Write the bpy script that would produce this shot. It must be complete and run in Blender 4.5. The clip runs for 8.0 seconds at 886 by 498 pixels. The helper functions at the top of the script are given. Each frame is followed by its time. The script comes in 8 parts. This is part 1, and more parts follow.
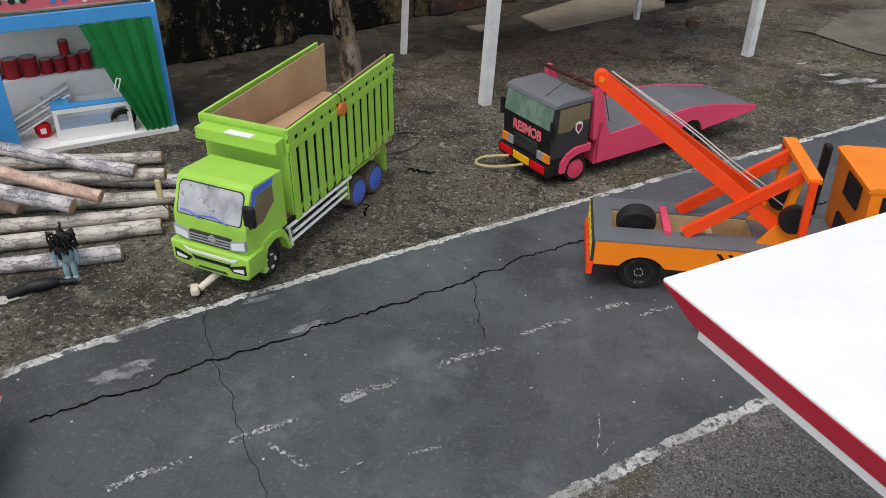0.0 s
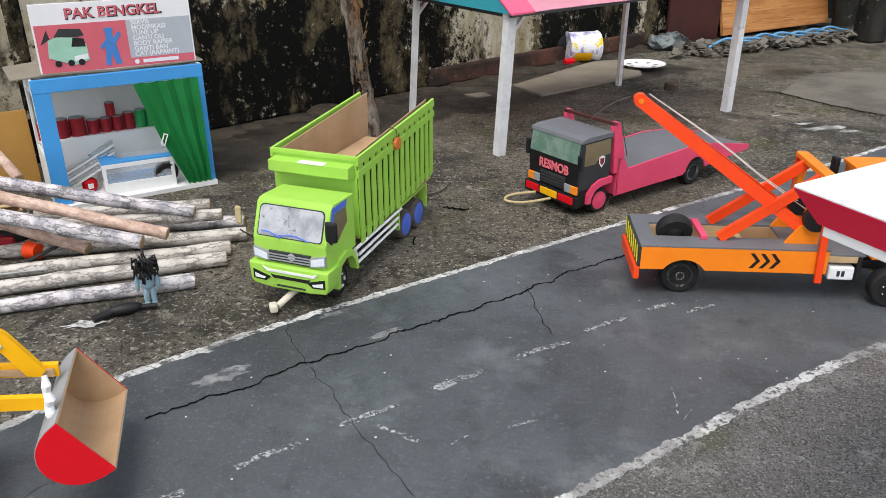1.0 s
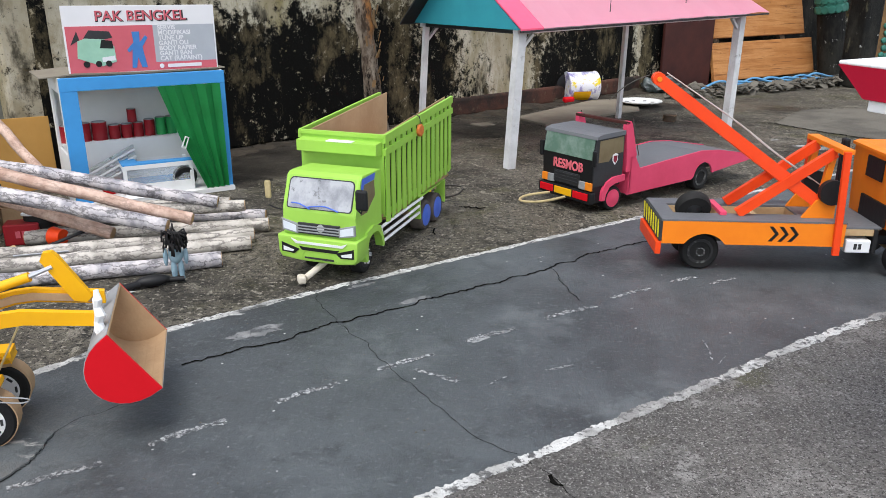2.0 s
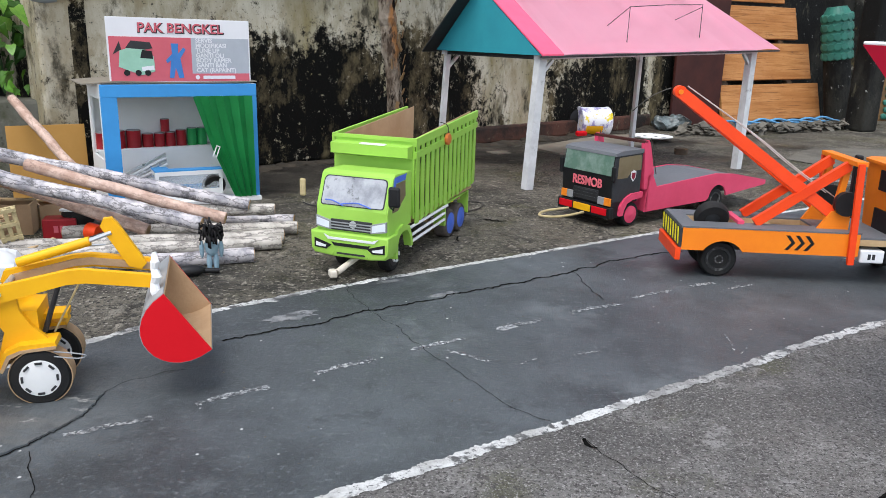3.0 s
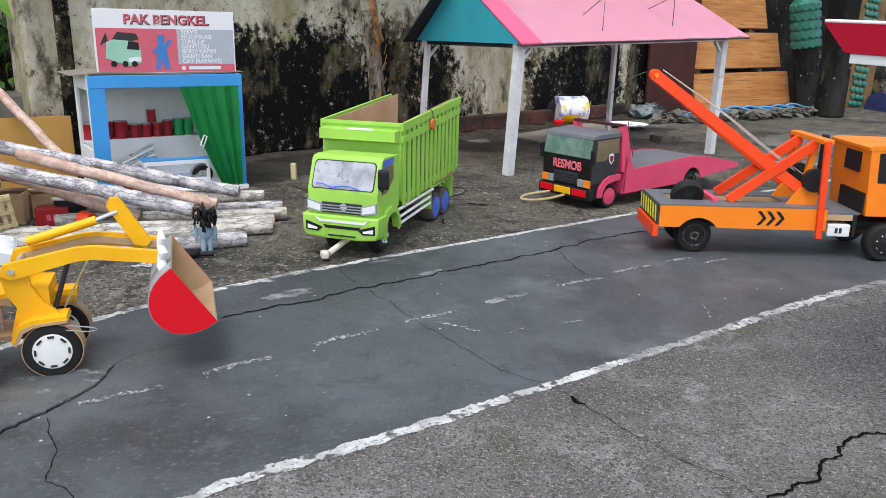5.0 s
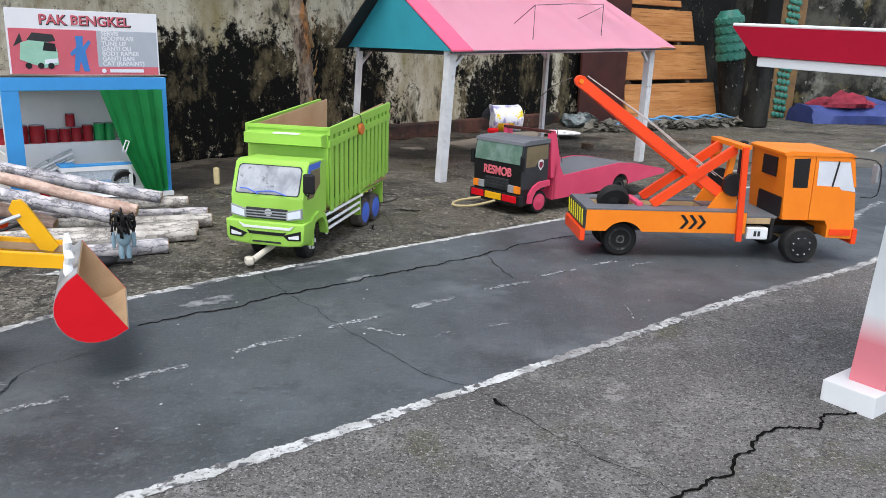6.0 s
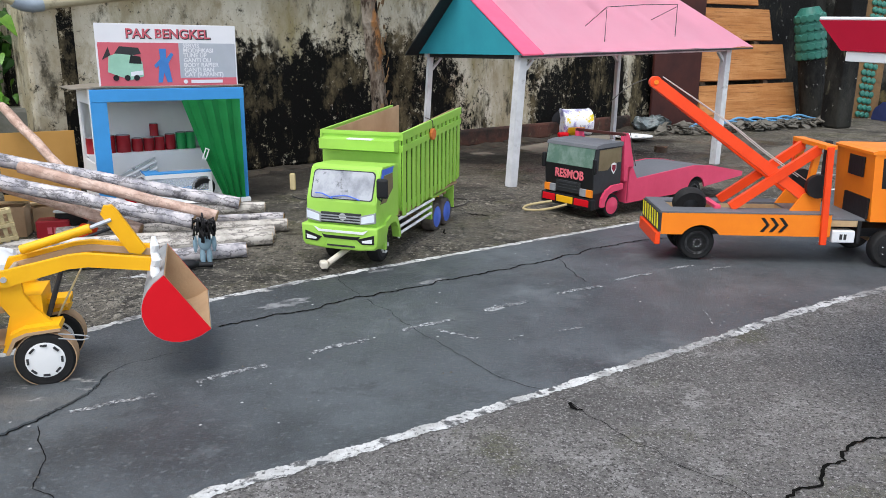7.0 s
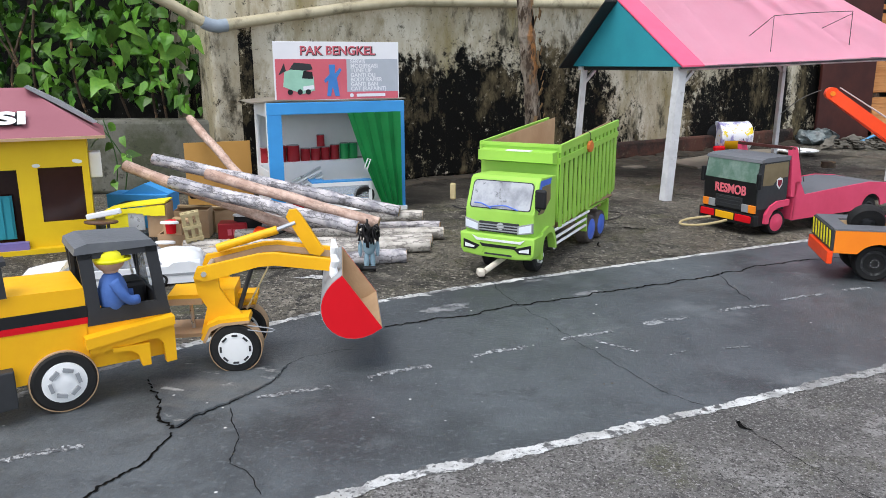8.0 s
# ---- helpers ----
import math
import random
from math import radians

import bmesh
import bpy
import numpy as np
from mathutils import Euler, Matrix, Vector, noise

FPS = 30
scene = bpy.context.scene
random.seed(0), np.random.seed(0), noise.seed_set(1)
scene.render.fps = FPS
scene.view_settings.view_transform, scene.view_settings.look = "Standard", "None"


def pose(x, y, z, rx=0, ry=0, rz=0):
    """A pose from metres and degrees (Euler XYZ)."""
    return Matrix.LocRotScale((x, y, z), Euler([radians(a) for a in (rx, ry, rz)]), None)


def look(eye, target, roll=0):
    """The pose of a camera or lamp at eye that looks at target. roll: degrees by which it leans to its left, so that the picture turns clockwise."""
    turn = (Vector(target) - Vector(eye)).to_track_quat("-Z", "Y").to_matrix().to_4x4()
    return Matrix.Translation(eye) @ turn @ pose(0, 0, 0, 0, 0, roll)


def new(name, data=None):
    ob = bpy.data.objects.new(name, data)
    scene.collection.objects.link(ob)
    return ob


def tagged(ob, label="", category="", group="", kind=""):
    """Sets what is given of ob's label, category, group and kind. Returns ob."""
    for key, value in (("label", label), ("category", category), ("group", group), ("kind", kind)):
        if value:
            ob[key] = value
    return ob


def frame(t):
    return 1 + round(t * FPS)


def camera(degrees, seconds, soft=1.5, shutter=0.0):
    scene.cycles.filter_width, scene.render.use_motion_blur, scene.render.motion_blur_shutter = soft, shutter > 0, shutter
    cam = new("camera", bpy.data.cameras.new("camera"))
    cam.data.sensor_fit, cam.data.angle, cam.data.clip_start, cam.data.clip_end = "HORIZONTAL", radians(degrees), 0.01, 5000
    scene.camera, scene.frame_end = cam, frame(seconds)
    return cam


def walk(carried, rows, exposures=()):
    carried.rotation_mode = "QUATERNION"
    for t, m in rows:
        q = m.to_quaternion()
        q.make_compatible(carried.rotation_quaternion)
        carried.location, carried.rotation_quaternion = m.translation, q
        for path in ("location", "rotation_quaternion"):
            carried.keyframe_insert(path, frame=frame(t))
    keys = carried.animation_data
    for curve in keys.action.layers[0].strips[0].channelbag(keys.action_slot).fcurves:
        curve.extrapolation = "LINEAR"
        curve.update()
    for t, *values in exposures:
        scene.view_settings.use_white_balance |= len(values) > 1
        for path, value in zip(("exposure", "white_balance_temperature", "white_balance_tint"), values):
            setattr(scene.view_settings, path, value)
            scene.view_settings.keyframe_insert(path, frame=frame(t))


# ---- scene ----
cam = camera(59.8, 8.0, 0.8)
PATH = [
    (0, (0.064, 0.253, 0.827), (-0.008, 1.964, -0.206), 0.5),
    (0.5, (-0.032, 0.152, 0.798), (-0.052, 1.92, -0.138), 0.1),
    (1, (-0.138, 0.066, 0.747), (-0.102, 1.89, -0.071), -0.1),
    (1.5, (-0.19, -0.002, 0.688), (-0.139, 1.853, -0.057), 0.1),
    (1.7, (-0.205, -0.018, 0.637), (-0.15, 1.853, -0.067), -0.2),
    (2.8, (-0.249, -0.071, 0.49), (-0.125, 1.852, -0.046), 1.9),
    (3, (-0.271, -0.106, 0.491), (-0.209, 1.822, -0.038), 1.6),
    (3.5, (-0.323, -0.167, 0.506), (-0.414, 1.765, -0.001), 0.8),
    (4, (-0.333, -0.184, 0.5), (-0.429, 1.75, 0.0), 0.4),
    (4.5, (-0.311, -0.174, 0.484), (-0.291, 1.754, -0.048), 0.7),
    (5, (-0.295, -0.17, 0.476), (-0.175, 1.751, -0.065), 1.1),
    (5.2, (-0.287, -0.171, 0.474), (-0.131, 1.75, -0.061), 1.1),
    (6.3, (-0.263, -0.162, 0.461), (0.022, 1.751, -0.049), 2.0),
    (6.5, (-0.262, -0.162, 0.462), (0.001, 1.753, -0.052), 1.6),
    (7, (-0.275, -0.165, 0.458), (-0.178, 1.769, -0.042), 0.5),
    (7.5, (-0.298, -0.181, 0.459), (-0.409, 1.758, -0.021), -0.1),
    (8, (-0.314, -0.195, 0.459), (-0.573, 1.732, -0.011), -0.2),
]
EXPOSURE = 1.1
walk(cam, [(t, look(eye, target, roll)) for t, eye, target, roll in PATH], [(0, EXPOSURE - 0.48, 6950, 10), (0.5, EXPOSURE - 0.13, 6950, 10), (1.0, EXPOSURE - 0.04, 6900, 10), (2.0, EXPOSURE, 6700, 10), (3.0, EXPOSURE, 6500, 10), (8, EXPOSURE, 6500, 10)])

# ---- world and light: bright overcast day ----
world = bpy.data.worlds.new("world")
scene.world = world
world.use_nodes = True
wn, wl = world.node_tree.nodes, world.node_tree.links
sky = wn.new("ShaderNodeTexSky")
sky.sky_type, sky.sun_disc = "NISHITA", False
sky.sun_elevation, sky.sun_rotation = radians(64), radians(203)
sky.air_density, sky.dust_density = 1.0, 1.0
pale = wn.new("ShaderNodeHueSaturation")
pale.inputs["Saturation"].default_value = 0.5
wl.new(sky.outputs[0], pale.inputs["Color"])
wl.new(pale.outputs[0], wn["Background"].inputs["Color"])
wn["Background"].inputs["Strength"].default_value = 0.15
sun = new("sun", bpy.data.lights.new("sun", "SUN"))
sun.data.energy, sun.data.angle, sun.data.color = 1.15, radians(35), (1.0, 0.99, 0.975)
sun.matrix_world = look((-0.6, -0.4, 3.2), (0, 1.0, 0))


# ---- materials ----
def mat(name, c1, c2=None, scale=8.0, rough=0.6, bump=0.15, fine=90.0, metal=0.0, spread=(0.35, 0.65), coat=0.0, stain=None, stain_at=(0.6, 0.75), stain_scale=3.0, by_object=0.0):
    """Painted or raw surface: two colours mixed by noise, a fine grain in the bump, and an optional stain."""
    m = bpy.data.materials.new(name)
    m.use_nodes = True
    n, l = m.node_tree.nodes, m.node_tree.links
    b = n["Principled BSDF"]
    c2 = c2 or tuple(v * 0.82 for v in c1)
    tc = n.new("ShaderNodeTexCoord")
    big = n.new("ShaderNodeTexNoise")
    big.inputs["Scale"].default_value, big.inputs["Detail"].default_value, big.inputs["Roughness"].default_value = scale, 8.0, 0.65
    l.new(tc.outputs["Object"], big.inputs["Vector"])
    ramp = n.new("ShaderNodeValToRGB")
    ramp.color_ramp.elements[0].position, ramp.color_ramp.elements[1].position = spread
    ramp.color_ramp.elements[0].color, ramp.color_ramp.elements[1].color = (*c1, 1), (*c2, 1)
    l.new(big.outputs["Fac"], ramp.inputs["Fac"])
    colour = ramp.outputs["Color"]
    if stain:
        sn = n.new("ShaderNodeTexNoise")
        sn.inputs["Scale"].default_value, sn.inputs["Detail"].default_value, sn.inputs["Roughness"].default_value = stain_scale, 10.0, 0.7
        l.new(tc.outputs["Object"], sn.inputs["Vector"])
        sr = n.new("ShaderNodeMapRange")
        sr.inputs["From Min"].default_value, sr.inputs["From Max"].default_value = stain_at
        l.new(sn.outputs["Fac"], sr.inputs["Value"])
        mix = n.new("ShaderNodeMix")
        mix.data_type = "RGBA"
        l.new(sr.outputs["Result"], mix.inputs["Factor"])
        l.new(colour, mix.inputs["A"])
        mix.inputs["B"].default_value = (*stain, 1)
        colour = mix.outputs["Result"]
    if by_object:
        oi = n.new("ShaderNodeObjectInfo")
        mr = n.new("ShaderNodeMapRange")
        mr.inputs["To Min"].default_value, mr.inputs["To Max"].default_value = 1 - by_object, 1 + by_object
        l.new(oi.outputs["Random"], mr.inputs["Value"])
        hs = n.new("ShaderNodeHueSaturation")
        l.new(mr.outputs["Result"], hs.inputs["Value"])
        l.new(colour, hs.inputs["Color"])
        colour = hs.outputs["Color"]
    l.new(colour, b.inputs["Base Color"])
    rr = n.new("ShaderNodeMapRange")
    rr.inputs["To Min"].default_value, rr.inputs["To Max"].default_value = max(0.05, rough - 0.12), min(1.0, rough + 0.12)
    l.new(big.outputs["Fac"], rr.inputs["Value"])
    l.new(rr.outputs["Result"], b.inputs["Roughness"])
    b.inputs["Metallic"].default_value = metal
    b.inputs["Specular IOR Level"].default_value = 0.3
    b.inputs["Coat Weight"].default_value = coat
    if bump:
        fn = n.new("ShaderNodeTexNoise")
        fn.inputs["Scale"].default_value, fn.inputs["Detail"].default_value = fine, 6.0
        l.new(tc.outputs["Object"], fn.inputs["Vector"])
        bp = n.new("ShaderNodeBump")
        bp.inputs["Strength"].default_value, bp.inputs["Distance"].default_value = bump, 0.004
        l.new(fn.outputs["Fac"], bp.inputs["Height"])
        l.new(bp.outputs["Normal"], b.inputs["Normal"])
    return m


def glass(name, tint, rough=0.08, alpha=0.35):
    m = bpy.data.materials.new(name)
    m.use_nodes = True
    b = m.node_tree.nodes["Principled BSDF"]
    b.inputs["Base Color"].default_value = (*tint, 1)
    b.inputs["Roughness"].default_value = rough
    b.inputs["Alpha"].default_value = alpha
    b.inputs["Specular IOR Level"].default_value = 0.7
    return m


def layered(name, layers, rough=(0.5, 0.9), bump_scale=160.0, bump=0.5, speck=None, spec=0.15):
    """A weathered ground or wall: a base colour, then layers (colour, noise scale, from, to, stretch) mixed over one another."""
    m = bpy.data.materials.new(name)
    m.use_nodes = True
    n, l = m.node_tree.nodes, m.node_tree.links
    b = n["Principled BSDF"]
    tc = n.new("ShaderNodeTexCoord")
    colour = None
    for i, (col, scale, lo, hi, stretch) in enumerate(layers):
        if colour is None:
            rgb = n.new("ShaderNodeRGB")
            rgb.outputs[0].default_value = (*col, 1)
            colour = rgb.outputs[0]
            continue
        mp = n.new("ShaderNodeMapping")
        mp.inputs["Scale"].default_value = stretch
        mp.inputs["Location"].default_value = (3.7 * i, 1.9 * i, 0.7 * i)
        l.new(tc.outputs["Object"], mp.inputs["Vector"])
        tx = n.new("ShaderNodeTexNoise")
        tx.inputs["Scale"].default_value, tx.inputs["Detail"].default_value, tx.inputs["Roughness"].default_value = scale, 12.0, 0.68
        l.new(mp.outputs["Vector"], tx.inputs["Vector"])
        mr = n.new("ShaderNodeMapRange")
        mr.inputs["From Min"].default_value, mr.inputs["From Max"].default_value = lo, hi
        l.new(tx.outputs["Fac"], mr.inputs["Value"])
        mx = n.new("ShaderNodeMix")
        mx.data_type = "RGBA"
        l.new(mr.outputs["Result"], mx.inputs["Factor"])
        l.new(colour, mx.inputs["A"])
        mx.inputs["B"].default_value = (*col, 1)
        colour = mx.outputs["Result"]
    if speck:
        vo = n.new("ShaderNodeTexVoronoi")
        vo.inputs["Scale"].default_value = speck[1]
        l.new(tc.outputs["Object"], vo.inputs["Vector"])
        mr = n.new("ShaderNodeMapRange")
        mr.inputs["From Min"].default_value, mr.inputs["From Max"].default_value = speck[2], speck[2] * 0.6
        l.new(vo.outputs["Distance"], mr.inputs["Value"])
        gate = n.new("ShaderNodeMapRange")
        gate.inputs["From Min"].default_value, gate.inputs["From Max"].default_value = 0.6, 0.64
        l.new(vo.outputs["Color"], gate.inputs["Value"])
        mul = n.new("ShaderNodeMath")
        mul.operation = "MULTIPLY"
        l.new(mr.outputs["Result"], mul.inputs[0])
        l.new(gate.outputs["Result"], mul.inputs[1])
        mx = n.new("ShaderNodeMix")
        mx.data_type = "RGBA"
        l.new(mul.outputs[0], mx.inputs["Factor"])
        l.new(colour, mx.inputs["A"])
        mx.inputs["B"].default_value = (*speck[0], 1)
        colour = mx.outputs["Result"]
    b.inputs["Specular IOR Level"].default_value = spec
    l.new(colour, b.inputs["Base Color"])
    rn = n.new("ShaderNodeTexNoise")
    rn.inputs["Scale"].default_value, rn.inputs["Detail"].default_value = 3.0, 6.0
    l.new(tc.outputs["Object"], rn.inputs["Vector"])
    rr = n.new("ShaderNodeMapRange")
    rr.inputs["From Min"].default_value, rr.inputs["From Max"].default_value = 0.35, 0.65
    rr.inputs["To Min"].default_value, rr.inputs["To Max"].default_value = rough
    l.new(rn.outputs["Fac"], rr.inputs["Value"])
    l.new(rr.outputs["Result"], b.inputs["Roughness"])
    fn = n.new("ShaderNodeTexNoise")
    fn.inputs["Scale"].default_value, fn.inputs["Detail"].default_value, fn.inputs["Roughness"].default_value = bump_scale, 8.0, 0.7
    l.new(tc.outputs["Object"], fn.inputs["Vector"])
    bp = n.new("ShaderNodeBump")
    bp.inputs["Strength"].default_value, bp.inputs["Distance"].default_value = bump, 0.006
    l.new(fn.outputs["Fac"], bp.inputs["Height"])
    l.new(bp.outputs["Normal"], b.inputs["Normal"])
    return m


ONE = (1, 1, 1)
M_GROUND = layered("mossy_concrete", [((0.118, 0.106, 0.084), 1, 0, 1, ONE), ((0.185, 0.165, 0.13), 1.3, 0.48, 0.62, ONE), ((0.032, 0.029, 0.025), 1.5, 0.49, 0.6, ONE), ((0.22, 0.2, 0.162), 6, 0.55, 0.67, ONE), ((0.08, 0.078, 0.034), 3.6, 0.52, 0.66, ONE), ((0.036, 0.033, 0.027), 13, 0.53, 0.63, ONE), ((0.28, 0.257, 0.208), 32, 0.578, 0.63, ONE), ((0.026, 0.0245, 0.021), 70, 0.535, 0.585, ONE), ((0.35, 0.32, 0.268), 100, 0.575, 0.605, ONE), ((0.019, 0.018, 0.016), 190, 0.55, 0.58, ONE)], (0.3, 0.85), 130, 1.0, ((0.5152, 0.4928, 0.448), 40, 0.09))
M_APRON = layered("rough_concrete", [((0.158, 0.15, 0.14), 1, 0, 1, ONE), ((0.1, 0.096, 0.09), 2.2, 0.46, 0.62, ONE), ((0.235, 0.225, 0.212), 5, 0.5, 0.66, ONE), ((0.105, 0.103, 0.07), 6, 0.56, 0.66, ONE), ((0.29, 0.28, 0.265), 18, 0.56, 0.68, ONE), ((0.085, 0.08, 0.075), 34, 0.55, 0.66, ONE), ((0.075, 0.07, 0.066), 120, 0.54, 0.6, ONE), ((0.36, 0.347, 0.328), 170, 0.575, 0.615, ONE), ((0.052, 0.049, 0.046), 240, 0.54, 0.59, ONE), ((0.35, 0.337, 0.32), 330, 0.57, 0.62, ONE)], (0.5, 0.9), 150, 1.0, ((0.5, 0.485, 0.46), 44, 0.07))
ROAD_COAT = [((0.0643, 0.072, 0.07727), 1, 0, 1, ONE), ((0.0846, 0.0954, 0.1018), 1.8, 0.42, 0.6, ONE), ((0.03892, 0.0432, 0.04636), 3.0, 0.48, 0.62, ONE), ((0.1142, 0.126, 0.1309), 7, 0.55, 0.7, ONE), ((0.04399, 0.0495, 0.05272), 20, 0.53, 0.68, ONE), ((0.1269, 0.1377, 0.1409), 60, 0.6, 0.7, ONE), ((0.1142, 0.1251, 0.13), 140, 0.56, 0.66, ONE)]
M_ROAD = layered("painted_asphalt", ROAD_COAT, (0.3, 0.58), 130, 0.4, ((0.5, 0.5, 0.49), 34, 0.085), 0.4)
M_SLAB = layered("dusty_road_slab", ROAD_COAT + [((0.125, 0.122, 0.115), 9, 0.45, 0.62, (0.5, 1, 1)), ((0.33, 0.325, 0.31), 40, 0.59, 0.65, (0.4, 1, 1))], (0.45, 0.75), 130, 0.6, ((0.5, 0.5, 0.49), 34, 0.085), 0.3)
M_LINE = layered("worn_white_paint", [((0.64, 0.64, 0.62), 1, 0, 1, ONE), ((0.44, 0.435, 0.415), 20, 0.42, 0.6, ONE), ((0.2, 0.2, 0.195), 3.3, 0.52, 0.62, ONE), ((0.27, 0.265, 0.255), 7, 0.5, 0.62, ONE), ((0.1, 0.1, 0.1), 42, 0.54, 0.61, ONE), ((0.13, 0.13, 0.125), 150, 0.55, 0.61, ONE)], (0.5, 0.8), 150, 0.8)
M_DASH = layered("faded_white_paint", [((0.48, 0.49, 0.49), 1, 0, 1, ONE), ((0.24, 0.247, 0.25), 34, 0.43, 0.57, ONE), ((0.08, 0.085, 0.09), 120, 0.49, 0.55, ONE), ((0.085, 0.09, 0.095), 260, 0.5, 0.56, ONE)], (0.5, 0.8), 150, 0.8)
M_CRACK = mat("crack_dirt", (0.003, 0.003, 0.003), (0.009, 0.0085, 0.0075), 60, 0.95)
M_CRACK.node_tree.nodes["Principled BSDF"].inputs["Specular IOR Level"].default_value = 0.03
M_BARE = layered("bare_pale_patch", [((0.3, 0.31, 0.31), 1, 0, 1, ONE), ((0.2, 0.205, 0.205), 30, 0.48, 0.62, ONE), ((0.12, 0.125, 0.13), 90, 0.55, 0.62, ONE)], (0.4, 0.7), 120, 0.5)
M_CHIP = layered("chipped_paint", [((0.15, 0.154, 0.156), 1, 0, 1, ONE), ((0.23, 0.232, 0.23), 30, 0.48, 0.62, ONE), ((0.08, 0.084, 0.088), 45, 0.5, 0.58, ONE)], (0.4, 0.7), 120, 0.5)
M_WALL = layered("mouldy_plaster", [((0.448, 0.392, 0.2856), 1, 0, 1, ONE), ((0.6272, 0.5824, 0.4704), 3.2, 0.45, 0.6, (1, 1, 0.45)), ((0.2688, 0.224, 0.112), 4.5, 0.5, 0.66, (1, 1, 0.4)), ((0.336, 0.28, 0.1792), 16, 0.5, 0.66, (1, 1, 0.6)), ((0.084, 0.07392, 0.05152), 9, 0.54, 0.64, (1, 1, 0.5)), ((0.0448, 0.04144, 0.0336), 60, 0.58, 0.66, ONE)], (0.7, 0.95), 60, 0.9, None, 0.05)


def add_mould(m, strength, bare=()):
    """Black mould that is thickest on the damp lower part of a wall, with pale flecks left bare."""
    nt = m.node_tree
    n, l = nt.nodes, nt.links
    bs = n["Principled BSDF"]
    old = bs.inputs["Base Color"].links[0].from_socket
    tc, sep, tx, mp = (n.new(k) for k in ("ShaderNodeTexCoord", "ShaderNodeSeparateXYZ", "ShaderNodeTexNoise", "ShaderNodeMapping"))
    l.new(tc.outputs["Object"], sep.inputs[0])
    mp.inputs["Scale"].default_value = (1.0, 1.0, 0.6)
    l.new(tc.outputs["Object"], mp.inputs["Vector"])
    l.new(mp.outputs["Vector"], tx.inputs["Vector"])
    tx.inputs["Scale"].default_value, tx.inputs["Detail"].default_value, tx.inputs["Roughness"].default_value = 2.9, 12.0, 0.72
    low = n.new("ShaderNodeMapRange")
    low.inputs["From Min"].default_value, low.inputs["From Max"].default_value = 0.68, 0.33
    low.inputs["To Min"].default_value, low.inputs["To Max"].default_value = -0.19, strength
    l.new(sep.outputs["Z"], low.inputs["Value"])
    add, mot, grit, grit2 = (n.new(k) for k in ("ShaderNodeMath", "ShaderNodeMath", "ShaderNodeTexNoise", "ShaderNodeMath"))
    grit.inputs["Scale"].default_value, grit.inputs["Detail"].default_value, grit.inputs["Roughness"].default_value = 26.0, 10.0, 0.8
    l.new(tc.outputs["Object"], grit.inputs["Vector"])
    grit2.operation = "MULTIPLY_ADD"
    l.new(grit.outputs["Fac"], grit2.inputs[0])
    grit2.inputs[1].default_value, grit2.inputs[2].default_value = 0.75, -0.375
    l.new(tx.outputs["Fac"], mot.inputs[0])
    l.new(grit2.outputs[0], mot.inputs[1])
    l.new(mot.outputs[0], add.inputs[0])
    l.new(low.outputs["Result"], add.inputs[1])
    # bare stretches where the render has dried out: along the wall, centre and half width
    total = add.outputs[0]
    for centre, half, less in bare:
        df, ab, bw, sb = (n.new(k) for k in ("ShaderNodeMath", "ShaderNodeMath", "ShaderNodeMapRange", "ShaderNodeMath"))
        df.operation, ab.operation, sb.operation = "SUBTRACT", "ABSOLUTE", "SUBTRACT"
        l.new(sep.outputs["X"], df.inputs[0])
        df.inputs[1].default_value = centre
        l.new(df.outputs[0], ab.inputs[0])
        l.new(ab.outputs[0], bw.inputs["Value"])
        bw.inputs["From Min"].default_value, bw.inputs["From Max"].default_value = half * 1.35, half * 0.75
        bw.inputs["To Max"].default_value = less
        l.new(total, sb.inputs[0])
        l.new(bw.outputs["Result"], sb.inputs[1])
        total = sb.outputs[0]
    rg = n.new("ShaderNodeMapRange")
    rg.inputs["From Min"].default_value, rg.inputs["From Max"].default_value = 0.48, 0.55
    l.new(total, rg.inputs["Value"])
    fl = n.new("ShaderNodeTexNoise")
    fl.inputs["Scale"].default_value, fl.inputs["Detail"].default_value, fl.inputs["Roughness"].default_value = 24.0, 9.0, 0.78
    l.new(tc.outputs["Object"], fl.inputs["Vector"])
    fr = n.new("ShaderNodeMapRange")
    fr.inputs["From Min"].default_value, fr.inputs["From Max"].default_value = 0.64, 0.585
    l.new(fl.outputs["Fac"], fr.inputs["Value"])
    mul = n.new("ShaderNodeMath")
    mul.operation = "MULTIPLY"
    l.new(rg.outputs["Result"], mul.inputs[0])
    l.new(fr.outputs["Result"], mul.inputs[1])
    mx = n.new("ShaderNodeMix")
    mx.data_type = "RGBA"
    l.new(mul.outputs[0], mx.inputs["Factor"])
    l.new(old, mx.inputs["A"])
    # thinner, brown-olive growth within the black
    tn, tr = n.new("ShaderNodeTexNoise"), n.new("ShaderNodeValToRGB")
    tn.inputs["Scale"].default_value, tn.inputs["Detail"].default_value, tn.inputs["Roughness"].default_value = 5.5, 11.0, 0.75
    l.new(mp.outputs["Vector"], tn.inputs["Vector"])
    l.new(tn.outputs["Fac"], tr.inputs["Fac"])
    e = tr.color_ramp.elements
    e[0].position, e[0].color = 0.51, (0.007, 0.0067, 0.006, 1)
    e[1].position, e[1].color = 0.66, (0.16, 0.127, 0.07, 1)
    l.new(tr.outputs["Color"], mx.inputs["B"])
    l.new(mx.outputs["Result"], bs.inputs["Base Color"])


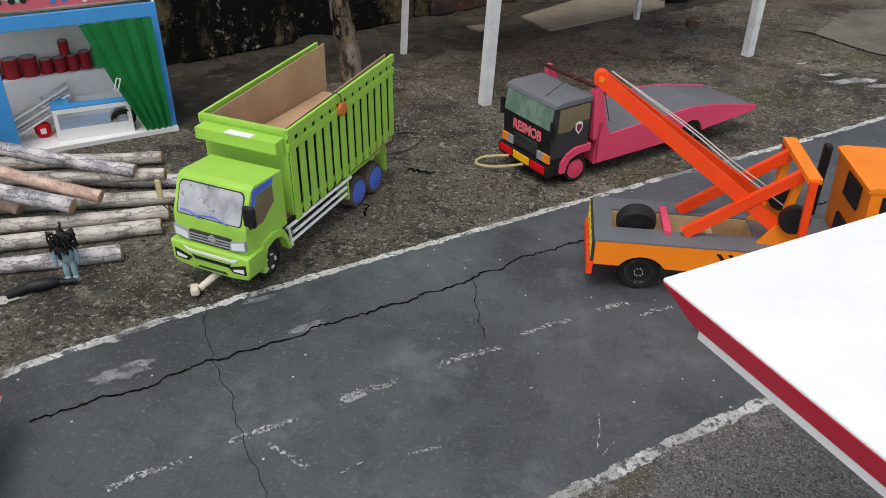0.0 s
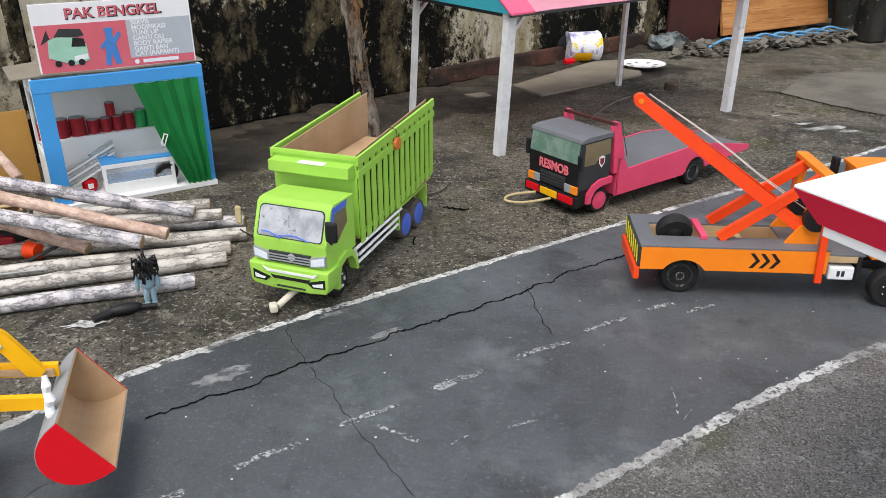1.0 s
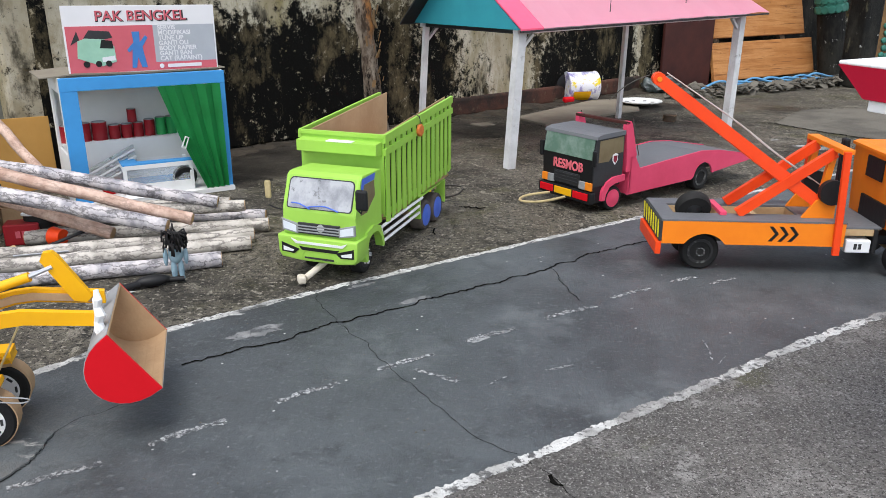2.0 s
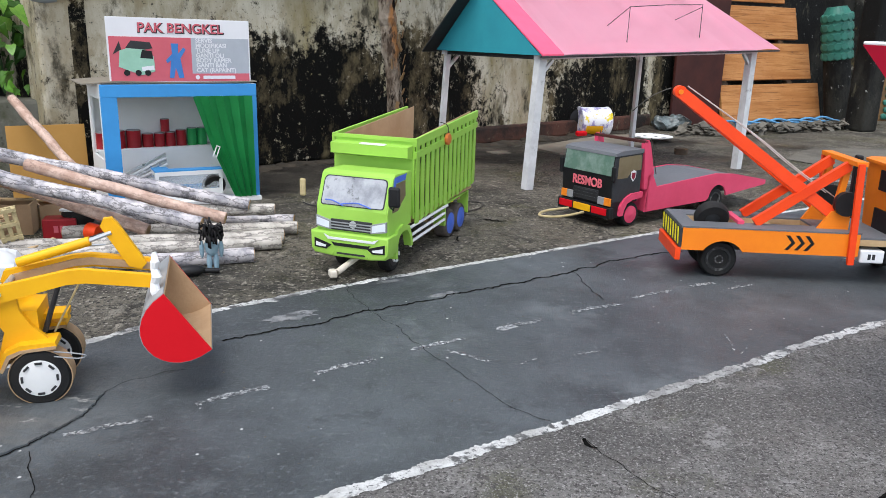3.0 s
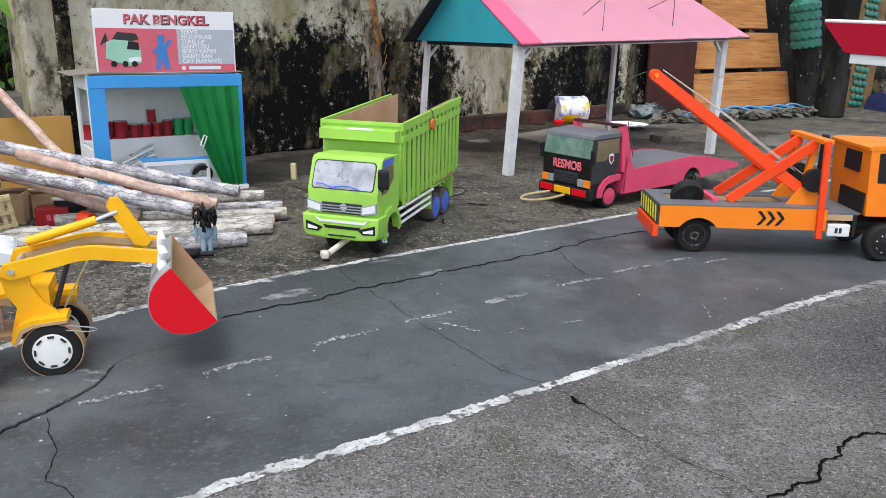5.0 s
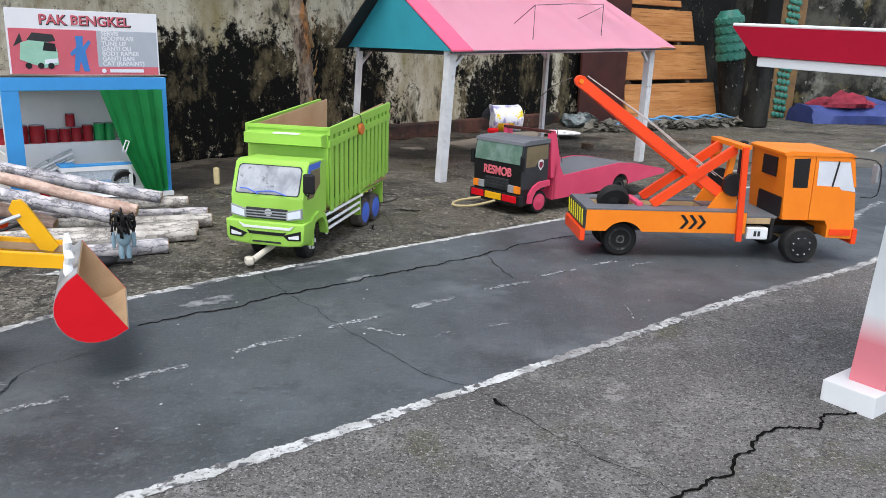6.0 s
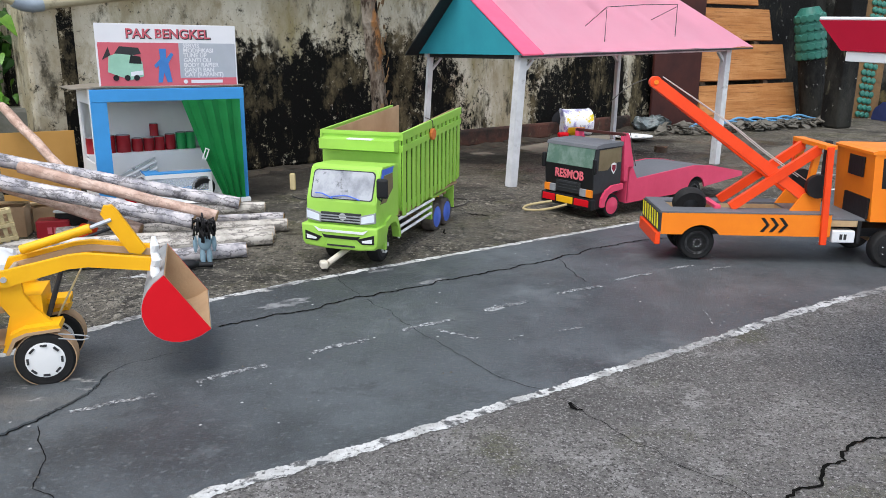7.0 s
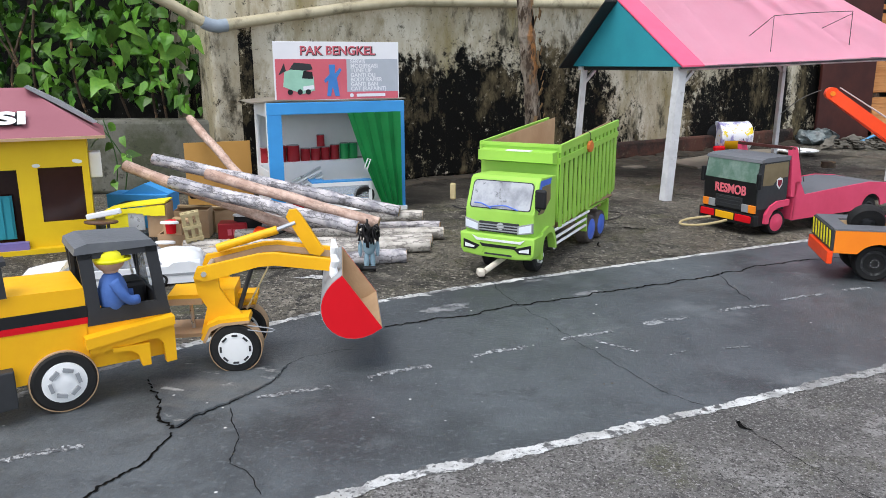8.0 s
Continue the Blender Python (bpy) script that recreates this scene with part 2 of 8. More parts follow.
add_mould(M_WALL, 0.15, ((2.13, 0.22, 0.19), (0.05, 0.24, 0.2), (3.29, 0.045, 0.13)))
M_WALL_FOOT = layered("red_brown_render", [((0.1, 0.045, 0.032), 1, 0, 1, ONE), ((0.03, 0.025, 0.022), 4, 0.45, 0.6, ONE), ((0.16, 0.13, 0.09), 18, 0.58, 0.7, ONE)], (0.7, 0.95), 60, 0.8)
M_WALL_DARK = layered("black_mould_wall", [((0.008, 0.008, 0.0075), 1, 0, 1, ONE), ((0.03, 0.029, 0.024), 4, 0.5, 0.62, (1, 1, 0.5)), ((0.1, 0.095, 0.06), 11, 0.6, 0.68, (1, 1, 0.4)), ((0.3, 0.3, 0.28), 24, 0.63, 0.67, ONE)], (0.6, 0.95), 60, 0.7)
M_WALL_GREY = layered("grey_stained_wall", [((0.075, 0.072, 0.058), 1, 0, 1, ONE), ((0.012, 0.012, 0.01), 2.0, 0.44, 0.56, ONE), ((0.2, 0.195, 0.165), 4, 0.56, 0.68, ONE), ((0.11, 0.085, 0.035), 7, 0.56, 0.66, ONE), ((0.3, 0.29, 0.26), 16, 0.62, 0.68, ONE)], (0.6, 0.95), 60, 0.7)
M_LOWWALL = layered("mossy_low_wall", [((0.15, 0.145, 0.12), 1, 0, 1, ONE), ((0.07, 0.075, 0.045), 5, 0.45, 0.6, ONE), ((0.24, 0.23, 0.2), 8, 0.58, 0.7, ONE), ((0.03, 0.03, 0.025), 20, 0.58, 0.68, ONE)], (0.7, 0.95), 80, 0.7)
M_ORANGE = mat("orange_paint", (0.85, 0.23, 0.012), (0.78, 0.19, 0.01), 9, 0.42, 0.12, 60)
M_RED_ORANGE = mat("red_orange_paint", (0.83, 0.066, 0.009), (0.75, 0.05, 0.008), 12, 0.42, 0.12, 70)
M_GREEN = mat("lime_green_paint", (0.32, 0.57, 0.085), (0.28, 0.52, 0.07), 9, 0.42, 0.12, 60)
M_PINK = mat("hot_pink_paint", (0.72, 0.07, 0.15), (0.64, 0.055, 0.12), 9, 0.45, 0.12, 60)
M_ROOF_PINK = mat("light_pink_board", (0.88, 0.44, 0.54), (0.85, 0.405, 0.51), 3, 0.55, 0.08, 50)
M_ROOF_DEEP = mat("deep_pink_board", (0.78, 0.11, 0.2), (0.72, 0.09, 0.17), 4, 0.55, 0.08, 50)
M_TEAL = mat("teal_board", (0.03, 0.3, 0.36), (0.026, 0.25, 0.31), 4, 0.6, 0.08, 50)
M_YELLOW = mat("yellow_paint", (0.84, 0.44, 0.008), (0.78, 0.38, 0.008), 10, 0.45, 0.15, 60)
M_YELLOW2 = mat("lemon_paint", (0.85, 0.74, 0.02), (0.78, 0.66, 0.02), 10, 0.5, 0.15, 60)
M_BLACK = mat("black_paint", (0.007, 0.007, 0.008), (0.012, 0.012, 0.013), 14, 0.5, 0.15, 80)
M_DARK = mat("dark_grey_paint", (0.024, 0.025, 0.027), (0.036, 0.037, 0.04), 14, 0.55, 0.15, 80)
M_DECK = mat("grey_deck_sheet", (0.11, 0.115, 0.125), (0.14, 0.145, 0.155), 8, 0.5, 0.2, 120)
M_RUBBER = mat("black_tyre", (0.007, 0.007, 0.0075), (0.018, 0.017, 0.016), 20, 0.75, 0.3, 140)
# Near-black green standing for the shade between cargo slats.
M_GAP_SHADE = mat("slat_gap_shade", (0.016, 0.028, 0.01), (0.01, 0.016, 0.008), 12, 0.85)
M_TYRE_CARD = mat("weathered_card_tyre", (0.12, 0.1, 0.085), (0.06, 0.05, 0.045), 26, 0.85, 0.4, 120)
M_DISC = mat("burnt_orange_board", (0.62, 0.17, 0.035), (0.48, 0.14, 0.04), 40, 0.8, 0.4, 90)
M_RIM = mat("worn_dark_rim", (0.022, 0.022, 0.023), (0.2, 0.2, 0.19), 45, 0.55, 0.2, 80, spread=(0.52, 0.66))
M_CARD = mat("brown_cardboard", (0.46, 0.31, 0.18), (0.39, 0.25, 0.14), 14, 0.85, 0.2, 160)
M_WOOD = mat("pale_wood", (0.5, 0.36, 0.2), (0.38, 0.25, 0.13), 16, 0.7, 0.2, 120)
M_WHITE = mat("white_board", (0.78, 0.78, 0.77), (0.7, 0.7, 0.69), 6, 0.55, 0.1, 60)
M_WHITE_POST = mat("white_post_paint", (0.66, 0.66, 0.66), (0.5, 0.5, 0.5), 14, 0.6, 0.25, 90, stain=(0.22, 0.21, 0.19), stain_at=(0.58, 0.72), stain_scale=24)
M_WHITE_METAL = mat("white_plastic", (0.74, 0.75, 0.76), (0.66, 0.67, 0.68), 12, 0.35, 0.05)
M_BLUE = mat("sky_blue_board", (0.05, 0.3, 0.66), (0.045, 0.26, 0.58), 8, 0.5, 0.12, 60)
M_HUB_BLUE = mat("blue_hub_paint", (0.08, 0.16, 0.62), (0.06, 0.13, 0.52), 20, 0.5, 0.1)
M_CURTAIN = mat("green_paper", (0.025, 0.34, 0.095), (0.02, 0.28, 0.075), 8, 0.45, 0.1, 40)
M_RED = mat("red_paint", (0.62, 0.0, 0.008), (0.57, 0.0, 0.007), 8, 0.7, 0.1, 60)
M_CAN_RED = mat("dark_red_can", (0.33, 0.014, 0.02), (0.27, 0.012, 0.018), 20, 0.5, 0.08)
M_CRIMSON = mat("crimson_fascia", (0.72, 0.012, 0.05), (0.64, 0.01, 0.042), 6, 0.45, 0.1)
M_GREY = mat("grey_plastic", (0.3, 0.31, 0.32), (0.24, 0.25, 0.26), 16, 0.5, 0.1)
M_SILVER = mat("silver_foil", (0.62, 0.63, 0.65), (0.5, 0.51, 0.53), 20, 0.3, 0.25, 40, metal=0.6)
M_CHROME = mat("white_lens", (0.62, 0.66, 0.72), (0.72, 0.75, 0.8), 30, 0.2, 0.1, 40)
# Dark mottling in this film's colour stands for reflections.
M_WINDSHIELD = mat("film_painted_reflections", (0.4, 0.41, 0.43), (0.24, 0.25, 0.27), 18, 0.14, 1.0, 26, spread=(0.42, 0.6), stain=(0.06, 0.065, 0.06), stain_at=(0.58, 0.66), stain_scale=26)
M_WINDSHIELD2 = mat("greenish_film", (0.1, 0.17, 0.13), (0.2, 0.27, 0.23), 12, 0.14, 0.8, 20, spread=(0.45, 0.62))
M_INNER = mat("dull_tan_inside", (0.2, 0.16, 0.09), (0.15, 0.115, 0.06), 14, 0.7)
M_INNER_WHITE = mat("white_lining", (0.62, 0.64, 0.68), (0.54, 0.56, 0.6), 14, 0.5)
M_LIGHT_ORANGE = mat("amber_lens", (0.85, 0.26, 0.02), (0.75, 0.2, 0.015), 30, 0.35, 0.05)
M_ROPE = mat("beige_cord", (0.5, 0.41, 0.22), (0.4, 0.32, 0.17), 60, 0.85, 0.4, 200)
M_WIRE = mat("dark_wire", (0.05, 0.045, 0.04), (0.09, 0.08, 0.07), 40, 0.5)
M_CORD = mat("grey_cord", (0.55, 0.53, 0.5), (0.42, 0.4, 0.37), 60, 0.7)
M_PLUM = mat("plum_roof_board", (0.28, 0.1, 0.12), (0.25, 0.085, 0.105), 4, 0.6, 0.1)
M_PANEL_TAN = mat("ochre_board", (0.5, 0.27, 0.07), (0.44, 0.23, 0.055), 5, 0.6, 0.1)
M_PIPE = mat("dirty_pipe", (0.5, 0.44, 0.3), (0.36, 0.31, 0.2), 9, 0.45, 0.1, stain=(0.16, 0.14, 0.09), stain_at=(0.55, 0.7), stain_scale=12)
M_ELBOW = mat("blue_grey_pvc", (0.3, 0.35, 0.4), (0.24, 0.28, 0.32), 16, 0.4)
M_BARK = mat("flaking_bark", (0.11, 0.075, 0.05), (0.03, 0.024, 0.018), 16, 0.9, 0.9, 50, stain=(0.34, 0.2, 0.1), stain_at=(0.54, 0.62), stain_scale=22)
M_TRUNK = layered("flaking_rusty_bark", [((0.13, 0.1, 0.075), 1, 0, 1, ONE), ((0.26, 0.22, 0.175), 14, 0.46, 0.58, (1, 1, 0.5)), ((0.28, 0.125, 0.045), 9, 0.54, 0.62, (1, 1, 0.3)), ((0.05, 0.035, 0.025), 30, 0.5, 0.58, (1, 1, 0.4)), ((0.008, 0.006, 0.005), 15, 0.54, 0.58, (1, 1, 0.4))], (0.7, 0.95), 70, 1.0, None, 0.05)
M_PLANK = layered("orange_brown_plank", [((0.4, 0.165, 0.052), 1, 0, 1, ONE), ((0.5, 0.235, 0.085), 5, 0.42, 0.6, (0.5, 3, 3)), ((0.33, 0.13, 0.04), 12, 0.5, 0.62, (0.18, 4, 4)), ((0.2, 0.08, 0.03), 26, 0.57, 0.64, (0.14, 4, 4)), ((0.08, 0.035, 0.02), 7, 0.62, 0.68, (0.6, 1.5, 1.5)), ((0.05, 0.025, 0.015), 30, 0.66, 0.7, ONE)], (0.5, 0.75), 60, 0.6)
M_MAROON = mat("maroon_metal", (0.065, 0.016, 0.011), (0.035, 0.01, 0.009), 5, 0.6, 0.2, 40)
M_DIRT = mat("damp_soil", (0.05, 0.04, 0.028), (0.025, 0.021, 0.016), 20, 0.95, 1.0, 60)
M_PLY = mat("old_plywood", (0.24, 0.21, 0.165), (0.18, 0.155, 0.12), 5, 0.8, 0.2)
M_PATCH = layered("thin_mortar", [((0.15, 0.138, 0.115), 1, 0, 1, ONE), ((0.1, 0.092, 0.078), 4, 0.45, 0.6, ONE)], (0.6, 0.9), 120, 0.6)
M_TARP = mat("blue_tarp", (0.05, 0.07, 0.22), (0.035, 0.05, 0.16), 12, 0.4, 0.6, 14)
M_RAG = mat("red_cloth", (0.3, 0.025, 0.05), (0.12, 0.01, 0.02), 12, 0.8, 0.6, 20)
M_CHAIN_G = mat("green_plastic", (0.04, 0.2, 0.15), (0.03, 0.13, 0.1), 12, 0.45, 0.3, 40)
M_CHAIN_Y = mat("yellow_green_plastic", (0.42, 0.46, 0.14), (0.32, 0.36, 0.1), 12, 0.45, 0.3, 40)
M_RUST = mat("ochre_rust", (0.2, 0.115, 0.045), (0.1, 0.06, 0.03), 12, 0.8, 0.4, 60)
M_CLEAR = glass("clear_pane", (0.75, 0.8, 0.82), 0.06, 0.22)
M_DARK_OPENING = mat("dark_window_and_doorway", (0.035, 0.014, 0.012), (0.022, 0.01, 0.009), 5, 0.12, 0.02)
M_SIGN_GREY = mat("grey_print", (0.36, 0.38, 0.42), (0.42, 0.44, 0.48), 9, 0.5, 0.03)
M_SIGN_RED = mat("faded_red_print", (0.6, 0.12, 0.15), (0.54, 0.1, 0.13), 9, 0.5, 0.03)
M_SIGN_GREEN = mat("mint_print", (0.32, 0.55, 0.42), (0.27, 0.48, 0.36), 30, 0.5, 0.03)
M_SIGN_BLUE = mat("blue_print", (0.05, 0.2, 0.5), (0.045, 0.17, 0.44), 30, 0.5, 0.03)
M_SIGN_WHITE = mat("white_print", (0.72, 0.71, 0.73), (0.68, 0.67, 0.69), 9, 0.5, 0.03)
M_SKIN = mat("beige_doll_plastic", (0.55, 0.34, 0.22), (0.5, 0.3, 0.2), 30, 0.5, 0.03)
M_DENIM = mat("pale_blue_cloth", (0.28, 0.4, 0.46), (0.2, 0.3, 0.36), 30, 0.85, 0.4, 90)
M_HAIR = mat("black_yarn", (0.012, 0.011, 0.012), (0.02, 0.018, 0.018), 40, 0.8, 0.8, 80)
M_BLUE_CLOTH = mat("blue_cloth", (0.07, 0.15, 0.4), (0.05, 0.11, 0.32), 30, 0.8, 0.4, 90)
M_HELMET = mat("helmet_yellow", (0.85, 0.78, 0.02), (0.8, 0.72, 0.02), 12, 0.35, 0.03)
M_PURPLE = mat("violet_board", (0.2, 0.16, 0.4), (0.17, 0.13, 0.34), 8, 0.5)
M_LETTER = mat("pinkish_red_letters", (0.75, 0.16, 0.2), (0.7, 0.14, 0.17), 12, 0.5, 0.02)
M_ROPE_PALE = mat("cream_wood", (0.62, 0.57, 0.48), (0.54, 0.49, 0.4), 18, 0.7, 0.2)
M_HOUSE = mat("golden_yellow_board", (0.74, 0.5, 0.008), (0.68, 0.44, 0.008), 6, 0.5, 0.15, 60)


# ---- mesh helpers ----
def box(bm, x0, x1, y0, y1, z0, z1, bevel=0.0, m=None):
    """A box between the given limits, with its edges rounded by bevel, moved by m."""
    r = bmesh.ops.create_cube(bm, size=1.0)
    vs = r["verts"]
    for v in vs:
        v.co = Vector(((x0 + x1) / 2 + v.co.x * (x1 - x0), (y0 + y1) / 2 + v.co.y * (y1 - y0), (z0 + z1) / 2 + v.co.z * (z1 - z0)))
    if bevel:
        es = list({e for v in vs for e in v.link_edges})
        out = bmesh.ops.bevel(bm, geom=es, offset=bevel, segments=2, affect="EDGES", profile=0.5)
        vs = list({v for f in out["faces"] for v in f.verts} | {v for v in vs if v.is_valid})
    if m is not None:
        bmesh.ops.transform(bm, matrix=m, verts=[v for v in vs if v.is_valid])
    return bm


def prism(bm, pts, y0, y1, m=None, axes="xz"):
    """A polygon in the xz (or xy, yz) plane, extruded from y0 to y1."""
    def at(p, q):
        if axes == "xz":
            return Vector((p[0], q, p[1]))
        if axes == "xy":
            return Vector((p[0], p[1], q))
        return Vector((q, p[0], p[1]))
    a = [bm.verts.new(at(p, y0)) for p in pts]
    b = [bm.verts.new(at(p, y1)) for p in pts]
    bm.faces.new(a)
    bm.faces.new(b[::-1])
    k = len(pts)
    for i in range(k):
        bm.faces.new((a[i], b[i], b[(i + 1) % k], a[(i + 1) % k]))
    if m is not None:
        bmesh.ops.transform(bm, matrix=m, verts=a + b)
    bmesh.ops.recalc_face_normals(bm, faces=bm.faces)
    return bm


def lathe(bm, profile, seg=28, m=None):
    """Turns a profile of (radius, y) about the y axis."""
    rings = []
    for r, y in profile:
        rings.append([bm.verts.new((r * math.cos(2 * math.pi * i / seg), y, r * math.sin(2 * math.pi * i / seg))) for i in range(seg)])
    for a, b in zip(rings, rings[1:]):
        for i in range(seg):
            bm.faces.new((a[i], a[(i + 1) % seg], b[(i + 1) % seg], b[i]))
    bm.faces.new(rings[0][::-1])
    bm.faces.new(rings[-1])
    bmesh.ops.recalc_face_normals(bm, faces=bm.faces)
    if m is not None:
        bmesh.ops.transform(bm, matrix=m, verts=[v for r in rings for v in r])
    return bm


def tube(bm, pts, radius, seg=8, wobble=0.0, rnd=None):
    """A round bar along points; radius may be one number or one a point."""
    pts = [Vector(p) for p in pts]
    rs = radius if isinstance(radius, (list, tuple)) else [radius] * len(pts)
    rings = []
    for i, p in enumerate(pts):
        d = (pts[min(i + 1, len(pts) - 1)] - pts[max(i - 1, 0)]).normalized()
        side = d.cross(Vector((0, 0, 1)) if abs(d.z) < 0.9 else Vector((1, 0, 0))).normalized()
        up = side.cross(d)
        ring = []
        for k in range(seg):
            w = 1 + (rnd.uniform(-wobble, wobble) if wobble else 0)
            a = 2 * math.pi * k / seg
            ring.append(bm.verts.new(p + (side * math.cos(a) + up * math.sin(a)) * rs[i] * w))
        rings.append(ring)
    for a, b in zip(rings, rings[1:]):
        for k in range(seg):
            bm.faces.new((a[k], a[(k + 1) % seg], b[(k + 1) % seg], b[k]))
    bm.faces.new(rings[0][::-1])
    bm.faces.new(rings[-1])
    bmesh.ops.recalc_face_normals(bm, faces=bm.faces)
    return bm


def bar(bm, p, q, w, h, up=(0, 1, 0)):
    """A square bar from p to q, w across along up and h the other way."""
    p, q, up = Vector(p), Vector(q), Vector(up)
    d = (q - p).normalized()
    s = d.cross(up).normalized() * h / 2
    u = up.normalized() * w / 2
    vs = [bm.verts.new(e + a * s + b * u) for e in (p, q) for a, b in ((-1, -1), (1, -1), (1, 1), (-1, 1))]
    for f in ((0, 1, 2, 3), (7, 6, 5, 4), (0, 4, 5, 1), (1, 5, 6, 2), (2, 6, 7, 3), (3, 7, 4, 0)):
        bm.faces.new([vs[i] for i in f])
    bmesh.ops.recalc_face_normals(bm, faces=bm.faces)
    return bm


def B():
    return bmesh.new()


def mesh_of(name, bm, material, smooth=False):
    me = bpy.data.meshes.new(name)
    bm.to_mesh(me)
    bm.free()
    me.materials.append(material)
    if smooth:
        me.polygons.foreach_set("use_smooth", [True] * len(me.polygons))
        me.set_sharp_from_angle(angle=radians(38))
    return me


def part(name, bm, material, parent, label="", smooth=False):
    ob = new(name, mesh_of(name, bm, material, smooth))
    ob.parent = parent
    if label:
        tagged(ob, label)
    return ob


def thing(name, m, label, category, group="", kind=""):
    ob = new(name)
    ob.empty_display_size = 0.02
    ob.matrix_world = m
    return tagged(ob, label, category, group, kind)


def solid(name, bm, material, label, category, group="", kind="", smooth=False, m=None):
    ob = new(name, mesh_of(name, bm, material, smooth))
    if m is not None:
        ob.matrix_world = m
    return tagged(ob, label, category, group, kind)


def lettering(name, text, size, m, material, parent, label="", depth=0.0006, bold=0.0, align="CENTER", width=None):
    """Raised letters in the built-in font, as one mesh."""
    cu = bpy.data.curves.new(name, "FONT")
    cu.body, cu.size, cu.extrude, cu.offset, cu.align_x, cu.align_y = text, size, depth, bold, align, "CENTER"
    tmp = new(name + "_curve", cu)
    bpy.context.view_layer.update()
    me = bpy.data.meshes.new_from_object(tmp)
    bpy.data.objects.remove(tmp)
    me.materials.append(material)
    if width:
        xs = [v.co.x for v in me.vertices]
        k = width / (max(xs) - min(xs))
        for v in me.vertices:
            v.co.x *= k
    ob = new(name, me)
    ob.parent = parent
    ob.matrix_local = m
    if label:
        tagged(ob, label)
    return ob


FACE_NEAR = pose(0, 0, 0, 90, 0, 0)


# ---- ground, road, lines ----
def sheet(name, pts, z, material, label, category):
    bm = B()
    vs = [bm.verts.new((x, y, z)) for x, y in pts]
    bm.faces.new(vs)
    bmesh.ops.recalc_face_normals(bm, faces=bm.faces)
    if bm.faces[:][0].normal.z < 0:
        bmesh.ops.reverse_faces(bm, faces=bm.faces)
    return solid(name, bm, material, label, category, kind="structure")


def smooth_line(pts, step=0.02):
    """Points at even steps along a curve through pts."""
    out = []
    for i in range(len(pts) - 1):
        p0, p1, p2, p3 = (Vector(pts[max(0, min(len(pts) - 1, j))]) for j in (i - 1, i, i + 1, i + 2))
        k = max(2, int((p2 - p1).length / step))
        for s in range(k):
            t = s / k
            out.append(0.5 * (2 * p1 + (p2 - p0) * t + (2 * p0 - 5 * p1 + 4 * p2 - p3) * t * t + (3 * p1 - p0 - 3 * p2 + p3) * t ** 3))
    return out + [Vector(pts[-1])]


def ribbon(bm, pts, width, z, rnd, rough=0.25, step=0.012, wander=0.0, taper=False, freq=90.0):
    """A flat strip along a curve with ragged edges."""
    line = smooth_line(pts, step)
    left, right = [], []
    for i, p in enumerate(line):
        d = (line[min(i + 1, len(line) - 1)] - line[max(i - 1, 0)]).normalized()
        nrm = Vector((-d.y, d.x))
        w = width / 2
        if taper:
            w *= 0.35 + 0.65 * math.sin(math.pi * (i + 0.5) / len(line))
        c = p + nrm * (rnd.uniform(-wander, wander) + (0.012 * noise.noise((p.x * 28, p.y * 28, 3.1)) if wander else 0))
        e1 = noise.noise((c.x * freq, c.y * freq, 1.3)) * 1.2 + noise.noise((c.x * freq * 4, c.y * freq * 4, 1.3)) * 0.5 + rnd.uniform(-0.3, 0.3)
        e2 = noise.noise((c.x * freq, c.y * freq, 7.9)) * 1.2 + noise.noise((c.x * freq * 4, c.y * freq * 4, 7.9)) * 0.5 + rnd.uniform(-0.3, 0.3)
        a, b = c + nrm * w * (1 + rough * e1), c - nrm * w * (1 + rough * e2)
        left.append(bm.verts.new((a.x, a.y, z)))
        right.append(bm.verts.new((b.x, b.y, z)))
    for i in range(len(line) - 1):
        bm.faces.new((right[i], right[i + 1], left[i + 1], left[i]))
    return bm


UPPER = [(-1.75, -0.3), (-1.3, 0.33), (-0.98, 0.84), (-0.83, 1.035), (-0.681, 1.19), (-0.448, 1.366), (0.0, 1.655), (0.524, 1.985), (0.844, 2.18), (1.242, 2.43), (1.75, 2.8), (2.45, 3.46), (3.6, 4.6)]
LOWER = [(-1.2, -0.35), (-0.8, 0.28), (-0.5, 0.556), (-0.33, 0.657), (-0.077, 0.812), (0.197, 0.98), (0.494, 1.165), (1.017, 1.455), (1.7, 1.95), (2.6, 2.7), (4.0, 4.1)]
sheet("ground", [(-60, -60), (60, -60), (60, 60), (-60, 60)], 0.0, M_GROUND, "damp mossy grey concrete yard with dirt", "ground")
up_pts, low_pts = smooth_line(UPPER, 0.05), smooth_line(LOWER, 0.05)
sheet("road", [(p.x, p.y) for p in low_pts] + [(p.x, p.y) for p in reversed(up_pts)], 0.0012, M_ROAD, "miniature road painted dark grey on concrete", "road")
sheet("pavement", [(p.x, p.y) for p in low_pts] + [(4.0, -3), (-1.2, -3)], 0.0006, M_APRON, "rough grey concrete apron beside the road", "pavement")
rnd = random.Random(5)
for edge, nm in ((UPPER, "upper"), (LOWER, "lower")):
    solid("road_line", ribbon(B(), edge, 0.0165 if nm == "upper" else 0.019, 0.0017, rnd, 0.55, 0.0025, freq=30.0), M_LINE, "hand-painted worn white edge line of the road", "road line", "road lines", "structure")
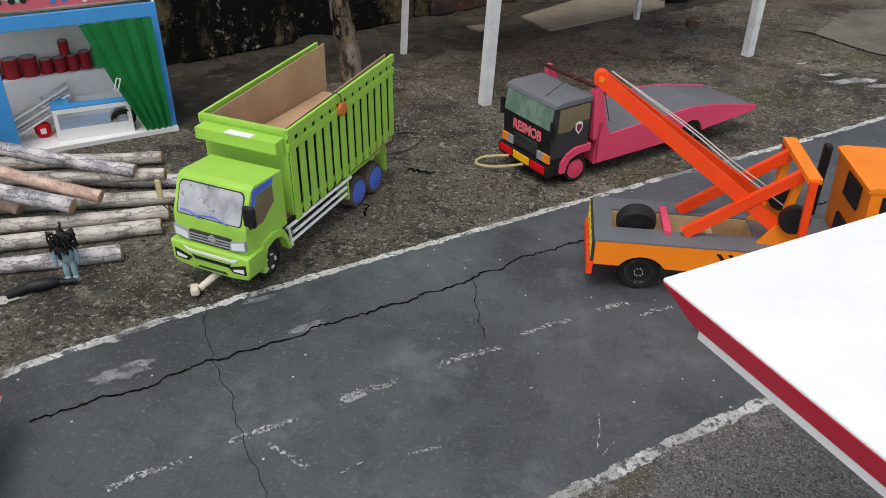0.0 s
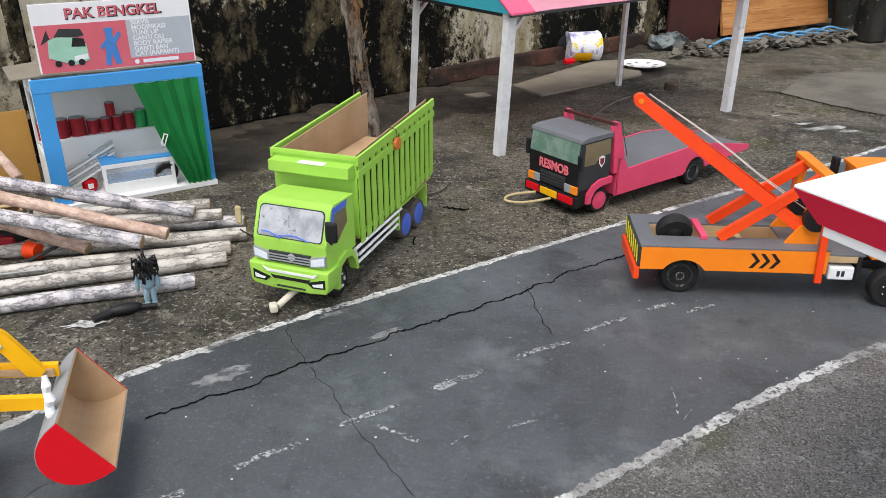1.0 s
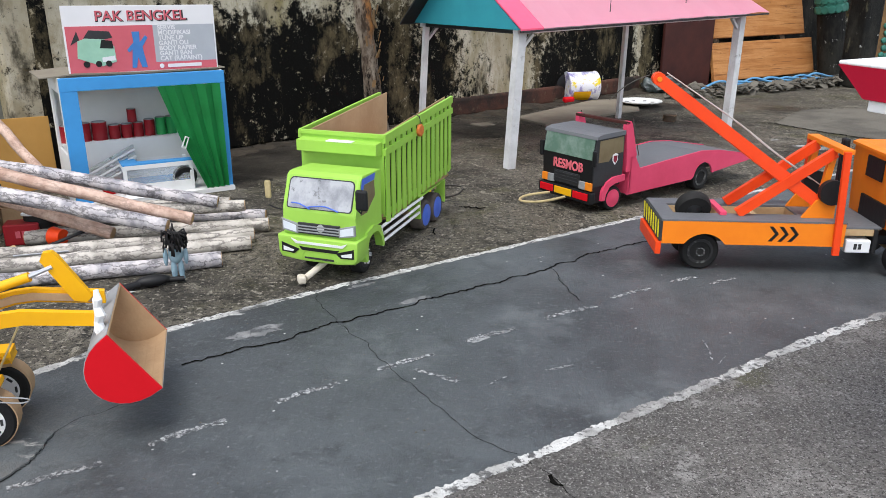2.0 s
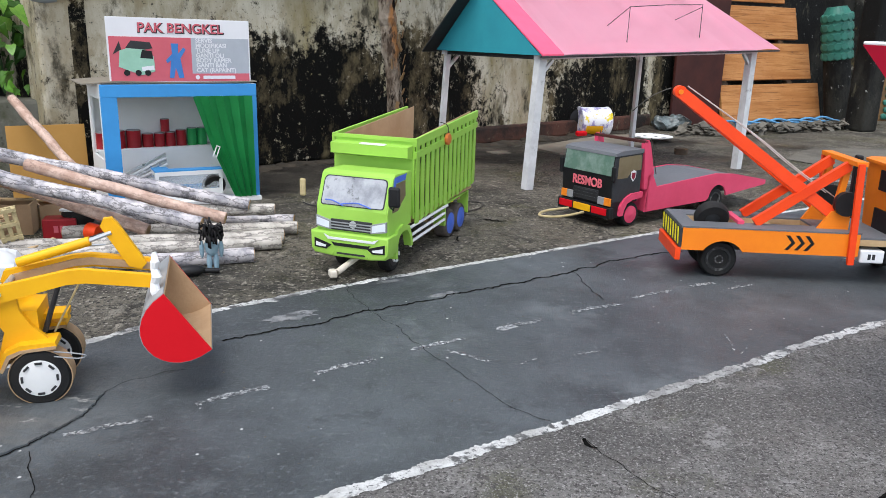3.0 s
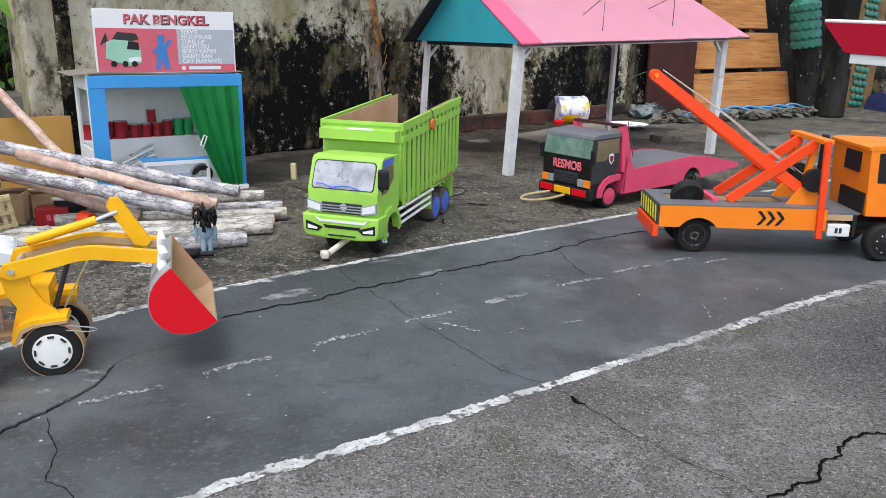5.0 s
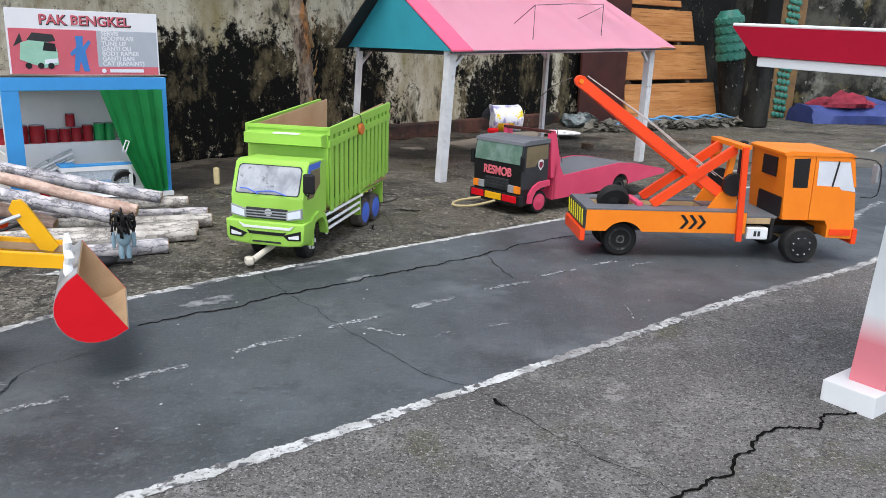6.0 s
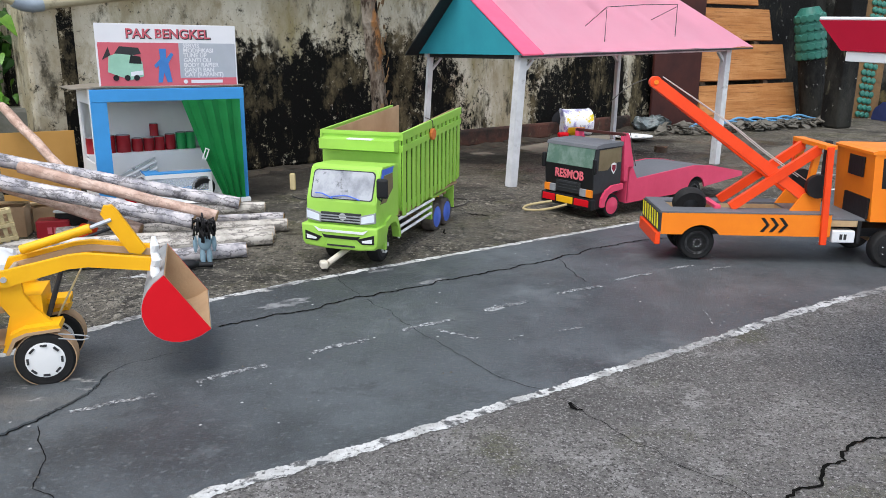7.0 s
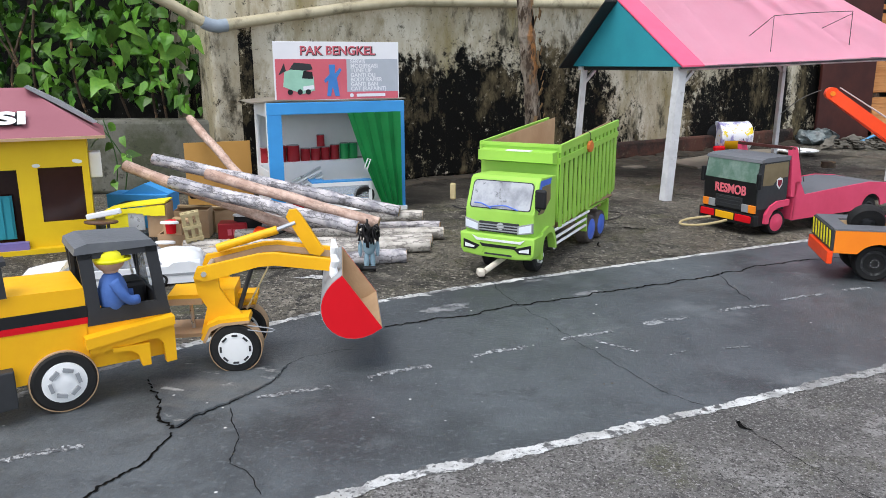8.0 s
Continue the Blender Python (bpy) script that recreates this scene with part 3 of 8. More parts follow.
DASHES = [((-0.946, 0.557), (-0.868, 0.605), 0.012), ((-0.708, 0.766), (-0.613, 0.814), 0.011), ((-0.571, 0.857), (-0.482, 0.912), 0.012), ((-0.422, 0.962), (-0.336, 1.015), 0.011), ((-0.28, 1.055), (-0.19, 1.107), 0.011), ((-0.136, 1.154), (-0.045, 1.203), 0.011), ((0.013, 1.245), (0.122, 1.3), 0.011), ((0.156, 1.336), (0.25, 1.39), 0.01), ((0.3, 1.42), (0.36, 1.446), 0.01), ((0.375, 1.408), (0.44, 1.437), 0.009), ((0.74, 1.64), (0.845, 1.712), 0.013), ((0.83, 1.67), (0.976, 1.782), 0.014), ((1.05, 1.8), (1.16, 1.87), 0.014), ((1.24, 1.875), (1.55, 2.155), 0.02), ((-0.222, 1.057), (-0.157, 1.012), 0.008), ((-0.016, 1.046), (0.03, 1.062), 0.005), ((0.268, 1.149), (0.256, 1.07), 0.0022), ((0.29, 1.1), (0.262, 1.06), 0.002), ((-0.108, 1.006), (-0.08, 1.028), 0.003)]
for a, b, w in DASHES:
    d = Vector(b) - Vector(a)
    mid = (Vector(a) + Vector(b)) / 2 + Vector((-d.y, d.x)) * 0.03
    solid("lane_dash", ribbon(B(), [a, mid, b], w, 0.0018, rnd, 0.9, 0.002), M_DASH, "faded chalky white centre dash on the road", "lane dash", "lane dashes", "structure")
for cx, cy, r, sx in ((-0.115, 1.163, 0.017, 1.5), (-0.22, 1.34, 0.02, 1.8), (-0.5, 1.2, 0.035, 1.6), (-0.33, 1.42, 0.016, 2.0)):
    bm = B()
    vs = []
    for k in range(18):
        a, q = 2 * math.pi * k / 18, r * rnd.uniform(0.65, 1.15)
        u, v = q * sx * math.cos(a), q * 0.6 * math.sin(a)
        vs.append(bm.verts.new((cx + u * 0.85 - v * 0.52, cy + u * 0.52 + v * 0.85, 0.0016)))
    bm.faces.new(vs)
    solid("paint_chip", bm, M_BARE if cy == 1.163 else M_CHIP, "pale chipped patch where road paint is gone", "paint chip", "paint chips", "structure")

CRACKS_AND_STICKS = [
    ([(-0.592, 1.082), (-0.512, 1.132), (-0.417, 1.191), (-0.362, 1.238), (-0.256, 1.298), (-0.168, 1.359), (-0.072, 1.417), (0.062, 1.508), (0.187, 1.601), (0.323, 1.68), (0.55, 1.75), (0.788, 1.833), (0.917, 1.905), (1.078, 2.011), (1.3, 2.12)], 0.0058),
    ([(-0.52, 1.56), (-0.45, 1.45), (-0.421, 1.375), (-0.363, 1.24), (-0.313, 1.164), (-0.264, 1.065), (-0.205, 0.969), (-0.149, 0.868), (-0.088, 0.819)], 0.0016),
    ([(-0.075, 0.806), (-0.056, 0.763), (-0.042, 0.739), (-0.01, 0.687), (0.012, 0.65), (0.049, 0.595), (0.088, 0.557), (0.095, 0.528)], 0.0018),
    ([(-0.063, 0.77), (-0.05, 0.748)], 0.009),
    ([(0.071, 1.523), (0.08, 1.41), (0.095, 1.324)], 0.0028),
    ([(-0.704, 0.885), (-0.69, 0.92), (-0.677, 0.936), (-0.62, 0.97)], 0.0016),
    ([(-0.735, 0.726), (-0.713, 0.694), (-0.692, 0.654), (-0.668, 0.588), (-0.637, 0.561), (-0.615, 0.525)], 0.002),
    ([(0.06, 0.5), (0.095, 0.528), (0.16, 0.556), (0.198, 0.589), (0.259, 0.649), (0.347, 0.667), (0.397, 0.694), (0.52, 0.73)], 0.0055),
    ([(1.3, 3.37), (1.376, 3.333), (1.48, 3.13), (1.63, 2.94), (1.9, 2.8)], 0.012),
    # This short ribbon draws a dark stick of debris lying on the yard.
    ([(-0.1, 2.0), (-0.05, 1.985), (-0.03, 1.98)], 0.012),
    ([(-0.22, 1.82), (-0.18, 1.8), (-0.17, 1.75)], 0.006),
]
for pts, w in CRACKS_AND_STICKS:
    solid("crack", ribbon(B(), pts, w * (0.72 if w > 0.0045 else 0.5), 0.0022, rnd, 0.8, 0.006, w * 0.45), M_CRACK, "dark ribbon for a dirt-filled crack, also used for stick debris", "crack", "cracks", "structure")
# the broken slab at the road's edge stands higher than its neighbours, with an open gap round it
def jag(pts, amount, seed):
    out = []
    for i in range(len(pts) - 1):
        a, b = Vector(pts[i]), Vector(pts[i + 1])
        k = max(2, int((b - a).length / 0.004))
        out += [a.lerp(b, s / k) + Vector((noise.noise((i * 3.1 + s * 0.73, seed, 0.3)) + 0.6 * noise.noise((i * 5.1 + s * 2.3, seed, 9.3)), noise.noise((i * 2.7 + s * 0.73, seed, 5.3)) + 0.6 * noise.noise((i * 4.7 + s * 2.3, seed, 7.3)))) * amount for s in range(k)]
    return [(p.x, p.y) for p in out] + [tuple(pts[-1])]


LEFT_EDGE = jag([(-0.895, 0.819), (-0.872, 0.781), (-0.843, 0.745), (-0.823, 0.715), (-0.81, 0.69), (-0.791, 0.671), (-0.777, 0.665)], 0.007, 1.7)
RIGHT_EDGE = jag([(-0.777, 0.665), (-0.772, 0.68), (-0.769, 0.699), (-0.751, 0.723), (-0.735, 0.754), (-0.712, 0.804), (-0.705, 0.84), (-0.704, 0.885)], 0.005, 4.1)
bm = B()
prism(bm, LEFT_EDGE + RIGHT_EDGE[1:] + [(-0.77, 0.93), (-0.85, 0.89)], 0.0, 0.005, axes="xy")
solid("broken_slab", bm, M_SLAB, "loose cracked slab of dusty road surface", "slab", kind="structure")


def gap(edge, w0, w1, dx, dy, label):
    """A dark open joint beside an edge, from width w0 to w1, on its (dx, dy) side."""
    bm = B()
    n = len(edge) - 1
    ins = [bm.verts.new((x - dx * 0.002, y - dy * 0.002, 0.0024)) for x, y in edge]
    outs = []
    for k, (x, y) in enumerate(edge):
        w = (w0 + (w1 - w0) * k / n) * (1 + 0.6 * noise.noise((x * 120, y * 120, 2.2)))
        outs.append(bm.verts.new((x + dx * w, y + dy * w, 0.0024)))
    for k in range(n):
        bm.faces.new((ins[k], ins[k + 1], outs[k + 1], outs[k]))
    bmesh.ops.recalc_face_normals(bm, faces=bm.faces)
    solid("crack", bm, M_CRACK, label, "crack", "cracks", "structure")


gap(LEFT_EDGE, 0.002, 0.0055, -0.75, -0.65, "wide dark gap along the broken slab")
gap(RIGHT_EDGE, 0.0025, 0.0004, 0.85, -0.5, "narrow dark gap along the broken slab")
gap(jag([(-0.776, 0.65), (-0.775, 0.62), (-0.775, 0.596), (-0.774, 0.572), (-0.786, 0.544), (-0.796, 0.52), (-0.8, 0.48)], 0.004, 8.8), 0.0008, 0.0024, -1.0, 0.1, "dark crack running from the broken slab")
# damp dark strip of the yard along the wall
M_DAMP = layered("damp_dark_concrete", [((0.04, 0.035, 0.028), 1, 0, 1, ONE), ((0.085, 0.074, 0.056), 2.4, 0.5, 0.62, ONE), ((0.017, 0.015, 0.013), 9, 0.5, 0.62, ONE), ((0.13, 0.115, 0.09), 26, 0.58, 0.66, ONE), ((0.2, 0.18, 0.15), 90, 0.6, 0.64, ONE), ((0.012, 0.011, 0.01), 150, 0.55, 0.6, ONE)], (0.3, 0.7), 130, 1.0, None, 0.25)
along, out = Vector((0.758, 0.652)), Vector((0.652, -0.758))
start = Vector((-1.44, 2.35))
near_edge = [start + along * (0.45 + 0.02 * k) + out * (0.5 + 0.16 * noise.noise((k * 0.06, 2.2, 0.7)) + 0.05 * noise.noise((k * 0.33, 5.1, 0.2)) + 0.02 * noise.noise((k * 1.3, 1.1, 4.2))) for k in range(128)]
sheet("damp_strip", [tuple(start + along * 0.45), tuple(start + along * 3.0)] + [tuple(p) for p in reversed(near_edge)], 0.0008, M_DAMP, "dark damp strip of yard along the wall", "damp strip")
# thin mortar sheet by the wall
sheet("mortar_patch", [(1.376, 3.333), (1.48, 3.13), (1.621, 2.94), (2.1, 2.9), (2.5, 3.4), (2.2, 3.8), (1.714, 3.745), (1.5, 3.5)], 0.002, M_PATCH, "thin lighter mortar patch on the yard", "mortar patch")
bm = B()
for k in range(4200):
    x = rnd.uniform(-1.5, 2.6)
    y = rnd.uniform(1.2, 4.2)
    if y > 3.35 + 0.78 * x or y < 1.75 + 0.62 * x:
        continue
    r = rnd.uniform(0.001, 0.0028) if k % 5 else rnd.uniform(0.002, 0.0055)
    c = [bm.verts.new((x + r * rnd.uniform(0.5, 1) * math.cos(a), y + r * rnd.uniform(0.5, 1) * math.sin(a), 0.0005 + (r * 0.6 if a < 0 else 0))) for a in (0.2, 2.2, 4.2)]
    top = bm.verts.new((x, y, 0.001 + r * 0.8))
    for i in range(3):
        bm.faces.new((c[i], c[(i + 1) % 3], top))
for k in range(900):
    f = rnd.random()
    x, y = -1.2 + 2.6 * f, 0.1 + 1.6 * f + rnd.uniform(-0.35, 0.75)
    if (x + 0.26) ** 2 + (y + 0.16) ** 2 < 0.16:
        continue
    r = rnd.uniform(0.0008, 0.0018) if k % 9 else rnd.uniform(0.0016, 0.0032)
    c = [bm.verts.new((x + r * rnd.uniform(0.5, 1) * math.cos(a), y + r * rnd.uniform(0.5, 1) * math.sin(a), 0.0013)) for a in (0.2, 2.2, 4.2)]
    top = bm.verts.new((x, y, 0.0016 + r * 0.7))
    for i in range(3):
        bm.faces.new((c[i], c[(i + 1) % 3], top))
solid("gravel", bm, M_PATCH, "loose grit and crumbs scattered on yard and road", "gravel", kind="stuff")


# ---- walls at the back ----
def wall(name, p, q, h, thick, material, label, z0=0.0):
    """An upright wall whose face runs from p to q, thick towards the back."""
    d = Vector((q[0] - p[0], q[1] - p[1], 0))
    ang = math.atan2(d.y, d.x)
    bm = B()
    box(bm, 0, d.length, 0, thick, z0, h, 0.012)
    return solid(name, bm, material, label, "wall", kind="structure", m=Matrix.Translation((p[0], p[1], 0)) @ Matrix.Rotation(ang, 4, "Z"))


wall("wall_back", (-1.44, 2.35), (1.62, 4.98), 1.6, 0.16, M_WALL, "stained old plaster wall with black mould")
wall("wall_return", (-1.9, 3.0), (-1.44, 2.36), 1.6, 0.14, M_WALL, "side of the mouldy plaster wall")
wall("wall_low", (-3.2, 2.28), (-1.42, 2.42), 0.265, 0.12, M_LOWWALL, "low mossy concrete wall under the bushes")
wall("wall_dark", (1.6, 5.02), (3.4, 6.05), 1.9, 0.16, M_WALL_DARK, "black mouldy wall behind the planks")
wall("wall_far", (2.9, 5.75), (7.5, 6.3), 1.9, 0.16, M_WALL_GREY, "grey stained wall behind the tarpaulin")
wall("wall_foot", (-0.12, 3.465), (1.1, 4.513), 0.085, 0.06, M_WALL_FOOT, "red-brown rendered foot of the wall")
bm = B()
for k in range(46):
    f = k / 45
    x, y = -1.3 + 2.9 * f, 2.43 + 2.49 * f
    r = rnd.uniform(0.03, 0.075)
    bmesh.ops.create_icosphere(bm, subdivisions=2, radius=1, matrix=Matrix.Translation((x + rnd.uniform(-0.03, 0.03), y - rnd.uniform(0.0, 0.05), -0.004)) @ Matrix.Diagonal((r * 1.5, r, r * rnd.uniform(0.18, 0.4), 1)))
for v in bm.verts:
    v.co += Vector((rnd.uniform(-1, 1), rnd.uniform(-1, 1), rnd.uniform(-1, 1))) * 0.005
solid("soil_bank", bm, M_DIRT, "dark damp soil heaped along the wall foot", "soil", kind="stuff")

# water pipe on the wall
wd = Vector((3.06, 2.63, 0)).normalized()
off = Vector((wd.y, -wd.x, 0)) * 0.03
P = lambda s, z: Vector((-1.44, 2.35, z)) + wd * s + off
pipe = thing("water_pipe", Matrix.Identity(4), "dirty cream pipe fixed along the wall", "pipe")
part("pipe_run", tube(B(), [P(0.03, 0.582), P(0.5, 0.655), P(0.75, 0.685), P(3.0, 0.74)], 0.0185, 12), M_PIPE, pipe, smooth=True)
part("elbow", tube(B(), [P(0.05, 0.584), P(0.02, 0.579), P(-0.005, 0.582), P(-0.03, 0.592)], 0.0215, 12), M_ELBOW, pipe, "blue-grey plastic elbow", smooth=True)
part("branch", tube(B(), [P(-0.03, 0.592), P(-0.13, 0.645), P(-0.3, 0.73)], 0.0175, 12), M_PIPE, pipe, smooth=True)

# trunk before the wall
trunk = thing("tree_trunk", pose(-0.337, 2.66, 0), "bare trunk with flaking rusty-brown bark", "tree trunk")
pts = [(0.006, 0, 0), (-0.008, 0, 0.1), (-0.025, 0.004, 0.22), (-0.036, 0, 0.35), (-0.053, 0, 0.5), (-0.066, -0.006, 0.65), (-0.09, 0, 1.0), (-0.11, 0.01, 1.4)]
part("trunk", tube(B(), smooth_line(pts, 0.03), [max(0.028, 0.037 - 0.0008 * i) + rnd.uniform(-0.003, 0.003) for i in range(len(smooth_line(pts, 0.03)))], 14, 0.1, rnd), M_TRUNK, trunk)
bm = B()
for k in range(60):
    z, a = rnd.uniform(0.02, 1.0), rnd.uniform(0, 6.28)
    c = Vector((0.004 - 0.1 * z + 0.04 * z * z + 0.031 * math.cos(a), 0.031 * math.sin(a), z))
    box(bm, -0.003, 0.003, -0.0015, 0.0015, -0.012, 0.012, 0, Matrix.Translation(c) @ Euler((rnd.uniform(-0.3, 0.3), rnd.uniform(-0.5, 0.5), a + 1.57)).to_matrix().to_4x4() @ Matrix.Diagonal((rnd.uniform(0.8, 2), 1, rnd.uniform(0.5, 1.6), 1)))
tagged(part("bark_flakes", bm, M_RUST, trunk, "peeling bark flakes"), kind="stuff")


# ---- wheels ----
def wheel(parent, x, y, r, w, rim, rim_label="", hub=0.62, cut=None, deep=False, tread=None):
    """A tyre with rounded shoulders round a rim disc; y is the outer face, w the width inwards."""
    m = Matrix.Translation((x, y, r))
    ty = part("wheel", lathe(B(), [(r * 0.5, w), (r * 0.9, w), (r * 0.98, w * 0.9), (r, w * 0.75), (r, w * 0.25), (r * 0.97, w * 0.08), (r * 0.9, 0.0), (r * hub, 0.0), (r * hub * 0.97, w * 0.08)], 36, m), tread or M_RUBBER, parent, smooth=True)
    part("rim", lathe(B(), [(r * hub * 0.985, w * 0.3), (r * hub * 0.985, -0.0006), (r * hub * 0.82, -0.001), (r * hub * 0.74, w * 0.28), (r * hub * 0.3, w * 0.26), (r * hub * 0.24, w * 0.1), (0.0005, w * 0.1)] if deep else [(r * hub * 0.985, w * 0.3), (r * hub * 0.985, -0.0006), (r * hub * 0.85, -0.0014), (r * hub * 0.5, -0.0014), (r * hub * 0.2, -0.004), (0.0005, -0.004)], 30, m), rim, ty, rim_label, smooth=True)
    if cut:
        bm = B()
        n, size, at, mt = cut
        for k in range(n):
            a = 2 * math.pi * k / n + 0.3
            box(bm, -size, size, -0.0052, -0.0012, -size * 0.38, size * 0.38, 0, m @ Matrix.Rotation(a, 4, "Y") @ Matrix.Translation((0, 0, r * hub * at)))
        part("rim_marks", bm, mt, ty)
    return ty


def arch_profile(x0, x1, z0, z1, ax, ar, az):
    """Outline of a side panel with a round wheel arch in its lower edge."""
    pts = [(x0, z1), (x0, z0)]
    h = max(-1.0, min(1.0, (z0 - az) / ar))
    a0 = math.pi - math.asin(h)
    a1 = math.asin(h)
    for k in range(13):
        a = a0 + (a1 - a0) * k / 12
        pts.append((ax + ar * math.cos(a), az + ar * math.sin(a)))
    return pts + [(x1, z0), (x1, z1)]


# ---- orange tow truck ----
def tow_truck():
    t = thing("tow_truck", pose(0.38, 1.477, 0.002, 0, 0, -5.5), "handmade orange model tow truck with raised red boom", "toy truck", "model trucks")
    y0, y1 = -0.008, 0.166
    near = part("side_panel", prism(B(), arch_profile(-0.088, 0.28, 0.064, 0.113, 0.0, 0.05, 0.036), y0, y0 + 0.005), M_ORANGE, t, "orange side panel with black chevrons")
    part("side_panel", prism(B(), arch_profile(-0.088, 0.28, 0.064, 0.113, 0.0, 0.05, 0.036), y1 - 0.005, y1), M_ORANGE, t)
    for k in range(3):
        x = 0.127 + k * 0.02
        part("chevron", prism(B(), [(x, 0.073), (x + 0.013, 0.089), (x, 0.105), (x + 0.008, 0.105), (x + 0.021, 0.089), (x + 0.008, 0.073)], y0 - 0.0008, y0 + 0.001), M_BLACK, near)
    rear = part("tailboard", box(B(), -0.094, -0.088, y0, y1, 0.07, 0.113, 0.001), M_DARK, t, "tailboard with black and yellow warning stripes")
    for k in range(7):
        y = y0 + 0.006 + k * 0.025
        part("stripe", prism(B(), [(y, 0.075), (y + 0.009, 0.075), (y + 0.017, 0.11), (y + 0.008, 0.11)], -0.0948, -0.094, axes="yz"), M_YELLOW2, rear)
    part("rear_bumper", box(B(), -0.1, -0.088, y0, y1, 0.04, 0.068, 0.002), M_RED_ORANGE, t)
    for xa, xb, ya, yb in ((-0.09, -0.056, y0, y1), (-0.056, 0.2, y0, 0.046), (-0.056, 0.2, 0.118, y1), (0.2, 0.282, y0, y1)):
        part("deck_plate", box(B(), xa, xb, ya, yb, 0.112, 0.116), M_DECK, t)
    bm = B()
    box(bm, -0.06, 0.204, 0.046, 0.048, 0.078, 0.112)
    box(bm, -0.06, 0.204, 0.116, 0.118, 0.078, 0.112)
    box(bm, -0.06, -0.056, 0.046, 0.118, 0.078, 0.112)
    box(bm, 0.2, 0.204, 0.046, 0.118, 0.078, 0.112)
    box(bm, -0.06, 0.204, 0.046, 0.118, 0.074, 0.078)
    part("well", bm, M_WOOD, t, "bare wood inside of the deck well")
    part("well_beam", box(B(), 0.12, 0.132, 0.048, 0.116, 0.078, 0.104), M_WOOD, t)
    sp = part("spare_wheel", lathe(B(), [(0.016, 0.026), (0.034, 0.026), (0.037, 0.02), (0.037, 0.006), (0.034, 0.0), (0.016, 0.0), (0.016, 0.02)], 30, Matrix.Translation((-0.012, 0.052, 0.118)) @ Matrix.Rotation(radians(22), 4, "X")), M_RUBBER, t, "black spare tyre standing in the well", True)
    part("spare_rim", lathe(B(), [(0.016, 0.018), (0.016, 0.004), (0.006, 0.002), (0.0005, 0.002)], 20, Matrix.Translation((-0.012, 0.052, 0.118)) @ Matrix.Rotation(radians(22), 4, "X")), M_DARK, sp)
    part("crossbar", box(B(), 0.036, 0.05, 0.03, 0.13, 0.116, 0.124, 0.001), M_PINK, t, "short pink cross bar")
    for y in (0.016, 0.112):
        wheel(t, 0.0, y, 0.04, 0.032, M_RIM, "dark deep rim with a pale worn edge", 0.68, (8, 0.0009, 0.3, M_WHITE), True)
    for y in (-0.02, 0.15):
        wheel(t, 0.409, y, 0.041, 0.03, M_BLACK, "black rim with white bolt dots", 0.66, (8, 0.0011, 0.75, M_WHITE))
    part("axle", tube(B(), [(0.0, 0.02, 0.04), (0.0, 0.14, 0.04)], 0.005), M_WOOD, t)
    part("axle", tube(B(), [(0.409, 0.0, 0.041), (0.409, 0.16, 0.041)], 0.005), M_WOOD, t)
    part("chassis", box(B(), -0.05, 0.5, 0.045, 0.12, 0.055, 0.074), M_DARK, t)
    part("chassis_block", box(B(), 0.282, 0.35, 0.0, 0.16, 0.086, 0.1, 0.001), M_WOOD, t)
    part("chassis_cover", box(B(), 0.282, 0.355, 0.0, 0.16, 0.1, 0.105, 0.001), M_DECK, t)
    tank = part("battery_box", box(B(), 0.287, 0.337, -0.004, 0.03, 0.05, 0.078, 0.003), M_WHITE_METAL, t, "white box under the chassis")
    for k in range(2):
        part("mark", box(B(), 0.303 + 0.009 * k, 0.309 + 0.009 * k, -0.0048, -0.0035, 0.058, 0.07), M_DARK, tank)
    part("mudguard", box(B(), 0.34, 0.348, -0.004, 0.03, 0.05, 0.1, 0.001, None), M_BLACK, t)
    # boom: two beams that meet at the tip
    for yb, yt in ((0.03, 0.072), (0.128, 0.086)):
        part("boom_beam", bar(B(), (0.244, yb, 0.138), (-0.104, yt, 0.389), 0.013, 0.024), M_RED_ORANGE, t)
    tip = part("boom_head", lathe(B(), [(0.013, 0.02), (0.013, -0.002)], 20, Matrix.Translation((-0.106, 0.07, 0.391))), M_RED_ORANGE, t)
    part("pulley", lathe(B(), [(0.005, 0.003), (0.005, -0.004)], 14, Matrix.Translation((-0.106, 0.068, 0.391))), M_LIGHT_ORANGE, tip)
    for y in (0.034, 0.124):
        part("strut", bar(B(), (0.072, y, 0.12), (0.252, y, 0.252), 0.012, 0.02), M_RED_ORANGE, t)
        part("pivot_plate", prism(B(), [(0.2, 0.116), (0.265, 0.116), (0.265, 0.152), (0.245, 0.158), (0.225, 0.154)], y - 0.012, y - 0.006), M_ORANGE, t)
        part("inner_post", bar(B(), (0.236, y + 0.008, 0.116), (0.254, y + 0.008, 0.26), 0.012, 0.013), M_ORANGE, t)
        part("cable_drum", lathe(B(), [(0.026, 0.014), (0.026, 0.0)], 28, Matrix.Translation((0.252, y - 0.022, 0.172))), M_BLACK, t, "black round cable drum", True)
    part("frame_post", bar(B(), (0.264, -0.014, 0.048), (0.255, -0.014, 0.262), 0.008, 0.013), M_RED_ORANGE, t)
    part("frame_post", bar(B(), (0.264, 0.172, 0.048), (0.255, 0.172, 0.262), 0.008, 0.013), M_RED_ORANGE, t)
    part("frame_top", box(B(), 0.246, 0.27, -0.012, 0.17, 0.256, 0.266, 0.001), M_ORANGE, t)
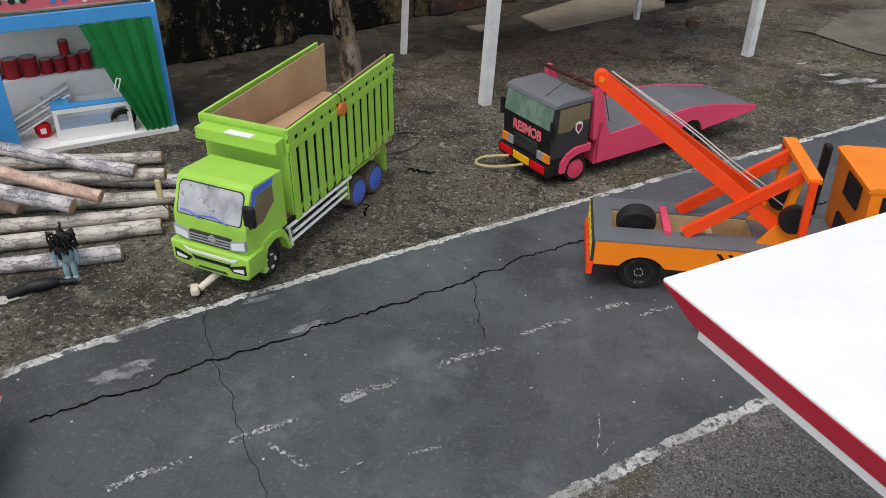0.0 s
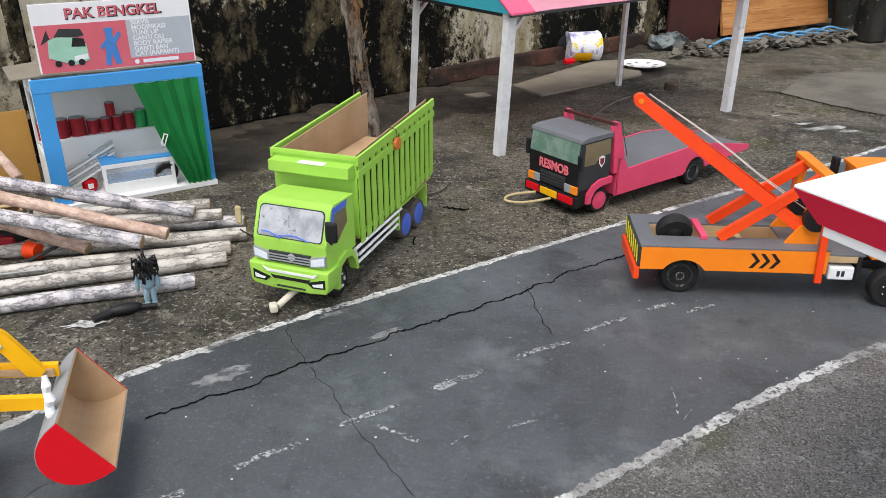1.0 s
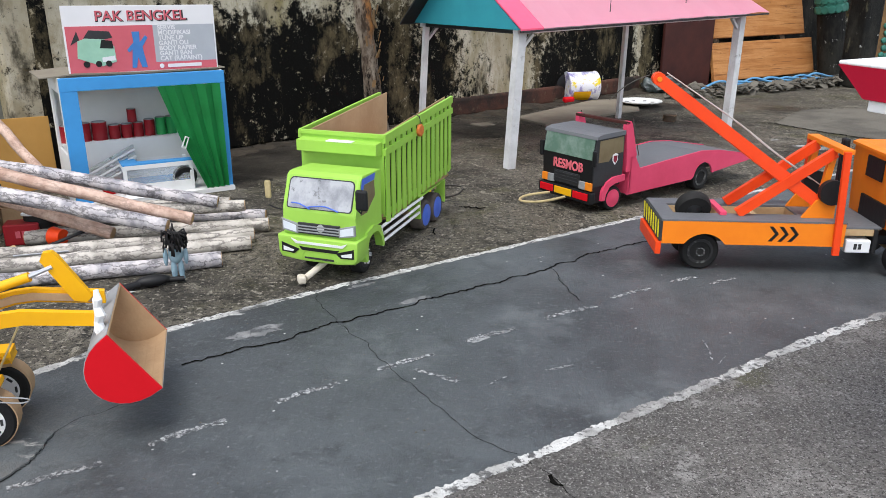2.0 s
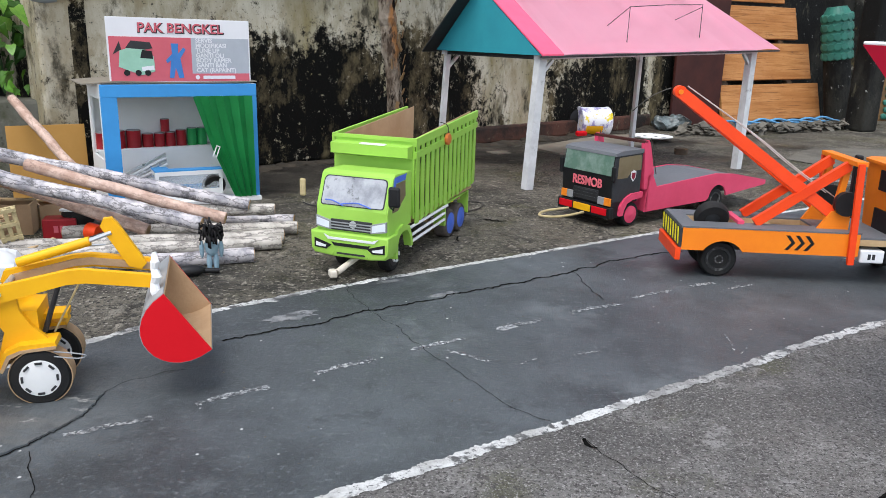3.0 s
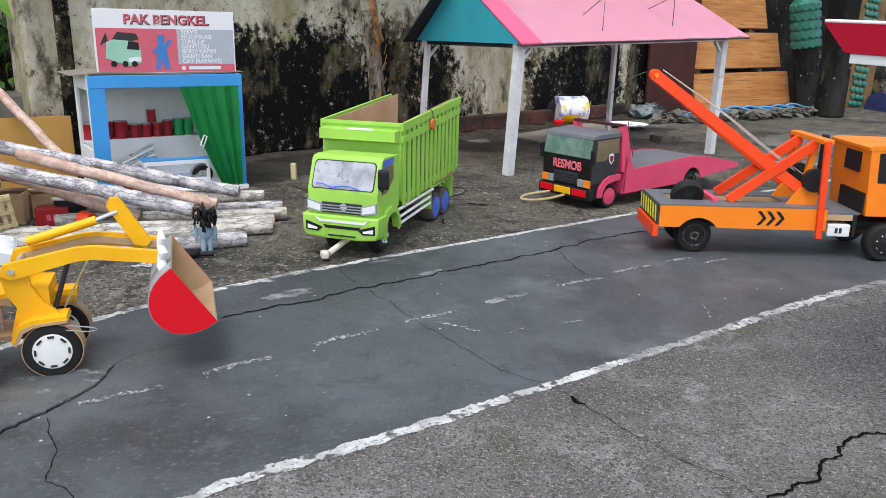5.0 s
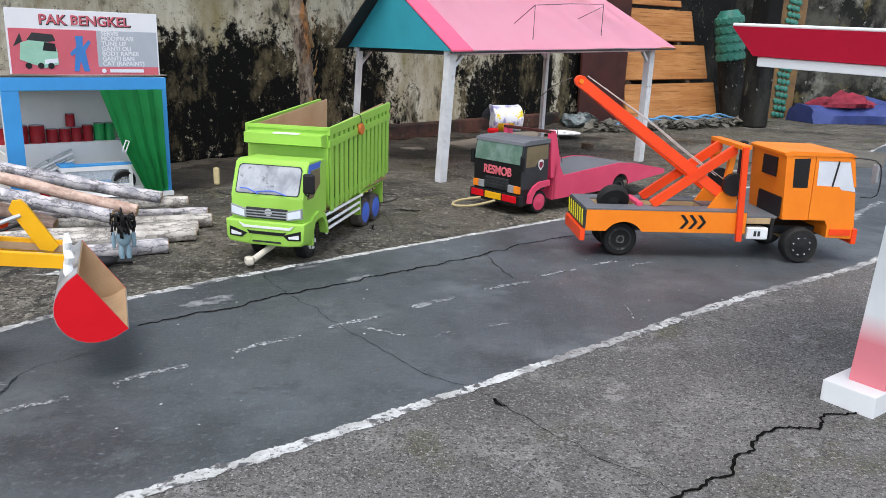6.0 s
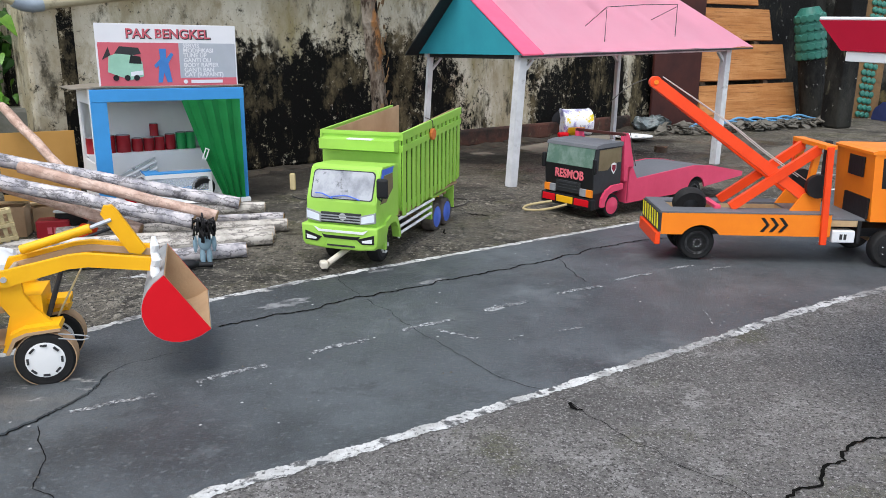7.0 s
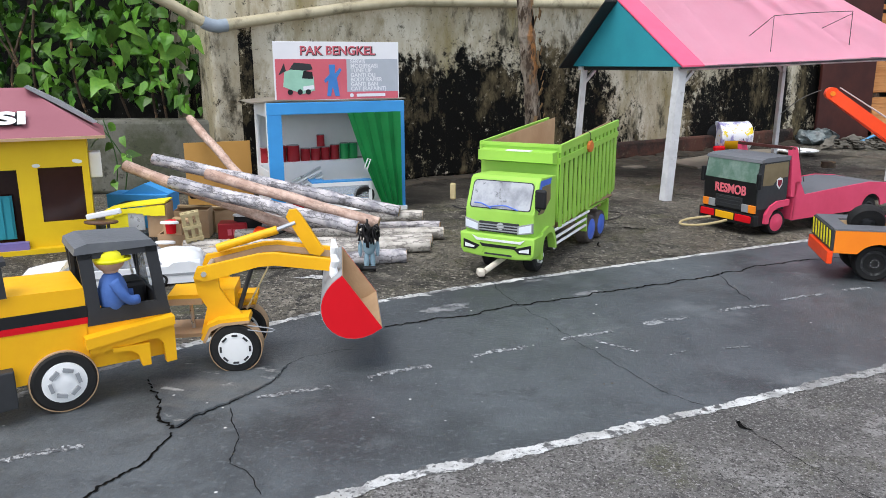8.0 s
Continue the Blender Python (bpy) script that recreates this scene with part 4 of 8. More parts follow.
    for y in (0.055, 0.1):
        part("cable", tube(B(), smooth_line([(0.24, y, 0.18), (0.15, y + (0.079 - y) * 0.25, 0.24), (0.06, y + (0.079 - y) * 0.5, 0.306), (-0.09, 0.079, 0.403)], 0.02), 0.0013, 6), M_CORD, t, "thin grey hoist cable")
    part("hook_wire", tube(B(), smooth_line([(-0.125, 0.078, 0.398), (-0.145, 0.08, 0.39), (-0.17, 0.085, 0.375), (-0.2, 0.095, 0.345)], 0.01), 0.001, 6), M_WIRE, t)
    # cab
    c0, c1 = -0.01, 0.17
    cab = part("cab", prism(B(), [(0.352, 0.249), (0.361, 0.1), (0.461, 0.1), (0.468, 0.088), (0.469, 0.06), (0.529, 0.058), (0.531, 0.09), (0.519, 0.178), (0.507, 0.246)], c0 + 0.004, c1 - 0.004), M_ORANGE, t, "boxy orange cab")
    for ya, yb in ((c0, c0 + 0.004), (c1 - 0.004, c1)):
        part("door_panel", prism(B(), [(0.352, 0.247), (0.361, 0.1), (0.421, 0.1), (0.419, 0.246)], ya, yb), M_ORANGE, cab)
        part("door_panel", prism(B(), [(0.4205, 0.246), (0.4225, 0.1), (0.461, 0.1), (0.468, 0.088), (0.469, 0.06), (0.529, 0.058), (0.531, 0.09), (0.522, 0.165), (0.488, 0.171), (0.483, 0.178), (0.43, 0.18), (0.427, 0.236), (0.5, 0.235), (0.517, 0.178), (0.522, 0.178), (0.508, 0.246)], ya, yb), M_ORANGE, cab)
        s = -0.0006 if ya < 0 else 0.0006
        part("quarter_window", prism(B(), [(0.371, 0.239), (0.375, 0.174), (0.409, 0.174), (0.407, 0.241)], min(ya, yb) + s, max(ya, yb) + s), M_BLACK, cab, "black painted window")
        part("side_window", prism(B(), [(0.427, 0.236), (0.43, 0.18), (0.483, 0.178), (0.488, 0.171), (0.522, 0.167), (0.516, 0.182), (0.5, 0.235)], min(ya, yb) + 0.001, max(ya, yb) - 0.001), M_INNER_WHITE, cab, "side window lined in white")
        part("window_strut", bar(B(), (0.466, ya if ya < 0 else yb, 0.178), (0.474, ya if ya < 0 else yb, 0.236), 0.003, 0.003), M_BLACK, cab)
    part("roof", prism(B(), [(0.347, 0.246), (0.347, 0.252), (0.359, 0.256), (0.5, 0.254), (0.512, 0.246)], c0 - 0.002, c1 + 0.002), M_ORANGE, cab)
    part("windscreen", prism(B(), [(0.532, 0.112), (0.52, 0.18), (0.509, 0.238), (0.512, 0.238), (0.523, 0.18), (0.535, 0.112)], c0 + 0.01, c1 - 0.01), M_CLEAR, cab, "clear plastic windscreen")
    part("back_window", box(B(), 0.35, 0.353, 0.03, 0.1, 0.192, 0.236, 0, Matrix.Translation((0, 0, 0))), M_BLACK, cab, "black painted back window")
    part("back_panel", box(B(), 0.3535, 0.358, -0.002, 0.11, 0.105, 0.15), M_BLACK, cab, "black lower back panel")
    part("exhaust", box(B(), 0.322, 0.336, 0.156, 0.176, 0.112, 0.258, 0.004), M_BLACK, t, "black upright exhaust box")
    part("step", box(B(), 0.475, 0.524, -0.013, -0.008, 0.066, 0.08), M_RED_ORANGE, cab)
    part("bumper", box(B(), 0.528, 0.54, -0.014, 0.174, 0.046, 0.082, 0.002), M_RED_ORANGE, t)
    part("head_lamp", box(B(), 0.5395, 0.543, -0.006, 0.03, 0.056, 0.078, 0.002), M_RED, t)
    part("head_lamp", box(B(), 0.5395, 0.543, 0.13, 0.166, 0.056, 0.078, 0.002), M_RED, t)
    for y, s in ((-0.012, -1), (0.172, 1)):
        arm = part("mirror_arm", tube(B(), smooth_line([(0.506, y, 0.244), (0.53, y + 0.012 * s, 0.244), (0.556, y + 0.02 * s, 0.232), (0.558, y + 0.02 * s, 0.165), (0.53, y + 0.005 * s, 0.158)], 0.01), 0.0014, 6), M_BLACK, t)
        part("mirror", box(B(), 0.551, 0.556, y + 0.01 * s - 0.01, y + 0.01 * s + 0.012, 0.19, 0.232, 0.002), M_GREY, arm, "grey side mirror")
    part("hitch_rope", tube(B(), smooth_line([(0.538, 0.08, 0.07), (0.56, 0.07, 0.072), (0.575, 0.066, 0.075)], 0.01), 0.006, 8), M_ROPE, t, "beige tow rope end")
    return t


tow_truck()


# ---- lime green tipper truck, standing upright ----
def green_truck():
    t = thing("tipper_truck", pose(-0.322, 1.492, 0.0, 0, 0, 67.8), "handmade lime-green model truck with tall slatted cargo box", "toy truck", "model trucks")
    c0, c1 = -0.014, 0.15
    bm = prism(B(), [(-0.068, 0.078), (-0.072, 0.145), (-0.045, 0.212), (-0.035, 0.2175), (0.05, 0.214), (0.05, 0.1), (0.03, 0.1), (0.024, 0.088), (0.004, 0.09), (-0.02, 0.085), (-0.028, 0.075)], c0 + 0.0005, c1 - 0.0005)
    front = [e for e in bm.edges if all(v.co.x < -0.03 and v.co.z > 0.08 for v in e.verts) and abs(e.verts[0].co.y - e.verts[1].co.y) < 0.01]
    bmesh.ops.bevel(bm, geom=front, offset=0.007, segments=4, affect="EDGES", profile=0.5)
    cab = part("cab", bm, M_GREEN, t, "lime-green cab with rounded front corners", True)

    def pane(lo, hi, d0, d1, inset, r):
        """A rounded pane lying on the raked front between heights lo and hi."""
        pts = []
        for cy, cz, a0 in ((c1 - inset - r, hi - r, 0), (c0 + inset + r, hi - r, 90), (c0 + inset + r * 0.6, lo + r * 0.6, 180), (c1 - inset - r * 0.6, lo + r * 0.6, 270)):
            q = r if cz > (lo + hi) / 2 else r * 0.6
            for k in range(5):
                a = radians(a0 + 22.5 * k)
                pts.append((cy + q * math.cos(a), cz + q * math.sin(a)))
        bm = B()
        X = lambda z: -0.072 + 0.027 * (z - 0.145) / 0.067
        rings = [[bm.verts.new((X(z) - d, y, z)) for y, z in pts] for d in (d0, d1)]
        bm.faces.new(rings[0])
        bm.faces.new(rings[1][::-1])
        for k in range(len(pts)):
            bm.faces.new((rings[0][k], rings[1][k], rings[1][(k + 1) % len(pts)], rings[0][(k + 1) % len(pts)]))
        bmesh.ops.recalc_face_normals(bm, faces=bm.faces)
        return bm
    part("windscreen_seal", pane(0.149, 0.2085, -0.002, 0.0008, 0.009, 0.01), M_DARK, cab, "dark rounded windscreen rim")
    part("windscreen", pane(0.151, 0.2065, -0.001, 0.0016, 0.0115, 0.009), M_WINDSHIELD, cab, "crinkled film windscreen with dark reflections painted in")
    for pts in ([(-0.0755, 0.022, 0.151), (-0.0735, 0.05, 0.1585), (-0.0725, 0.072, 0.157), (-0.0735, 0.09, 0.1545)], [(-0.0755, 0.085, 0.151), (-0.073, 0.11, 0.16), (-0.0725, 0.128, 0.1605)]):
        part("wiper", tube(B(), smooth_line(pts, 0.01), 0.0014, 6), M_HUB_BLUE, cab, "blue wiper")
    part("grille", box(B(), -0.075, -0.068, c0 + 0.035, c1 - 0.035, 0.098, 0.121, 0.001), M_DARK, cab, "dark grey grille")
    for z in (0.103, 0.109, 0.115):
        part("grille_bar", box(B(), -0.0765, -0.075, c0 + 0.036, c1 - 0.036, z - 0.0012, z + 0.0012), M_GREY, cab)
    part("emblem", lathe(B(), [(0.008, 0.002), (0.008, 0.0), (0.005, 0.0)], 20, Matrix.Translation((-0.076, 0.063, 0.113)) @ Matrix.Rotation(radians(-90), 4, "Z")), M_SILVER, cab, "plain round silver emblem")
    for ya, yb in ((c0 + 0.001, c0 + 0.036), (c1 - 0.036, c1 - 0.001)):
        out_, in_ = (ya, yb) if ya < 0.05 else (yb, ya)
        lamp = part("head_lamp", prism(B(), [(out_, 0.104), (in_, 0.098), (in_, 0.117), (out_, 0.126)], -0.0765, -0.066, axes="yz"), M_GREY, cab, "grey head lamp print")
        part("lamp_glass", prism(B(), [(out_ * 0.93 + in_ * 0.07, 0.107), (out_ * 0.1 + in_ * 0.9, 0.101), (out_ * 0.1 + in_ * 0.9, 0.115), (out_ * 0.93 + in_ * 0.07, 0.123)], -0.0772, -0.0764, axes="yz"), M_CHROME, lamp)
    bm = prism(B(), [(-0.014, 0.047), (0.02, 0.043), (0.106, 0.043), (0.15, 0.047), (0.157, 0.058), (0.158, 0.094), (-0.022, 0.094), (-0.021, 0.058)], -0.084, -0.034, axes="yz")
    bmesh.ops.bevel(bm, geom=[e for e in bm.edges if all(v.co.x < -0.08 for v in e.verts)], offset=0.004, segments=3, affect="EDGES", profile=0.5)
    bumper = part("bumper", bm, M_GREEN, t, "deep lime-green bumper", True)
    part("bumper_strip", prism(B(), [(0.0, 0.09), (0.01, 0.08), (0.116, 0.08), (0.126, 0.09), (0.112, 0.085), (0.014, 0.085)], -0.0856, -0.083, axes="yz"), M_WHITE_METAL, bumper, "thin white bumper strip")
    part("intake", prism(B(), [(0.018, 0.075), (0.024, 0.067), (0.102, 0.067), (0.108, 0.075), (0.1, 0.0735), (0.026, 0.0735)], -0.0855, -0.083, axes="yz"), M_BLACK, bumper)
    part("intake", box(B(), -0.0855, -0.083, 0.03, 0.096, 0.05, 0.0535), M_DARK, bumper)
    for s, yc in ((1, 0.01), (-1, 0.124)):
        part("fog_lamp", prism(B(), [(yc - 0.024 * s, 0.06), (yc + 0.004 * s, 0.058), (yc + 0.016 * s, 0.068), (yc - 0.024 * s, 0.08)], -0.0855, -0.083, axes="yz"), M_BLACK, bumper)
        part("fog_lens", prism(B(), [(yc - 0.02 * s, 0.063), (yc + 0.002 * s, 0.062), (yc + 0.004 * s, 0.066), (yc - 0.02 * s, 0.072)], -0.0862, -0.0852, axes="yz"), M_WHITE_METAL, bumper)
        part("crease", prism(B(), [(yc + 0.014 * s, 0.047), (yc + 0.03 * s, 0.072), (yc + 0.033 * s, 0.072), (yc + 0.018 * s, 0.047)], -0.0852, -0.0835, axes="yz"), M_GREEN, bumper)
    for y, s in ((c0, -1), (c1, 1)):
        ya, yb = min(y, y - 0.004 * s), max(y, y - 0.004 * s)
        door = part("door", prism(B(), [(-0.066, 0.088), (-0.07, 0.145), (-0.044, 0.21), (-0.035, 0.216), (0.048, 0.2125), (0.048, 0.102), (0.032, 0.1), (0.026, 0.088)], ya, yb), M_GREEN, cab)
        part("window_trim", prism(B(), [(-0.0585, 0.158), (-0.038, 0.212), (0.022, 0.213), (0.016, 0.2), (-0.031, 0.199), (-0.049, 0.156)], ya - 0.0006, yb + 0.0006), M_HUB_BLUE, door, "blue window trim")
        part("side_window", prism(B(), [(-0.05, 0.14), (-0.03, 0.198), (0.016, 0.199), (0.018, 0.166), (-0.004, 0.152), (-0.02, 0.14)], ya - 0.0005, yb + 0.0005), M_INNER, door, "brown-tinted open window")
        part("fender", prism(B(), [(-0.04, 0.04), (-0.045, 0.08), (-0.032, 0.1), (0.0, 0.108), (0.03, 0.1), (0.046, 0.07), (0.05, 0.05), (0.042, 0.05), (0.034, 0.075), (0.02, 0.09), (0.0, 0.094), (-0.022, 0.086), (-0.03, 0.07), (-0.031, 0.04)], min(y + 0.006 * s, y - 0.012 * s), max(y + 0.006 * s, y - 0.012 * s)), M_GREEN, t, "flared green fender")
    arm = part("mirror_arm", tube(B(), smooth_line([(-0.066, c0, 0.16), (-0.07, c0 - 0.012, 0.152), (-0.072, c0 - 0.014, 0.165)], 0.006), 0.0018, 6), M_BLACK, t)
    part("mirror", box(B(), -0.078, -0.068, c0 - 0.028, c0 - 0.002, 0.158, 0.2, 0.005), M_BLACK, arm, "black side mirror")
    arm = part("mirror_arm", tube(B(), smooth_line([(-0.066, c1, 0.142), (-0.06, c1 + 0.02, 0.141), (-0.05, c1 + 0.045, 0.143)], 0.008), 0.0015, 6), M_BLACK, t)
    part("mirror", box(B(), -0.056, -0.05, c1 + 0.036, c1 + 0.05, 0.158, 0.196, 0.004), M_ROPE, arm, "pale back of a mirror")
    # cargo box
    b0, b1 = -0.005, 0.19
    bx0, bx1, bz0, bz1 = 0.085, 0.5, 0.1, 0.274
    T = lambda x: bz1 + 0.03 * (x - bx0) / (bx1 - bx0)
    cargo = part("cargo_box", box(B(), bx0, bx1, b0 + 0.004, b1 - 0.004, bz0, bz0 + 0.006), M_CARD, t, "slatted green cargo box")
    part("headboard", box(B(), bx0, bx0 + 0.005, b0, b1, bz0, bz1, 0.001), M_GREEN, cargo)
    part("visor", prism(B(), [(bx0 - 0.028, 0.238), (bx0 - 0.028, 0.261), (bx0, 0.263), (bx0, 0.232)], b0 + 0.004, b1 - 0.004), M_GREEN, cargo, "green box ledge above the cab")
    part("visor_label", box(B(), bx0 - 0.0288, bx0 - 0.012, 0.055, 0.115, 0.2612, 0.2635), M_WHITE, cargo, "blank white strip")
    part("cap", box(B(), bx0 - 0.003, bx0 + 0.007, b0 - 0.002, b1 + 0.002, bz1 - 0.004, bz1 + 0.004), M_GREEN, cargo)
    for y, s in ((b0, -1), (b1, 1)):
        ya, yb = min(y, y - 0.004 * s), max(y, y - 0.004 * s)
        # Added board whose dark colour paints the slat gaps as shaded.
        part("backing", prism(B(), [(bx0 + 0.006, bz0 + 0.004), (bx1 - 0.006, bz0 + 0.026), (bx1 - 0.006, T(bx1) - 0.012), (bx0 + 0.006, T(bx0) - 0.012)], min(y - 0.0045 * s, y - 0.006 * s), max(y - 0.0045 * s, y - 0.006 * s)), M_GAP_SHADE, cargo, "added board, near-black to paint shade into the slat gaps")
        part("floor_rail", prism(B(), [(bx0, bz0), (bx1, bz0 + 0.02), (bx1, bz0 + 0.03), (bx0, bz0 + 0.01)], ya, yb), M_GREEN, cargo)
        yo, yi = (y - 0.005, y) if s < 0 else (y, y + 0.005)
        for z in (0.234, T(bx0) - 0.014):
            part("rail", prism(B(), [(bx0 - 0.002, z), (bx1 + 0.002, z + 0.03), (bx1 + 0.002, z + (0.048 if z > 0.25 else 0.044)), (bx0 - 0.002, z + (0.018 if z > 0.25 else 0.014))], yo - 0.001 if s < 0 else yo, yi if s < 0 else yi + 0.001), M_GREEN, cargo)
        for k in range(14):
            x = bx0 + 0.004 + k * 0.03
            part("slat", prism(B(), [(x, bz0 - 0.012 + 0.002 * k), (x + 0.0195, bz0 - 0.0105 + 0.002 * k + (0.004 if k % 3 else -0.003)), (x + 0.0191, T(x) - 0.008), (x + 0.0004, T(x) - 0.009)], (yo + yi) / 2 - 0.0012, (yo + yi) / 2 + 0.0016), M_GREEN, cargo)
    part("tailboard", box(B(), bx1 - 0.005, bx1, b0, b1, bz0 + 0.026, 0.19, 0.001), M_GREEN, cargo)
    part("inner_lining", prism(B(), [(bx0 + 0.006, bz0 + 0.006), (bx1, bz0 + 0.03), (bx1 + 0.004, T(bx1) + 0.004), (bx0 + 0.006, T(bx0) + 0.002)], b1 - 0.0165, b1 - 0.0145), M_CARD, cargo, "brown cardboard inner face of the box side")
    part("inner_lining", prism(B(), [(bx0 + 0.006, bz0 + 0.006), (bx1, bz0 + 0.03), (bx1, T(bx1) + 0.001), (bx0 + 0.006, T(bx0) - 0.004)], b0 + 0.0145, b0 + 0.0165), M_CARD, cargo)
    part("inner_lining", box(B(), bx0 + 0.0055, bx0 + 0.0075, b0 + 0.017, b1 - 0.017, bz0 + 0.006, bz1 - 0.002), M_CARD, cargo)
    part("load_sheet", prism(B(), [(b1 - 0.018, 0.19), (b1 - 0.019, 0.2), (b0 + 0.018, 0.2), (b0 + 0.018, 0.19)], 0.1, 0.48, axes="yz"), M_CARD, cargo)
    lamp = part("marker_disc", lathe(B(), [(0.015, 0.003), (0.0155, -0.002), (0.013, -0.004), (0.004, -0.0045)], 9, Matrix.Translation((0.27, b0 - 0.009, 0.258)) @ Matrix.Diagonal((1.1, 1, 0.95, 1))), M_DISC, cargo, "rough orange disc hung on the rail")
    part("disc_wire", tube(B(), smooth_line([(0.27, b0 - 0.009, 0.27), (0.262, b0 - 0.01, 0.291), (0.25, b0 + 0.004, 0.299)], 0.006), 0.0012, 6), M_WIRE, lamp)
    # running gear
    part("chassis", box(B(), -0.02, 0.47, 0.03, 0.1, 0.072, 0.1), M_WOOD, t)
    for x in (0.11, 0.2, 0.29, 0.4):
        part("cross_beam", box(B(), x, x + 0.012, 0.0, 0.18, 0.086, 0.1), M_CARD, t)
    for y in (0.004, 0.106):
        wheel(t, 0.005, y, 0.036, 0.026, M_DARK, "dark rim with white slots", 0.66, (5, 0.004, 0.62, M_WHITE))
    for x in (0.335, 0.412):
        for y in (-0.003, 0.13):
            wheel(t, x, y, 0.037, 0.034, M_HUB_BLUE, "bright blue wheel disc", 0.74, None, False, M_TYRE_CARD)
    part("axle", tube(B(), [(0.005, 0.01, 0.036), (0.005, 0.12, 0.036)], 0.006), M_WOOD, t)
    for x in (0.335, 0.412):
        part("axle", tube(B(), [(x, 0.0, 0.037), (x, 0.15, 0.037)], 0.006), M_WOOD, t)
    for y in (-0.006, 0.162):
        rail = part("side_guard", tube(B(), [(0.055, y, 0.084), (0.3, y, 0.09)], 0.0035, 8), M_WHITE_METAL, t, "white tube side guard")
        for z, xa in ((0.066, 0.075), (0.05, 0.06)):
            part("guard_bar", tube(B(), [(xa, y, z), (0.28, y, z + 0.008)], 0.0035, 8), M_WHITE_METAL, rail)
        part("guard_post", tube(B(), [(0.062, y, 0.088), (0.07, y, 0.04)], 0.003, 8), M_WHITE_METAL, rail)
        part("mudguard", prism(B(), [(0.285, 0.098), (0.285, 0.04), (0.291, 0.04), (0.291, 0.092), (0.455, 0.098)], y, y + 0.03), M_GREEN, t)
        part("mud_flap", box(B(), 0.458, 0.462, y, y + 0.03, 0.04, 0.1), M_GREEN, t)
    bar_ob = part("tow_bar", tube(B(), [(0.0, 0.055, 0.05), (-0.105, 0.085, 0.016)], 0.0068, 10), M_ROPE_PALE, t, "cream wooden tow bar under the bumper")
    part("tow_loop", box(B(), -0.012, 0.012, -0.008, 0.008, 0, 0.016, 0.004, Matrix.Translation((-0.11, 0.092, 0.006)) @ Matrix.Rotation(radians(40), 4, "Z")), M_ROPE_PALE, bar_ob)
    return t


green_truck()


# ---- pink and black flatbed truck ----
def flatbed():
    t = thing("flatbed_truck", pose(0.31, 1.96, 0.0, 0, 0, 33.8), "black and pink model flatbed truck on the yard", "toy truck", "model trucks")
    c0, c1 = -0.002, 0.188
    cab = part("cab", prism(B(), [(-0.08, 0.03), (-0.084, 0.146), (-0.075, 0.201), (0.03, 0.205), (0.03, 0.085), (0.022, 0.07), (-0.03, 0.07), (-0.04, 0.05), (-0.045, 0.03)], c0 + 0.003, c1 - 0.003), M_BLACK, t, "black cab with open side windows")
    part("roof", prism(B(), [(-0.079, 0.199), (-0.076, 0.207), (-0.055, 0.212), (0.03, 0.214), (0.03, 0.203)], c0 - 0.002, c1 + 0.002), M_DECK, cab, "dark grey roof sheet")
    part("windscreen", prism(B(), [(-0.0858, 0.146), (-0.0775, 0.2), (-0.0755, 0.2), (-0.0835, 0.146)], c0 + 0.005, c1 - 0.005), M_WINDSHIELD2, cab, "greenish crinkled film windscreen")
    lettering("lettering", "RESMOB", 0.034, pose(-0.0848, 0.09, 0.119, 90, 0, -90), M_LETTER, cab, "red capitals on the black front", 0.0008, 0.0009, width=0.11)
    part("grille", box(B(), -0.0855, -0.08, 0.045, 0.14, 0.068, 0.1, 0.001), M_DARK, cab)
    for z in (0.078, 0.087, 0.095):
        part("grille_bar", box(B(), -0.087, -0.085, 0.05, 0.135, z - 0.0015, z + 0.0015), M_DARK, cab)
    for ya, yb, mt in ((0.0, 0.022, M_LIGHT_ORANGE), (0.022, 0.045, M_GREY), (0.141, 0.164, M_GREY), (0.164, 0.186, M_LIGHT_ORANGE)):
        part("head_lamp", box(B(), -0.0865, -0.08, ya, yb, 0.064, 0.085, 0.001), mt, cab)
    bumper = part("bumper", box(B(), -0.092, -0.075, c0 - 0.004, c1 + 0.004, 0.03, 0.06, 0.002), M_BLACK, t)
    for ya, yb, mt in ((0.004, 0.058, M_RED), (0.064, 0.128, M_YELLOW), (0.134, 0.184, M_RED)):
        part("bumper_plate", box(B(), -0.0945, -0.09, ya, yb, 0.038, 0.057, 0.001), mt, bumper)
    for y, s in ((c0, -1), (c1, 1)):
        ya, yb = min(y, y - 0.003 * s), max(y, y - 0.003 * s)
        door = part("door", prism(B(), [(-0.08, 0.075), (-0.084, 0.148), (-0.075, 0.199), (0.028, 0.203), (0.028, 0.092), (-0.02, 0.09), (-0.035, 0.075)], ya, yb), M_DARK, cab)
        part("side_window", prism(B(), [(-0.066, 0.138), (-0.064, 0.195), (0.024, 0.199), (0.026, 0.158), (-0.012, 0.154), (-0.028, 0.138)], ya - 0.0006, yb + 0.0006), M_INNER, door, "tan inside seen through the window")
        part("badge", prism(B(), [(-0.014, 0.154), (-0.004, 0.158), (0.006, 0.154), (0.006, 0.138), (-0.004, 0.126), (-0.014, 0.138)], ya - 0.0012, yb + 0.0012), M_WHITE, door, "pale shield badge")
        part("badge_field", prism(B(), [(-0.011, 0.151), (0.003, 0.151), (0.003, 0.139), (-0.004, 0.131), (-0.011, 0.139)], ya - 0.0018, yb + 0.0018), M_RAG, door)
        arm = part("mirror", box(B(), -0.09, -0.08, y + 0.004 * s - 0.006, y + 0.004 * s + 0.006, 0.13, 0.172, 0.003), M_BLACK, cab)
